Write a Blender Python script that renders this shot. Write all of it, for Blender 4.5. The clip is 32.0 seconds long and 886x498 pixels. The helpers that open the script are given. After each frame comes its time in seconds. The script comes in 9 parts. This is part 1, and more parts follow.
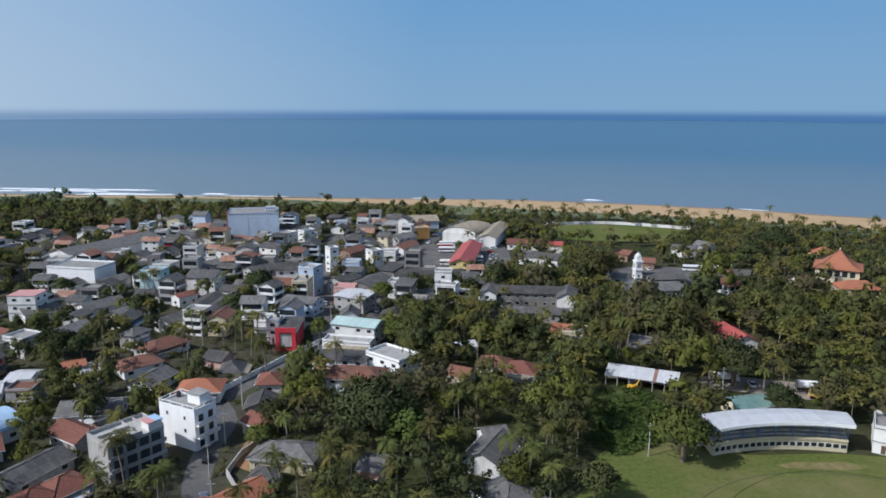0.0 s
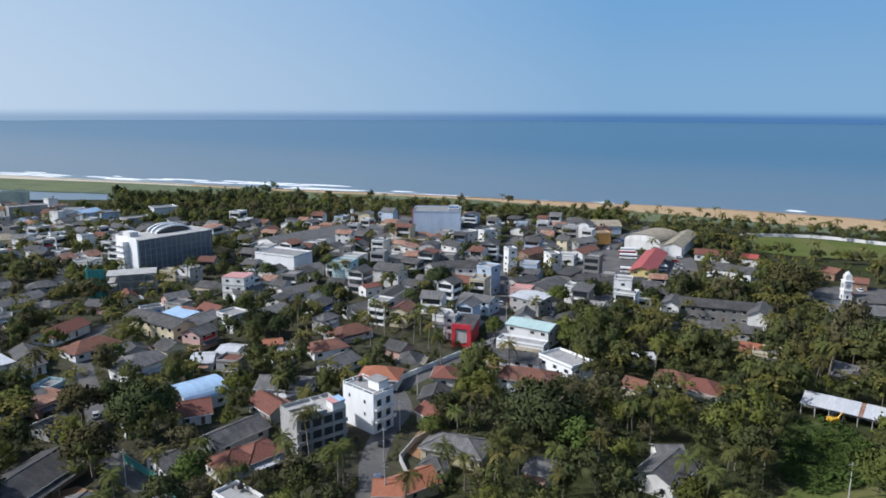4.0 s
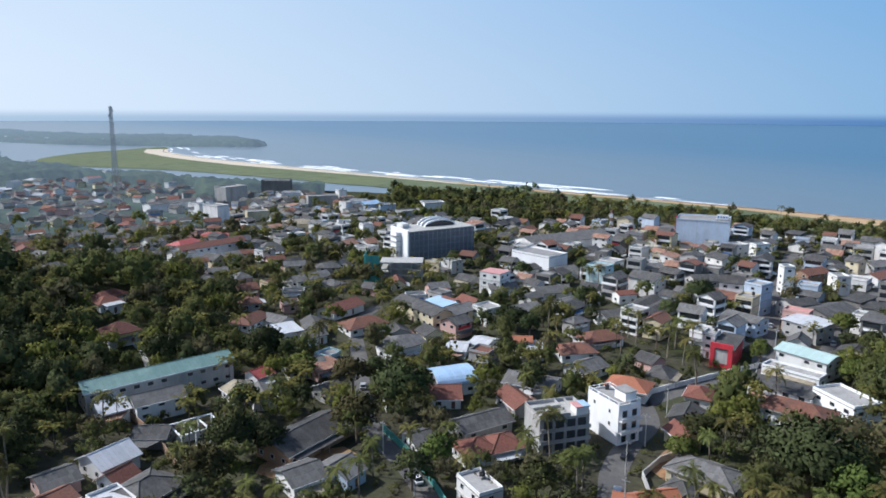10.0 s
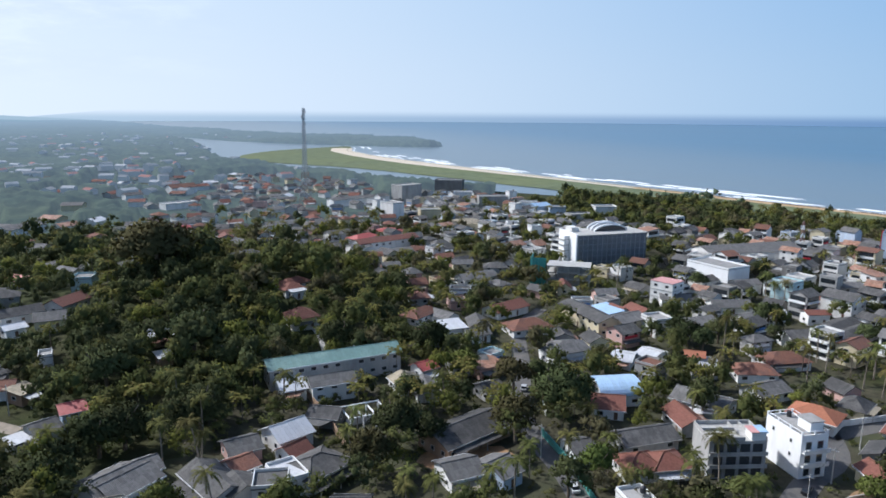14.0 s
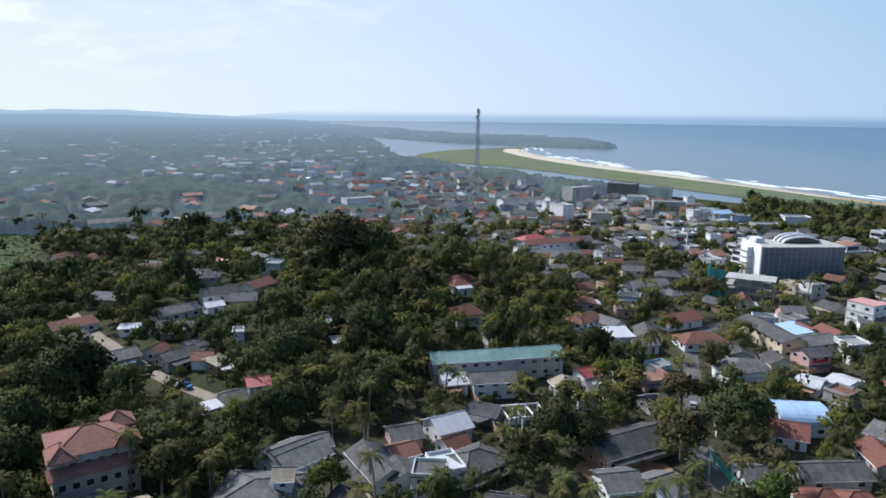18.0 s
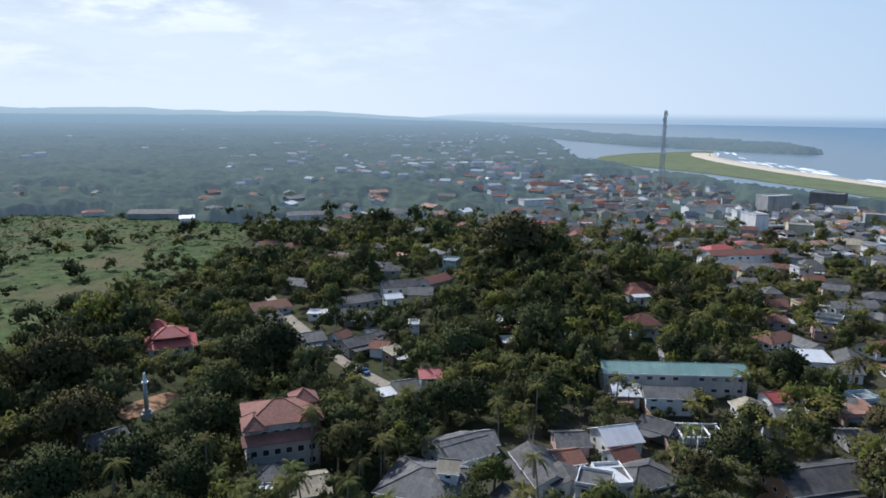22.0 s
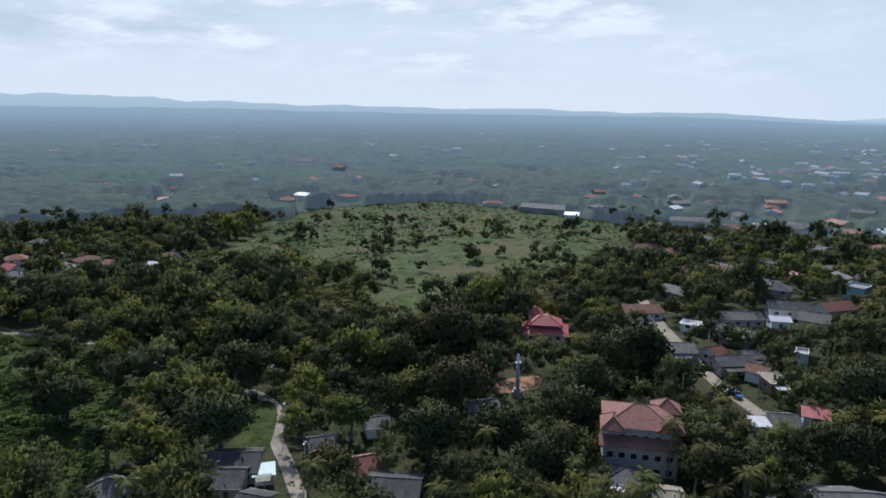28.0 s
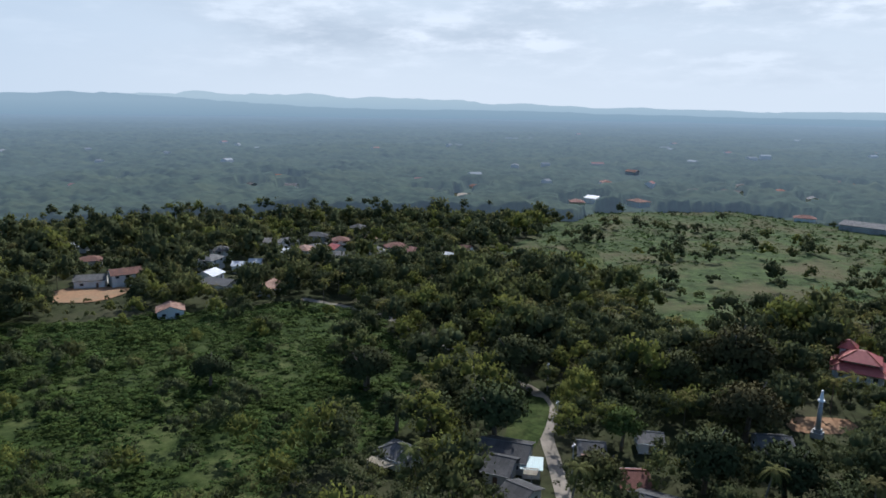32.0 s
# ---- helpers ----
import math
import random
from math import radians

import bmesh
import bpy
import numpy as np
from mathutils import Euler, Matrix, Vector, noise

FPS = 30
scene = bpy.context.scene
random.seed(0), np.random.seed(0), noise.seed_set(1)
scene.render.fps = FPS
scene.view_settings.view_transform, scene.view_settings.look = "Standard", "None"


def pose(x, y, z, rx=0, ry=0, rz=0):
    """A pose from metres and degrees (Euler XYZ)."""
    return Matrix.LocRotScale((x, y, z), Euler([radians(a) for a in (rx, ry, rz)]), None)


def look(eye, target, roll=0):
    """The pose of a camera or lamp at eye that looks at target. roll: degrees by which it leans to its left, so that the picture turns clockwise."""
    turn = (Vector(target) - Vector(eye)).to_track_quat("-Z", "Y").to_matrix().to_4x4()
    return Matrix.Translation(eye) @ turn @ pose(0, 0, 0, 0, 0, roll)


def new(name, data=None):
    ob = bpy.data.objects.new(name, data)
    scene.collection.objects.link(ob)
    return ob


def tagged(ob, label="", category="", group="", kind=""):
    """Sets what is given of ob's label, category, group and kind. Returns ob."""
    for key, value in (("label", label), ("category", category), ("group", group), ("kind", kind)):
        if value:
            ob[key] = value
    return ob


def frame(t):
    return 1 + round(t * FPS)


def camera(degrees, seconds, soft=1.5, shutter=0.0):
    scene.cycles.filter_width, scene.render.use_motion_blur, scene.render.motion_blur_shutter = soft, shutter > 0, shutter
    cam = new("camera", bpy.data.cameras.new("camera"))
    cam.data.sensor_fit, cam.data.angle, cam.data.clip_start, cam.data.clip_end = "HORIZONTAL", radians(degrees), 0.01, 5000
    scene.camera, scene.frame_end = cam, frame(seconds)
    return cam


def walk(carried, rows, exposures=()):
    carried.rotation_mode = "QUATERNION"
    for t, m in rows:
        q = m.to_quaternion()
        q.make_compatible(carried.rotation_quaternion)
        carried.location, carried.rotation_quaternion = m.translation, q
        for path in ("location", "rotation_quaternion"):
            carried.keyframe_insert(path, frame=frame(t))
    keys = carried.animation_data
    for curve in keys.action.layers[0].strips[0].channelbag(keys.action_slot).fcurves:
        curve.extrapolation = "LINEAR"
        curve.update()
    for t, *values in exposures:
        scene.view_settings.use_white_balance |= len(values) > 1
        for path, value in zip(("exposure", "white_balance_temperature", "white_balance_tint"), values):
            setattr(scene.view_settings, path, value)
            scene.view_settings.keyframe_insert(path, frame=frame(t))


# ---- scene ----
EYE = 80.0
ROWS = [
    (0, -1.40, -11.43, -0.18), (0.5, 0.46, -11.42, -0.20), (1, 2.33, -11.42, -0.23), (1.5, 4.17, -11.41, -0.22),
    (2, 6.01, -11.38, -0.23), (2.5, 7.87, -11.37, -0.21), (3, 9.73, -11.35, -0.19), (3.5, 11.58, -11.34, -0.22),
    (5.5, 18.72, -11.30, -0.18), (6, 20.45, -11.30, -0.12), (6.5, 22.21, -11.27, -0.16), (7, 23.96, -11.26, -0.16),
    (7.5, 25.70, -11.26, -0.18), (8, 27.47, -11.24, -0.27), (8.5, 29.22, -11.22, -0.30), (9, 30.98, -11.25, -0.27),
    (9.5, 32.75, -11.23, -0.32), (10, 34.48, -11.24, -0.31), (10.5, 36.21, -11.25, -0.32), (11, 37.95, -11.23, -0.34),
    (11.5, 39.69, -11.24, -0.35), (12, 41.41, -11.24, -0.33), (12.5, 43.15, -11.22, -0.37), (13, 44.88, -11.21, -0.34),
    (13.5, 46.64, -11.19, -0.37), (14, 48.37, -11.19, -0.38), (14.5, 50.12, -11.20, -0.40), (16.5, 57.03, -11.19, -0.44),
    (17, 58.77, -11.20, -0.47), (17.5, 60.51, -11.21, -0.49), (18, 62.27, -11.22, -0.53), (18.5, 64.00, -11.22, -0.49),
    (19, 65.73, -11.21, -0.47), (19.5, 67.46, -11.19, -0.47), (20, 69.19, -11.19, -0.46), (20.5, 70.94, -11.20, -0.49),
    (21, 72.67, -11.21, -0.50), (21.5, 74.40, -11.22, -0.52), (22, 76.76, -11.23, -0.57), (22.5, 79.35, -11.23, -0.59),
    (23, 81.93, -11.24, -0.62), (23.5, 84.50, -11.25, -0.64), (24, 87.07, -11.28, -0.67), (24.5, 89.63, -11.29, -0.67),
    (25, 92.19, -11.31, -0.67), (25.5, 94.76, -11.34, -0.73), (27.5, 105.02, -11.40, -0.75), (28, 107.56, -11.44, -0.71),
    (28.5, 110.14, -11.45, -0.79), (29, 112.73, -11.45, -0.83), (29.5, 115.26, -11.47, -0.81), (30, 117.82, -11.46, -0.80),
    (30.5, 120.38, -11.46, -0.82), (31, 122.96, -11.49, -0.84), (31.5, 126.21, -11.51, -0.84), (32, 131.05, -11.53, -0.80),
]
cam = camera(64.57, 32.0, soft=1.7)
walk(cam, [(t, pose(0, 0, EYE, 90 + pitch, roll, yaw)) for t, yaw, pitch, roll in ROWS],
     exposures=[(0, -0.19, 5750, 10), (9, 0.12, 5750, 10), (18, 0.15, 5700, 10), (25, -0.02, 5650, 10), (32, -0.08, 5650, 10)])

# ---- sky and sun ----
SUN_AZ, SUN_EL = 114.0, 43.0          # azimuth from +y towards -x
world = bpy.data.worlds.new("sky")
scene.world = world
world.use_nodes = True


def nodes_of(tree):
    tree.nodes.clear()
    def add(kind, **values):
        n = tree.nodes.new(kind)
        for key, value in values.items():
            if key.startswith("in_"):
                n.inputs[key[3:].replace("_", " ")].default_value = value
            else:
                setattr(n, key, value)
        return n
    def link(a, b):
        tree.links.new(a, b)
    return add, link


def build_sky():
    add, link = nodes_of(world.node_tree)
    sky = add("ShaderNodeTexSky", sky_type="NISHITA", sun_disc=False, sun_elevation=radians(SUN_EL),
              sun_rotation=radians(-SUN_AZ), altitude=80.0, air_density=1.0, dust_density=2.0, ozone_density=1.5)
    co = add("ShaderNodeTexCoord")
    sep = add("ShaderNodeSeparateXYZ")
    link(co.outputs["Generated"], sep.inputs[0])
    # how far towards the land side and the sun the view turns: 0 over the sea, 1 inland
    turn = add("ShaderNodeVectorMath", operation="DOT_PRODUCT")
    turn.inputs[1].default_value = (-math.sin(radians(115)), math.cos(radians(115)), 0)
    link(co.outputs["Generated"], turn.inputs[0])
    side = add("ShaderNodeMapRange", in_From_Min=-0.42, in_From_Max=0.92)
    link(turn.outputs["Value"], side.inputs["Value"])
    # bright haze that lies on the horizon and thins upwards
    low = add("ShaderNodeMixRGB", in_Color1=(0.275, 0.440, 0.605, 1), in_Color2=(0.80, 0.835, 0.85, 1))
    high = add("ShaderNodeMixRGB", in_Color1=(0.195, 0.385, 0.610, 1), in_Color2=(0.74, 0.80, 0.835, 1))
    link(side.outputs[0], low.inputs["Fac"])
    link(side.outputs[0], high.inputs["Fac"])
    rise = add("ShaderNodeMapRange", in_From_Min=0.0, in_From_Max=0.17, interpolation_type="SMOOTHSTEP")
    link(sep.outputs["Z"], rise.inputs["Value"])
    haze = add("ShaderNodeMixRGB")
    link(rise.outputs[0], haze.inputs["Fac"])
    link(low.outputs[0], haze.inputs["Color1"])
    link(high.outputs[0], haze.inputs["Color2"])
    # flat stretched clouds, thick inland and few over the sea
    flat = add("ShaderNodeMapping")
    flat.inputs["Scale"].default_value = (2.0, 2.0, 8.0)
    link(co.outputs["Generated"], flat.inputs["Vector"])
    puff = add("ShaderNodeTexNoise", in_Scale=2.1, in_Detail=7.0, in_Roughness=0.58)
    link(flat.outputs[0], puff.inputs["Vector"])
    cover = add("ShaderNodeMapRange", in_From_Min=0.37, in_From_Max=0.62)
    link(puff.outputs["Fac"], cover.inputs["Value"])
    inland = add("ShaderNodeMapRange", in_From_Min=0.62, in_From_Max=1.0)
    link(turn.outputs["Value"], inland.inputs["Value"])
    lift = add("ShaderNodeMapRange", in_From_Min=0.02, in_From_Max=0.09)
    link(sep.outputs["Z"], lift.inputs["Value"])
    m1 = add("ShaderNodeMath", operation="MULTIPLY")
    link(cover.outputs[0], m1.inputs[0])
    link(inland.outputs[0], m1.inputs[1])
    m2 = add("ShaderNodeMath", operation="MULTIPLY")
    link(m1.outputs[0], m2.inputs[0])
    link(lift.outputs[0], m2.inputs[1])
    # grey undersides between the white heads
    under = add("ShaderNodeTexNoise", in_Scale=4.2, in_Detail=6.0, in_Roughness=0.6)
    link(flat.outputs[0], under.inputs["Vector"])
    bulge = add("ShaderNodeMapRange", in_From_Min=0.38, in_From_Max=0.62)
    link(under.outputs["Fac"], bulge.inputs["Value"])
    tone = add("ShaderNodeMixRGB", in_Color1=(0.50, 0.555, 0.61, 1), in_Color2=(0.93, 0.95, 0.96, 1))
    link(bulge.outputs[0], tone.inputs["Fac"])
    cloud = add("ShaderNodeMixRGB")
    link(tone.outputs[0], cloud.inputs["Color2"])
    link(m2.outputs[0], cloud.inputs["Fac"])
    link(haze.outputs[0], cloud.inputs["Color1"])
    # the clear sky above takes over from the haze
    scale = add("ShaderNodeMixRGB", blend_type="MULTIPLY", in_Fac=1.0, in_Color2=(0.13, 0.13, 0.13, 1))
    link(sky.outputs[0], scale.inputs["Color1"])
    up = add("ShaderNodeMapRange", in_From_Min=0.15, in_From_Max=0.5)
    link(sep.outputs["Z"], up.inputs["Value"])
    mix = add("ShaderNodeMixRGB")
    link(up.outputs[0], mix.inputs["Fac"])
    link(cloud.outputs[0], mix.inputs["Color1"])
    link(scale.outputs[0], mix.inputs["Color2"])
    bg = add("ShaderNodeBackground", in_Strength=1.0)
    link(mix.outputs[0], bg.inputs["Color"])
    out = add("ShaderNodeOutputWorld")
    link(bg.outputs[0], out.inputs["Surface"])


build_sky()
sun = new("sun", bpy.data.lights.new("sun", "SUN"))
sun.data.energy, sun.data.angle, sun.data.color = 4.6, radians(0.6), (1.0, 0.94, 0.86)
sun.matrix_world = look((-300 * math.sin(radians(SUN_AZ)), 300 * math.cos(radians(SUN_AZ)), 300 * math.tan(radians(SUN_EL))), (0, 0, 0))


# ---- materials ----
def surface(name, color, rough=0.8, metal=0.0, vary=0.25, grain=1.5, stain=None, stain_scale=0.25, bump=0.0, bump_scale=6.0,
            random_tint=0.0, ribs=None, spec=0.4, island=False, translucent=0.0, hue=0.0, sheen=0.0, flicker=0.0, coords="Object", tall=1.0, sheets=None):
    """A node material: base colour with fine grain and large stains, bump, optional ribs (axis, width in metres, depth)."""
    m = bpy.data.materials.new(name)
    m.use_nodes = True
    add, link = nodes_of(m.node_tree)
    out = add("ShaderNodeOutputMaterial")
    bsdf = add("ShaderNodeBsdfPrincipled", in_Roughness=rough, in_Metallic=metal)
    bsdf.inputs["Specular IOR Level"].default_value = spec
    if sheen:
        bsdf.inputs["Sheen Weight"].default_value = sheen
        bsdf.inputs["Sheen Roughness"].default_value = 0.6
    co = add("ShaderNodeTexCoord")
    squash = add("ShaderNodeMapping")
    squash.inputs["Scale"].default_value = (1, 1, tall)
    link(co.outputs[coords], squash.inputs["Vector"])
    fine = add("ShaderNodeTexNoise", in_Scale=grain, in_Detail=5.0, in_Roughness=0.6)
    link(squash.outputs[0], fine.inputs["Vector"])
    coarse = add("ShaderNodeTexNoise", in_Scale=stain_scale, in_Detail=6.0, in_Roughness=0.65)
    link(squash.outputs[0], coarse.inputs["Vector"])
    dark = tuple(c * (1 - vary) for c in color) + (1,)
    pale = tuple(min(1, c * (1 + vary)) for c in color) + (1,)
    base = add("ShaderNodeMixRGB", in_Color1=dark, in_Color2=pale)
    spread = add("ShaderNodeMapRange", in_From_Min=0.3, in_From_Max=0.7)
    link(fine.outputs["Fac"], spread.inputs["Value"])
    link(spread.outputs[0], base.inputs["Fac"])
    color_out = base.outputs[0]
    if stain:
        patch = add("ShaderNodeMapRange", in_From_Min=0.46, in_From_Max=0.68, in_To_Max=stain[3] if len(stain) > 3 else 0.8)
        link(coarse.outputs["Fac"], patch.inputs["Value"])
        mix = add("ShaderNodeMixRGB", in_Color2=tuple(stain[:3]) + (1,))
        link(patch.outputs[0], mix.inputs["Fac"])
        link(color_out, mix.inputs["Color1"])
        color_out = mix.outputs[0]
    if sheets:
        # single sheets, each of its own tone
        wide, long, amount = sheets
        lay = add("ShaderNodeTexBrick", in_Scale=1.0, in_Mortar_Size=0.02, in_Color1=(1 - amount,) * 3 + (1,), in_Color2=(1 + amount,) * 3 + (1,), in_Mortar=(0.6, 0.6, 0.6, 1))
        lay.inputs["Brick Width"].default_value = wide
        lay.inputs["Row Height"].default_value = long
        link(co.outputs["Object"], lay.inputs["Vector"])
        laid = add("ShaderNodeMixRGB", blend_type="MULTIPLY", in_Fac=1.0)
        link(color_out, laid.inputs["Color1"])
        link(lay.outputs["Color"], laid.inputs["Color2"])
        color_out = laid.outputs[0]
    if random_tint or hue:
        info = add("ShaderNodeNewGeometry") if island else add("ShaderNodeObjectInfo")
        pick = info.outputs["Random Per Island"] if island else info.outputs["Random"]
        tint = add("ShaderNodeHueSaturation")
        value = add("ShaderNodeMapRange", in_To_Min=1 - random_tint, in_To_Max=1 + random_tint)
        link(pick, value.inputs["Value"])
        link(value.outputs[0], tint.inputs["Value"])
        if hue:
            again = add("ShaderNodeMath", operation="MULTIPLY")
            again.inputs[1].default_value = 7.31
            wrap = add("ShaderNodeMath", operation="FRACT")
            link(pick, again.inputs[0])
            link(again.outputs[0], wrap.inputs[0])
            turn = add("ShaderNodeMapRange", in_To_Min=0.5 - hue, in_To_Max=0.5 + hue * 0.6)
            link(wrap.outputs[0], turn.inputs["Value"])
            link(turn.outputs[0], tint.inputs["Hue"])
        link(color_out, tint.inputs["Color"])
        color_out = tint.outputs[0]
    if flicker:
        bits = add("ShaderNodeNewGeometry")
        each = add("ShaderNodeMapRange", in_To_Min=1 - flicker, in_To_Max=1 + flicker)
        link(bits.outputs["Random Per Island"], each.inputs["Value"])
        shade = add("ShaderNodeHueSaturation")
        link(each.outputs[0], shade.inputs["Value"])
        link(color_out, shade.inputs["Color"])
        color_out = shade.outputs[0]
    link(color_out, bsdf.inputs["Base Color"])
    height = None
    if ribs:
        axis, width, depth = ribs
        wave = add("ShaderNodeTexWave", wave_type="BANDS", bands_direction=axis)
        wave.inputs["Scale"].default_value = 0.314 / width
        link(co.outputs["Object"], wave.inputs["Vector"])
        b = add("ShaderNodeBump", in_Strength=0.6, in_Distance=depth)
        link(wave.outputs["Fac"], b.inputs["Height"])
        height = b
    if bump:
        rough_noise = add("ShaderNodeTexNoise", in_Scale=bump_scale, in_Detail=4.0)
        link(co.outputs[coords], rough_noise.inputs["Vector"])
        b = add("ShaderNodeBump", in_Strength=0.7, in_Distance=bump)
        link(rough_noise.outputs["Fac"], b.inputs["Height"])
        if height:
            link(height.outputs[0], b.inputs["Normal"])
        height = b
    if height:
        link(height.outputs[0], bsdf.inputs["Normal"])
    if translucent:
        see = add("ShaderNodeBsdfTranslucent")
        link(color_out, see.inputs["Color"])
        both = add("ShaderNodeMixShader", in_Fac=translucent)
        link(bsdf.outputs[0], both.inputs[1])
        link(see.outputs[0], both.inputs[2])
        link(both.outputs[0], out.inputs["Surface"])
    else:
        link(bsdf.outputs[0], out.inputs["Surface"])
    return m


def water(name, deep, rough, wave_size, strength, silt=None):
    m = bpy.data.materials.new(name)
    m.use_nodes = True
    add, link = nodes_of(m.node_tree)
    out = add("ShaderNodeOutputMaterial")
    bsdf = add("ShaderNodeBsdfPrincipled", in_Roughness=rough, in_IOR=1.33)
    bsdf.inputs["Specular IOR Level"].default_value = 0.5
    co = add("ShaderNodeTexCoord")
    band = add("ShaderNodeMapping")
    band.inputs["Scale"].default_value = (0.25, 1, 1)
    band.inputs["Rotation"].default_value = (0, 0, radians(6))
    link(co.outputs["Object"], band.inputs["Vector"])
    tone = add("ShaderNodeTexNoise", in_Scale=0.006, in_Detail=5.0, in_Roughness=0.7)
    link(band.outputs[0], tone.inputs["Vector"])
    mix = add("ShaderNodeMixRGB", in_Color1=tuple(c * 0.8 for c in deep) + (1,), in_Color2=tuple(c * 1.25 for c in deep) + (1,))
    link(tone.outputs["Fac"], mix.inputs["Fac"])
    color_out = mix.outputs[0]
    if silt:
        # sandy water stirred up along the beach, clearing towards the open sea in uneven streaks
        off = add("ShaderNodeVectorMath", operation="DOT_PRODUCT")
        off.inputs[1].default_value = (0.3, 0.95, 0)
        link(co.outputs["Object"], off.inputs[0])
        wander = add("ShaderNodeMath", operation="MULTIPLY_ADD")
        wander.inputs[1].default_value = 420.0
        link(tone.outputs["Fac"], wander.inputs[0])
        link(off.outputs["Value"], wander.inputs[2])
        clear = add("ShaderNodeMapRange", in_From_Min=720.0, in_From_Max=1650.0, in_To_Min=0.75, in_To_Max=0.0, interpolation_type="SMOOTHSTEP")
        link(wander.outputs[0], clear.inputs["Value"])
        stirred = add("ShaderNodeMixRGB", in_Color2=tuple(silt) + (1,))
        link(clear.outputs[0], stirred.inputs["Fac"])
        link(color_out, stirred.inputs["Color1"])
        color_out = stirred.outputs[0]
    link(color_out, bsdf.inputs["Base Color"])
    small = add("ShaderNodeTexNoise", in_Scale=1.0 / wave_size, in_Detail=6.0, in_Roughness=0.65)
    link(band.outputs[0], small.inputs["Vector"])
    b = add("ShaderNodeBump", in_Strength=strength, in_Distance=1.0)
    link(small.outputs["Fac"], b.inputs["Height"])
    link(b.outputs[0], bsdf.inputs["Normal"])
    link(bsdf.outputs[0], out.inputs["Surface"])
    return m


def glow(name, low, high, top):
    """A far hazy backdrop: haze painted as an even glow, coloured from its foot to its top."""
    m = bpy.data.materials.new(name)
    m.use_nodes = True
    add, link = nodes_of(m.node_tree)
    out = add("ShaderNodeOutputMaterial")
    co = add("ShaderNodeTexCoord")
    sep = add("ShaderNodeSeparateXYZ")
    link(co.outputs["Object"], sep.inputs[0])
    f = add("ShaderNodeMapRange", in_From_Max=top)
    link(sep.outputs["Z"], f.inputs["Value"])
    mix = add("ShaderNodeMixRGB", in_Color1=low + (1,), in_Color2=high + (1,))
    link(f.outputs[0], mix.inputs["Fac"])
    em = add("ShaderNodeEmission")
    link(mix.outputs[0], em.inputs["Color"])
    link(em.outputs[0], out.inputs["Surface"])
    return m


M_GROUND = surface("ground_cover", (0.04, 0.0462, 0.0182), 0.95, vary=0.4, grain=0.35, stain=(0.085, 0.074, 0.045, 0.6), stain_scale=0.03, bump=0.3, bump_scale=0.7, spec=0.08)
M_YARD = surface("trodden_yard_earth", (0.062, 0.058, 0.038), 0.95, vary=0.35, grain=0.4, stain=(0.062, 0.070, 0.036, 0.8), stain_scale=0.07, bump=0.1, bump_scale=1.5, spec=0.08)
M_EARTH = surface("bare_earth", (0.306, 0.17, 0.085), 0.95, vary=0.25, grain=0.8, stain=(0.22, 0.17, 0.09, 0.7), stain_scale=0.08, bump=0.08, bump_scale=2)
M_WORN = surface("worn_grass", (0.2, 0.165, 0.078), 0.95, vary=0.25, grain=0.5, stain=(0.105, 0.122, 0.034, 0.9), stain_scale=0.35, bump=0.05, bump_scale=4, spec=0.08)
M_LAWN = surface("mown_grass", (0.0978, 0.1205, 0.0298), 0.95, vary=0.2, grain=0.9, stain=(0.19, 0.16, 0.075, 0.75), stain_scale=0.035, bump=0.05, bump_scale=4, spec=0.08)
M_GRASS = surface("rough_grass", (0.0342, 0.0527, 0.0127), 0.95, vary=0.35, grain=0.4, stain=(0.13, 0.14, 0.05, 0.7), stain_scale=0.05, bump=0.3, bump_scale=0.9, spec=0.08)
M_SPIT = surface("spit_grass", (0.125, 0.148, 0.084), 0.95, vary=0.25, grain=0.06, stain=(0.16, 0.18, 0.085, 0.8), stain_scale=0.012, bump=0.2, bump_scale=0.3, spec=0.08)
M_MARSH = surface("marsh_grass", (0.0561, 0.0799, 0.0272), 0.95, vary=0.55, grain=0.16, stain=(0.118, 0.096, 0.052, 0.9), stain_scale=0.03, bump=0.9, bump_scale=0.5, spec=0.08)
M_SAND = surface("beach_sand", (0.425, 0.2975, 0.1615), 0.95, vary=0.12, grain=0.15, stain=(0.42, 0.28, 0.15, 0.6), stain_scale=0.03, bump=0.1, bump_scale=0.6)
# spit sand made paler: whiteness of haze and surf put into its colour
M_PALESAND = surface("pale_spit_sand", (0.56, 0.48, 0.37), 0.95, vary=0.1, grain=0.12, stain=(0.46, 0.40, 0.31, 0.6), stain_scale=0.03, bump=0.1, bump_scale=0.6)
M_WETSAND = surface("wet_sand", (0.30, 0.21, 0.13), 0.35, vary=0.1, grain=0.1)
M_ASPHALT = surface("worn_asphalt", (0.0978, 0.0935, 0.0892), 0.9, vary=0.2, grain=1.2, stain=(0.18, 0.165, 0.14, 0.7), stain_scale=0.12)
M_TRACK = surface("dusty_track", (0.2805, 0.238, 0.187), 0.95, vary=0.2, grain=0.7, stain=(0.20, 0.18, 0.12, 0.7), stain_scale=0.15)
M_FOAM = surface("surf_foam", (0.82, 0.84, 0.84), 0.8, vary=0.12, grain=0.5, bump=0.2, bump_scale=1.0)
M_SEA = water("sea_water", (0.050, 0.122, 0.192), 0.3, 14.0, 0.14, silt=(0.166, 0.198, 0.208))

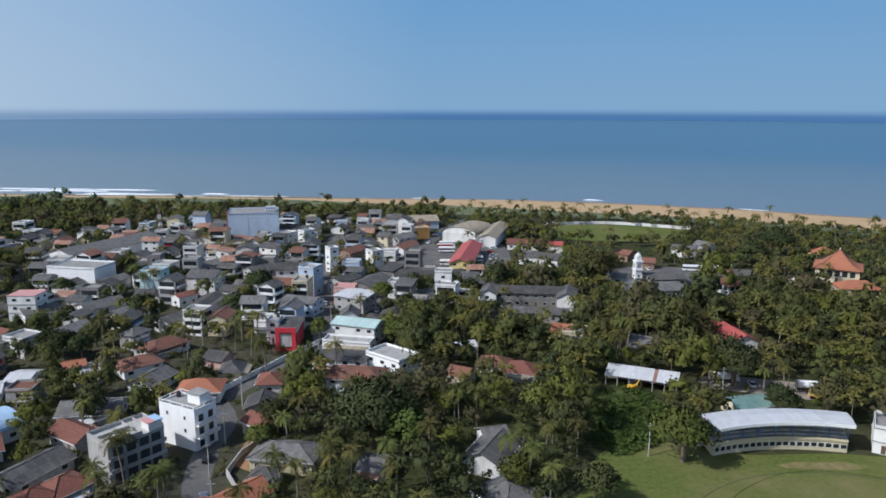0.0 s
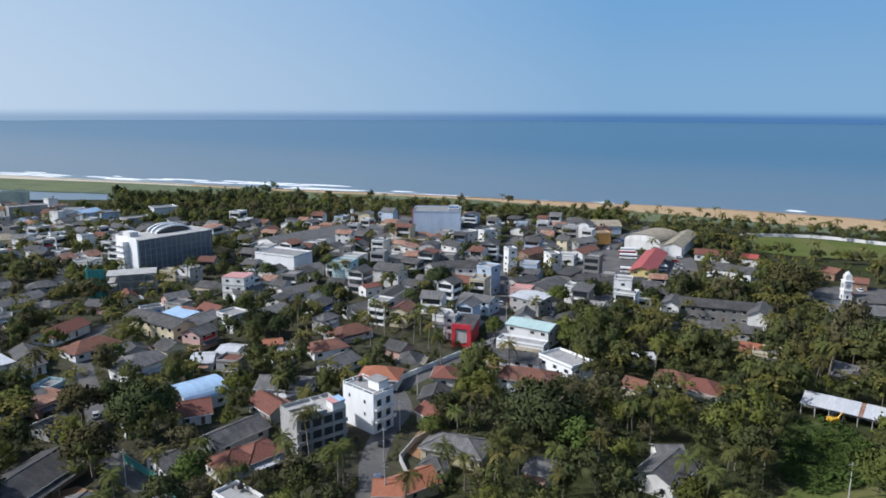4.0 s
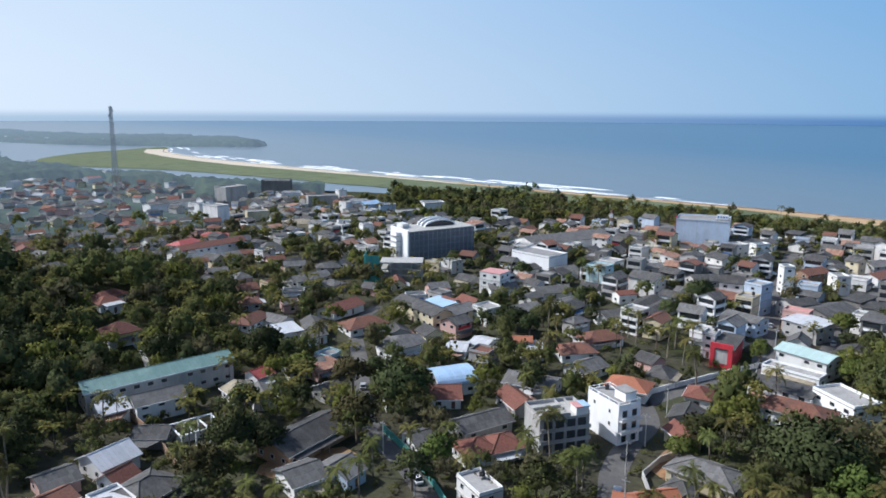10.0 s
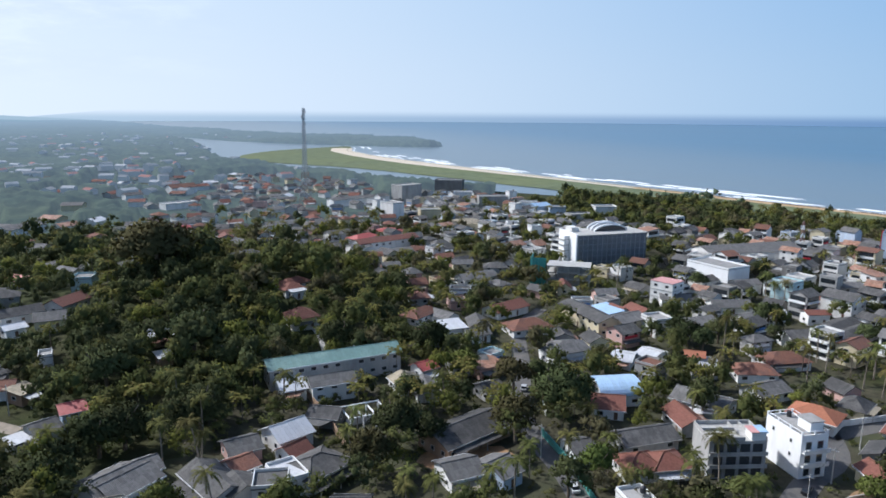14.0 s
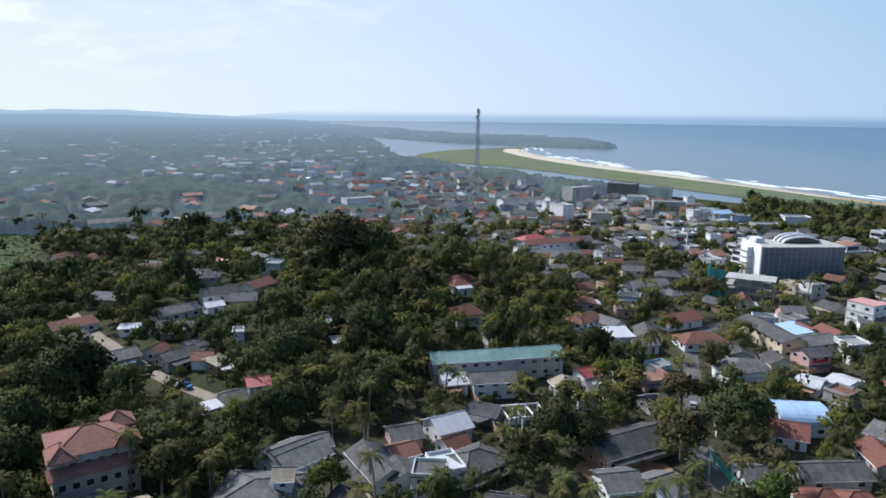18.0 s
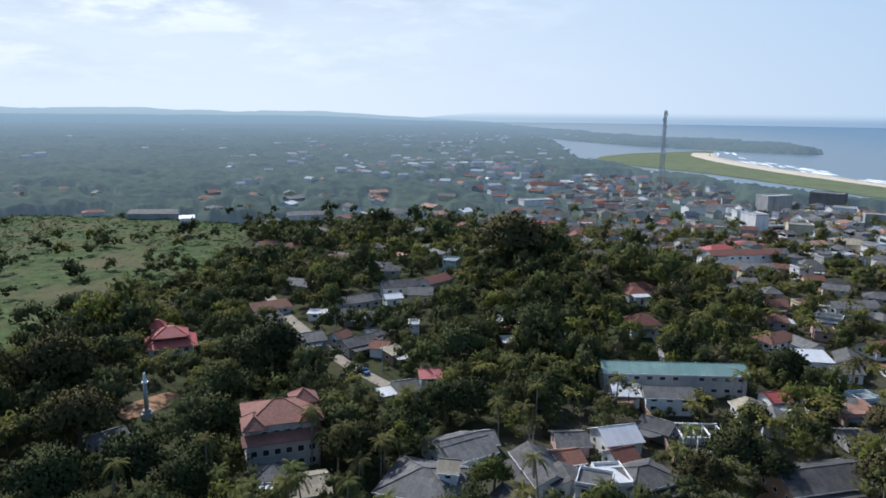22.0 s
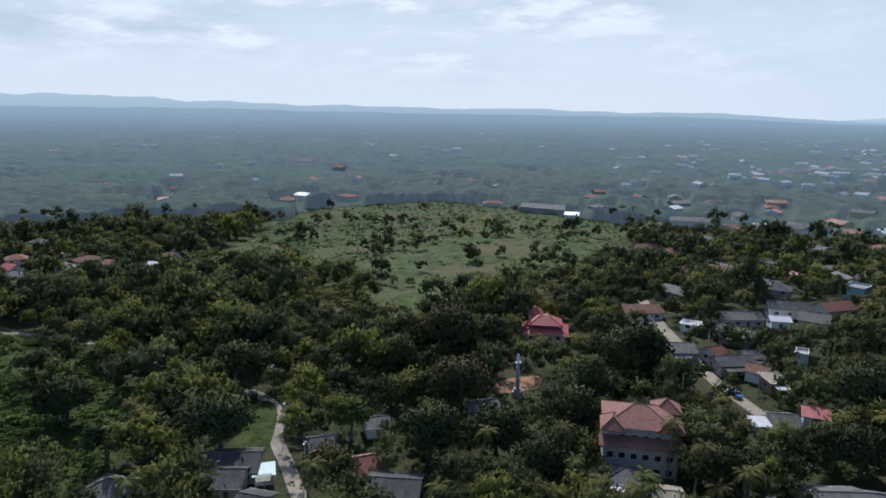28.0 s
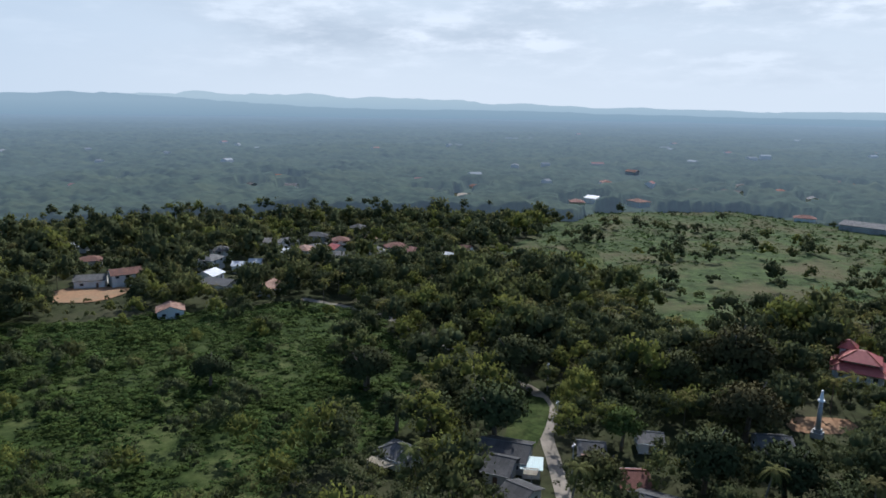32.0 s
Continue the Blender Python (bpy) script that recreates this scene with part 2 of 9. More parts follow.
# near leaves: darker and less translucent, painting in their backlit shade
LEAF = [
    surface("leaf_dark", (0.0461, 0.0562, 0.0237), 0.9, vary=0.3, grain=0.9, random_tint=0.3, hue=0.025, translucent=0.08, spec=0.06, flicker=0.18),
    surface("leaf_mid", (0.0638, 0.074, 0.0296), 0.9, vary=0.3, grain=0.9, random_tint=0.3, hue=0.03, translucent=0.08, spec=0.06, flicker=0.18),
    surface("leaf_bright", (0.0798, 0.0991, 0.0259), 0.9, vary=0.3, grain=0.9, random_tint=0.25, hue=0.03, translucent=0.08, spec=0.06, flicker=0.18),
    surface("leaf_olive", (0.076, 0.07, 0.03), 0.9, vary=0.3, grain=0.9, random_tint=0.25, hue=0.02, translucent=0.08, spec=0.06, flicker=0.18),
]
# woods beyond: paler and more translucent, a stand-in for the haze over them
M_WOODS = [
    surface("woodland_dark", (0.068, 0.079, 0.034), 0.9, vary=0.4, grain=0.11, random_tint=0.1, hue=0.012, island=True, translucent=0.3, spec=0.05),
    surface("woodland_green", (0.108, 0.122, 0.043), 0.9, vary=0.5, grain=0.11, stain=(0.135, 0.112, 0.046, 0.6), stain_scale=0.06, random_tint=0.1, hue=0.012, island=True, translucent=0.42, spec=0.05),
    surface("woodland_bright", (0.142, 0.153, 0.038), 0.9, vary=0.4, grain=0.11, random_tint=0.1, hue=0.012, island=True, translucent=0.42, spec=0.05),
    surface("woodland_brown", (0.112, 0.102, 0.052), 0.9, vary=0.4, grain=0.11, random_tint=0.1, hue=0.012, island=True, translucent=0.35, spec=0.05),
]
# leaf colour shifted paler and bluer to paint haze into the far trees
M_FARWOODS = surface("far_woodland_hazed_leaf", (0.100, 0.128, 0.075), 1.0, vary=0.5, grain=0.05, random_tint=0.12, hue=0.02, island=True, spec=0.03, translucent=0.08)
M_SHRUB = surface("shrub_leaf", (0.0598, 0.088, 0.0216), 0.9, vary=0.4, grain=0.12, stain=(0.052, 0.088, 0.026, 0.8), stain_scale=0.05, random_tint=0.12, hue=0.015, island=True, translucent=0.2, spec=0.05)
M_TUFT = surface("marsh_tuft", (0.072, 0.112, 0.032), 0.95, vary=0.45, grain=0.09, stain=(0.105, 0.098, 0.044, 0.7), stain_scale=0.03, random_tint=0.2, hue=0.02, island=True, translucent=0.08, spec=0.05)
M_FROND = surface("palm_frond", (0.1, 0.104, 0.03), 0.8, vary=0.3, grain=1.5, random_tint=0.35, hue=0.04, translucent=0.16, spec=0.08)
M_FRONDS = surface("palm_fronds", (0.145, 0.138, 0.038), 0.85, vary=0.4, grain=0.6, random_tint=0.3, hue=0.03, island=True, translucent=0.3, spec=0.05)
M_BARK = surface("bark", (0.16, 0.125, 0.09), 0.9, vary=0.3, grain=4, bump=0.03, bump_scale=9)
M_PALMBARK = surface("palm_bark", (0.24, 0.20, 0.155), 0.9, vary=0.25, grain=4, bump=0.03, bump_scale=9)

WALL = {
    "bright": surface("fresh_white_wall", (0.83, 0.83, 0.82), 0.8, vary=0.03, grain=1.2, stain=(0.66, 0.65, 0.62, 0.4), stain_scale=0.25, tall=0.35),
    "white": surface("white_wall", (0.74, 0.73, 0.70), 0.85, vary=0.06, grain=1.2, stain=(0.42, 0.40, 0.36, 0.55), stain_scale=0.3, random_tint=0.1, tall=0.35),
    "cream": surface("cream_wall", (0.62, 0.54, 0.36), 0.85, vary=0.08, grain=1.2, stain=(0.40, 0.34, 0.24, 0.6), stain_scale=0.3, random_tint=0.12, tall=0.35),
    "grey": surface("grey_render_wall", (0.40, 0.39, 0.37), 0.9, vary=0.12, grain=1.2, stain=(0.24, 0.23, 0.21, 0.7), stain_scale=0.25, random_tint=0.15, tall=0.35),
    "dark": surface("dark_weathered_wall", (0.20, 0.19, 0.175), 0.9, vary=0.2, grain=1.2, stain=(0.10, 0.10, 0.09, 0.7), stain_scale=0.3, random_tint=0.2, tall=0.35),
    "blue": surface("pale_blue_wall", (0.48, 0.56, 0.66), 0.8, vary=0.08, grain=1.2, stain=(0.40, 0.44, 0.50, 0.6), stain_scale=0.25, random_tint=0.06, tall=0.35),
    "cyan": surface("pale_cyan_wall", (0.48, 0.64, 0.66), 0.8, vary=0.08, grain=1.2, stain=(0.34, 0.42, 0.44, 0.6), stain_scale=0.25, tall=0.35),
    "pink": surface("faded_pink_wall", (0.56, 0.36, 0.31), 0.85, vary=0.1, grain=1.2, stain=(0.40, 0.28, 0.24, 0.6), stain_scale=0.3, tall=0.35),
    "yellow": surface("yellow_wall", (0.66, 0.52, 0.22), 0.85, vary=0.08, grain=1.2, stain=(0.45, 0.36, 0.18, 0.6), stain_scale=0.3, tall=0.35),
    "orange": surface("orange_wall", (0.70, 0.36, 0.10), 0.8, vary=0.08, grain=1.2, stain=(0.5, 0.27, 0.1, 0.5), stain_scale=0.3, tall=0.35),
    "red": surface("red_wall", (0.50, 0.035, 0.05), 0.6, vary=0.1, grain=1.2, tall=0.35),
    "green": surface("green_net_wall", (0.08, 0.30, 0.26), 0.85, vary=0.15, grain=1.5, tall=0.4),
    "brown": surface("brown_wall", (0.30, 0.20, 0.13), 0.85, vary=0.12, grain=1.2, stain=(0.2, 0.13, 0.09, 0.6), stain_scale=0.3, tall=0.35),
}
ROOF = {
    "tile": surface("red_clay_tile", (0.1742, 0.068, 0.0476), 0.85, vary=0.3, grain=2.0, stain=(0.17, 0.075, 0.05, 0.8), stain_scale=0.3, ribs=("X", 0.28, 0.07), random_tint=0.15, bump=0.03),
    "tile_old": surface("old_clay_tile", (0.1785, 0.0808, 0.0527), 0.9, vary=0.3, grain=2.0, stain=(0.10, 0.06, 0.05, 0.8), stain_scale=0.3, ribs=("X", 0.28, 0.07), random_tint=0.2, bump=0.03),
    "orange": surface("orange_clay_tile", (0.34, 0.1318, 0.0723), 0.85, vary=0.2, grain=2.0, stain=(0.32, 0.12, 0.06, 0.7), stain_scale=0.25, ribs=("X", 0.28, 0.06), bump=0.03),
    "red": surface("red_painted_sheet", (0.374, 0.0808, 0.068), 0.55, vary=0.15, grain=1.0, stain=(0.40, 0.12, 0.09, 0.6), stain_scale=0.2, ribs=("X", 0.3, 0.05)),
    "asb": surface("grey_cement_sheet", (0.1318, 0.1275, 0.1215), 0.9, vary=0.22, grain=1.4, stain=(0.11, 0.105, 0.095, 0.8), stain_scale=0.3, sheets=(1.05, 2.3, 0.17), ribs=("X", 0.35, 0.07), random_tint=0.22),
    "asb_dark": surface("blackened_cement_sheet", (0.0723, 0.0697, 0.0663), 0.9, vary=0.28, grain=1.4, stain=(0.15, 0.14, 0.13, 0.5), stain_scale=0.3, sheets=(1.05, 2.3, 0.17), ribs=("X", 0.35, 0.07), random_tint=0.25),
    "white": surface("white_metal_sheet", (0.5202, 0.5278, 0.5355), 0.45, vary=0.07, grain=0.8, stain=(0.52, 0.50, 0.47, 0.5), stain_scale=0.25, sheets=(1.0, 5.0, 0.07), ribs=("X", 0.4, 0.05)),
    "blue": surface("blue_metal_sheet", (0.378, 0.522, 0.684), 0.4, vary=0.06, grain=0.8, sheets=(1.0, 5.0, 0.07), ribs=("X", 0.4, 0.05)),
    "green": surface("green_painted_sheet", (0.1445, 0.238, 0.2125), 0.55, vary=0.12, grain=0.9, stain=(0.24, 0.34, 0.29, 0.7), stain_scale=0.2, sheets=(1.0, 5.0, 0.07), ribs=("X", 0.4, 0.05)),
    "mint": surface("mint_metal_sheet", (0.40, 0.52, 0.49), 0.5, vary=0.08, grain=0.9, sheets=(1.0, 5.0, 0.07), ribs=("X", 0.4, 0.05)),
    "rust": surface("rusty_metal_sheet", (0.27, 0.14, 0.09), 0.8, vary=0.3, grain=1.2, stain=(0.36, 0.26, 0.20, 0.7), stain_scale=0.4, sheets=(1.05, 2.3, 0.17), ribs=("X", 0.3, 0.05)),
    "tan": surface("tan_cement_sheet", (0.306, 0.2635, 0.187), 0.85, vary=0.15, grain=1.0, stain=(0.25, 0.21, 0.15, 0.7), stain_scale=0.2, sheets=(1.05, 2.3, 0.17), ribs=("X", 0.4, 0.05)),
    "slab": surface("concrete_slab_roof", (0.289, 0.2805, 0.2635), 0.9, vary=0.2, grain=1.0, stain=(0.16, 0.155, 0.145, 0.8), stain_scale=0.25, random_tint=0.2),
    "pinkslab": surface("pink_painted_roof", (0.52, 0.27, 0.25), 0.8, vary=0.12, grain=1.0, stain=(0.42, 0.24, 0.22, 0.6), stain_scale=0.2),
}
M_GLASS = surface("dark_window_glass", (0.025, 0.03, 0.035), 0.12, vary=0.3, grain=0.5, spec=0.6)
M_FRAME = surface("window_frame_paint", (0.55, 0.54, 0.52), 0.6, vary=0.1, grain=3)
M_DOOR = surface("dark_door_wood", (0.12, 0.075, 0.05), 0.6, vary=0.2, grain=4)
M_TANK = surface("black_tank_plastic", (0.03, 0.03, 0.032), 0.5, vary=0.1)
M_STEEL = surface("galvanised_steel", (0.45, 0.46, 0.47), 0.5, metal=0.6, vary=0.1)
M_BLUESTEEL = surface("blue_painted_steel", (0.09, 0.20, 0.45), 0.5, vary=0.1)
M_CONCRETE = surface("pale_concrete", (0.42, 0.41, 0.38), 0.9, vary=0.15, grain=1.5, stain=(0.25, 0.24, 0.22, 0.7), stain_scale=0.3)
M_WHITE = surface("white_paint", (0.80, 0.80, 0.79), 0.6, vary=0.04, grain=1.5)
# dark of the lorry chassis, and of the shade painted on unglazed openings
M_DARK = surface("dark_chassis_and_opening_shade", (0.05, 0.05, 0.05), 0.9, vary=0.2)
M_TYRE = surface("tyre_rubber", (0.02, 0.02, 0.02), 0.8, vary=0.1)


# ---- geometry helpers ----
class Geo:
    """Collects vertices and faces of one mesh."""
    def __init__(self):
        self.v, self.f, self.m = [], [], []

    def face(self, points, mat=0):
        k = len(self.v)
        self.v += [tuple(p) for p in points]
        self.f.append(tuple(range(k, k + len(points))))
        self.m.append(mat)

    def box(self, x0, y0, z0, x1, y1, z1, mat=0, m=None):
        k = len(self.v)
        c = [(x0, y0, z0), (x1, y0, z0), (x1, y1, z0), (x0, y1, z0), (x0, y0, z1), (x1, y0, z1), (x1, y1, z1), (x0, y1, z1)]
        if m is not None:
            c = [tuple(m @ Vector(p)) for p in c]
        self.v += c
        for q in ((3, 2, 1, 0), (4, 5, 6, 7), (0, 1, 5, 4), (1, 2, 6, 5), (2, 3, 7, 6), (3, 0, 4, 7)):
            self.f.append(tuple(k + i for i in q))
            self.m.append(mat)
        return self

    def slab(self, top, thick, mat=0):
        """A plate under a polygon of points (counter-clockwise from above)."""
        k, n = len(self.v), len(top)
        self.v += [tuple(p) for p in top] + [(p[0], p[1], p[2] - thick) for p in top]
        self.f.append(tuple(range(k, k + n)))
        self.f.append(tuple(range(k + 2 * n - 1, k + n - 1, -1)))
        self.m += [mat, mat]
        for i in range(n):
            j = (i + 1) % n
            self.f.append((k + j, k + i, k + n + i, k + n + j))
            self.m.append(mat)
        return self

    def shell(self, pts, faces, thick, mat=0):
        """One closed plate: a roof surface of joined faces, with a lower side and edges."""
        k, n = len(self.v), len(pts)
        self.v += [tuple(p) for p in pts] + [(p[0], p[1], p[2] - thick) for p in pts]
        edges = {}
        for f in faces:
            self.f.append(tuple(k + i for i in f))
            self.f.append(tuple(k + n + i for i in reversed(f)))
            self.m += [mat, mat]
            for a, b in zip(f, f[1:] + f[:1]):
                edges[(a, b)] = True
        for a, b in edges:
            if (b, a) not in edges:
                self.f.append((k + b, k + a, k + n + a, k + n + b))
                self.m.append(mat)
        return self

    def tube(self, a, b, ra, rb, sides=6, mat=0, cap=True):
        a, b = Vector(a), Vector(b)
        q = (b - a).to_track_quat("Z", "Y")
        k = len(self.v)
        for p, r in ((a, ra), (b, rb)):
            for i in range(sides):
                t = 2 * math.pi * i / sides
                self.v.append(tuple(p + q @ Vector((r * math.cos(t), r * math.sin(t), 0))))
        for i in range(sides):
            j = (i + 1) % sides
            self.f.append((k + i, k + j, k + sides + j, k + sides + i))
            self.m.append(mat)
        if cap:
            self.f += [tuple(range(k + sides - 1, k - 1, -1)), tuple(range(k + sides, k + 2 * sides))]
            self.m += [mat, mat]
        return self

    def mesh(self, name, *mats, smooth=False):
        me = bpy.data.meshes.new(name)
        me.from_pydata(self.v, [], self.f)
        for m in mats:
            me.materials.append(m)
        if len(mats) > 1:
            me.polygons.foreach_set("material_index", self.m)
        if smooth:
            me.polygons.foreach_set("use_smooth", [True] * len(self.f))
        return me


def part(name, me, parent, m=None, label=""):
    ob = new(name, me)
    ob.parent = parent
    if m is not None:
        ob.matrix_basis = m
    return tagged(ob, label)


def thing(name, m, label, category, group=""):
    ob = new(name)
    ob.empty_display_size = 0.5
    ob.matrix_basis = m
    return tagged(ob, label, category, group)


# ---- the lie of the land ----
HILLS = ((-267, 123, 46, 11.0), (-287, 60, 52, 7.0), (-200, -80, 40, 3.0))


def land(x, y):
    return sum(a * math.exp(-((x - hx) ** 2 + (y - hy) ** 2) / (2 * s * s)) for hx, hy, s, a in HILLS)


def smooth_line(points, step=12.0, wobble=0.0, closed=False):
    """Points along a rounded line through those given."""
    pts = [Vector(p) for p in points]
    n = len(pts)
    out = []
    for i in range(n if closed else n - 1):
        p0, p1 = pts[i - 1] if (i or closed) else pts[0], pts[i]
        p2, p3 = pts[(i + 1) % n], pts[(i + 2) % n] if (closed or i + 2 < n) else pts[-1]
        k = max(1, int((p2 - p1).length / step))
        for j in range(k):
            t = j / k
            p = 0.5 * ((2 * p1) + (p2 - p0) * t + (2 * p0 - 5 * p1 + 4 * p2 - p3) * t * t + (3 * p1 - p0 - 3 * p2 + p3) * t ** 3)
            if wobble:
                p = p + wobble * Vector((noise.noise((p.x / 25, p.y / 25, 1)), noise.noise((p.x / 25, p.y / 25, 7))))
            out.append(p)
    if not closed:
        out.append(pts[-1])
    return out


def sheet(name, outline, z, material, label, drape=False):
    """A flat sheet with that outline."""
    from_above = [Vector((p[0], p[1], 0)) for p in outline]
    import mathutils
    tris = mathutils.geometry.tessellate_polygon([from_above])
    me = bpy.data.meshes.new(name)
    verts = [(p.x, p.y, z + (land(p.x, p.y) if drape else 0)) for p in from_above]
    faces = []
    for a, b, c in tris:
        up = (from_above[b] - from_above[a]).cross(from_above[c] - from_above[a]).z > 0
        faces.append((a, b, c) if up else (a, c, b))
    me.from_pydata(verts, [], faces)
    me.materials.append(material)
    return tagged(new(name, me), label, name.split("_")[0], kind="structure")


def strip(name, points, width, z, material, label, kind="structure", cat=""):
    """A road or path of some width along a line, following the land."""
    g = Geo()
    pts = smooth_line(points, 4.0)
    n = len(pts)
    for i, p in enumerate(pts):
        d = (pts[min(i + 1, n - 1)] - pts[max(i - 1, 0)]).normalized()
        s = Vector((-d.y, d.x)) * width / 2
        for q in (p - s, p + s):
            g.v.append((q.x, q.y, land(q.x, q.y) + z))
    for i in range(n - 1):
        g.f.append((2 * i, 2 * i + 2, 2 * i + 3, 2 * i + 1))
        g.m.append(0)
    return tagged(new(name, g.mesh(name, material)), label, cat or name.split("_")[0], kind=kind)


def inside(x, y, poly):
    hit = False
    j = len(poly) - 1
    for i in range(len(poly)):
        (xi, yi), (xj, yj) = poly[i][:2], poly[j][:2]
        if (yi > y) != (yj > y) and x < (xj - xi) * (y - yi) / (yj - yi) + xi:
            hit = not hit
        j = i
    return hit


SHORE = [(2000, -400), (800, 253), (533, 397), (340, 504), (229, 564), (92, 609), (-27, 621), (-171, 636), (-383, 653)]
SPIT_SEA = [(-333, 649), (-383, 653), (-653, 681), (-853, 707), (-1008, 737), (-1157, 787), (-1240, 843), (-1313, 880)]
SPIT_LAGOON = [(-1313, 880), (-1280, 747), (-1248, 667), (-1173, 573), (-1100, 524), (-1053, 517), (-953, 520), (-827, 555), (-716, 563), (-583, 565),
               (-457, 565), (-393, 573), (-333, 593)]
BANK = [(-333, 593), (-360, 557), (-400, 536), (-460, 520), (-553, 488), (-645, 469), (-752, 480), (-857, 461), (-991, 467), (-1096, 477),
        (-1399, 596), (-1975, 740), (-2080, 787), (-1692, 792), (-1488, 848), (-1317, 920), (-1187, 1013), (-1204, 1067), (-1547, 1247), (-1787, 1200),
        (-2159, 1087), (-3047, 1147), (-4700, 1330)]
SEA = ([(4600, -1500)] + SHORE[:-1] + [(-333, 649)] + BANK +
       [(-4900 * math.sin(radians(a)), 4900 * math.cos(radians(a))) for a in range(74, -107, -4)])
SPIT = SPIT_SEA + SPIT_LAGOON[1:]


TOWN = [(-27, 240), (25, 290), (30, 345), (-2, 420), (5, 470), (-60, 484), (-160, 478), (-245, 435), (-310, 402), (-440, 470), (-520, 430), (-467, 333), (-307, 290), (-190, 275), (-100, 240)]
SUBURB = [(-27, 233), (-100, 233), (-173, 260), (-307, 287), (-467, 333), (-613, 440), (-800, 400), (-560, 213), (-440, 120), (-360, 173), (-287, 187), (-200, 173),
          (-173, 80), (-133, 27), (-113, 40), (-80, 80), (-40, 120), (-27, 173)]
MARSH = [(-318, -226), (-487, -267), (-576, -189), (-552, -107), (-505, -22), (-400, -24), (-304, -42), (-236, -98), (-240, -132)]
BUSHES = [(-70, -280), (-98, -262), (-147, -240), (-172, -228), (-180, -205), (-172, -176), (-158, -150), (-145, -128), (-112, -114), (-88, -118), (-70, -112), (-40, -128),
          (-10, -150), (10, -210)]
LOW_GREEN = [(49, 189), (63, 188), (65, 172), (56, 158), (47, 150), (42, 155), (43, 172)]


def build_ground():
    g = Geo()
    rings = [0.0]
    r = 12.0
    while r < 4900:
        rings.append(r)
        r *= 1.055 if r > 60 else 1.2
    rings.append(4920.0)
    n = 180
    for r in rings:
        for i in range(n):
            a = 2 * math.pi * i / n
            x, y = -r * math.sin(a), r * math.cos(a)
            g.v.append((x, y, land(x, y) - (0.25 if r > 300 else 0)))
    for k in range(len(rings) - 1):
        for i in range(n):
            j = (i + 1) % n
            g.f.append((k * n + i, k * n + j, (k + 1) * n + j, (k + 1) * n + i))
            mx, my, _ = [sum(c) / 4 for c in zip(*(g.v[q] for q in g.f[-1]))]
            g.m.append(1 if inside(mx, my, TOWN) or inside(mx, my, SUBURB) else 0)
    tagged(new("ground", g.mesh("ground", M_GROUND, M_YARD, smooth=True)), "dark green and brown overgrown ground below the trees", "ground", kind="structure")


build_ground()
sheet("sea", SEA, 0.05, M_SEA, "wide blue-grey ocean and lagoon water with low swell")
sheet("spit", smooth_line(SPIT, 12, 3.0, closed=True), 0.5, M_SPIT, "long grassy sand spit between the lagoon and the sea")


def build_beach():
    """A sloping band of dry sand above a darker wet edge, along the shore and the spit."""
    line = smooth_line(SHORE[1:-1] + SPIT_SEA[1:-1], 10, 2.0)
    for name, inner, outer, z0, z1, mat, label in (
            ("beach", 62, 5, 0.35, 0.3, M_SAND, "orange-tan dry sand beach along the palm belt"),
            ("beach_edge", 6, -4, 0.55, 0.02, M_WETSAND, "dark wet sand at the water's edge")):
        g = Geo()
        n = len(line)
        for i, p in enumerate(line):
            d = (line[min(i + 1, n - 1)] - line[max(i - 1, 0)]).normalized()
            s = Vector((d.y, -d.x)) * -1
            k = 1.0 if p.x > 120 else max(0.26, 1 - (120 - p.x) / 330)
            spit = p.x < -320
            k += 0.34 * min(1.0, max(0.0, (-520 - p.x) / 300))
            for off, z in ((inner * k, 0.6 if spit else z0 * (0.6 if k < 0.9 else 1)), (0.5 * (inner * k + outer), 0.62 if spit else (z0 * 0.7 + z1) / 2), (outer, z1 + (0.3 if spit else 0.0))):
                q = p + s * off
                g.v.append((q.x, q.y, z))
        for i in range(n - 1):
            for j in (0, 1):
                g.f.append((3 * i + j, 3 * i + j + 1, 3 * i + j + 4, 3 * i + j + 3))
                g.m.append(1 if line[i].x < -420 else 0)
        tagged(new(name, g.mesh(name, mat, M_PALESAND, smooth=True)), label, "beach", kind="structure")


build_beach()


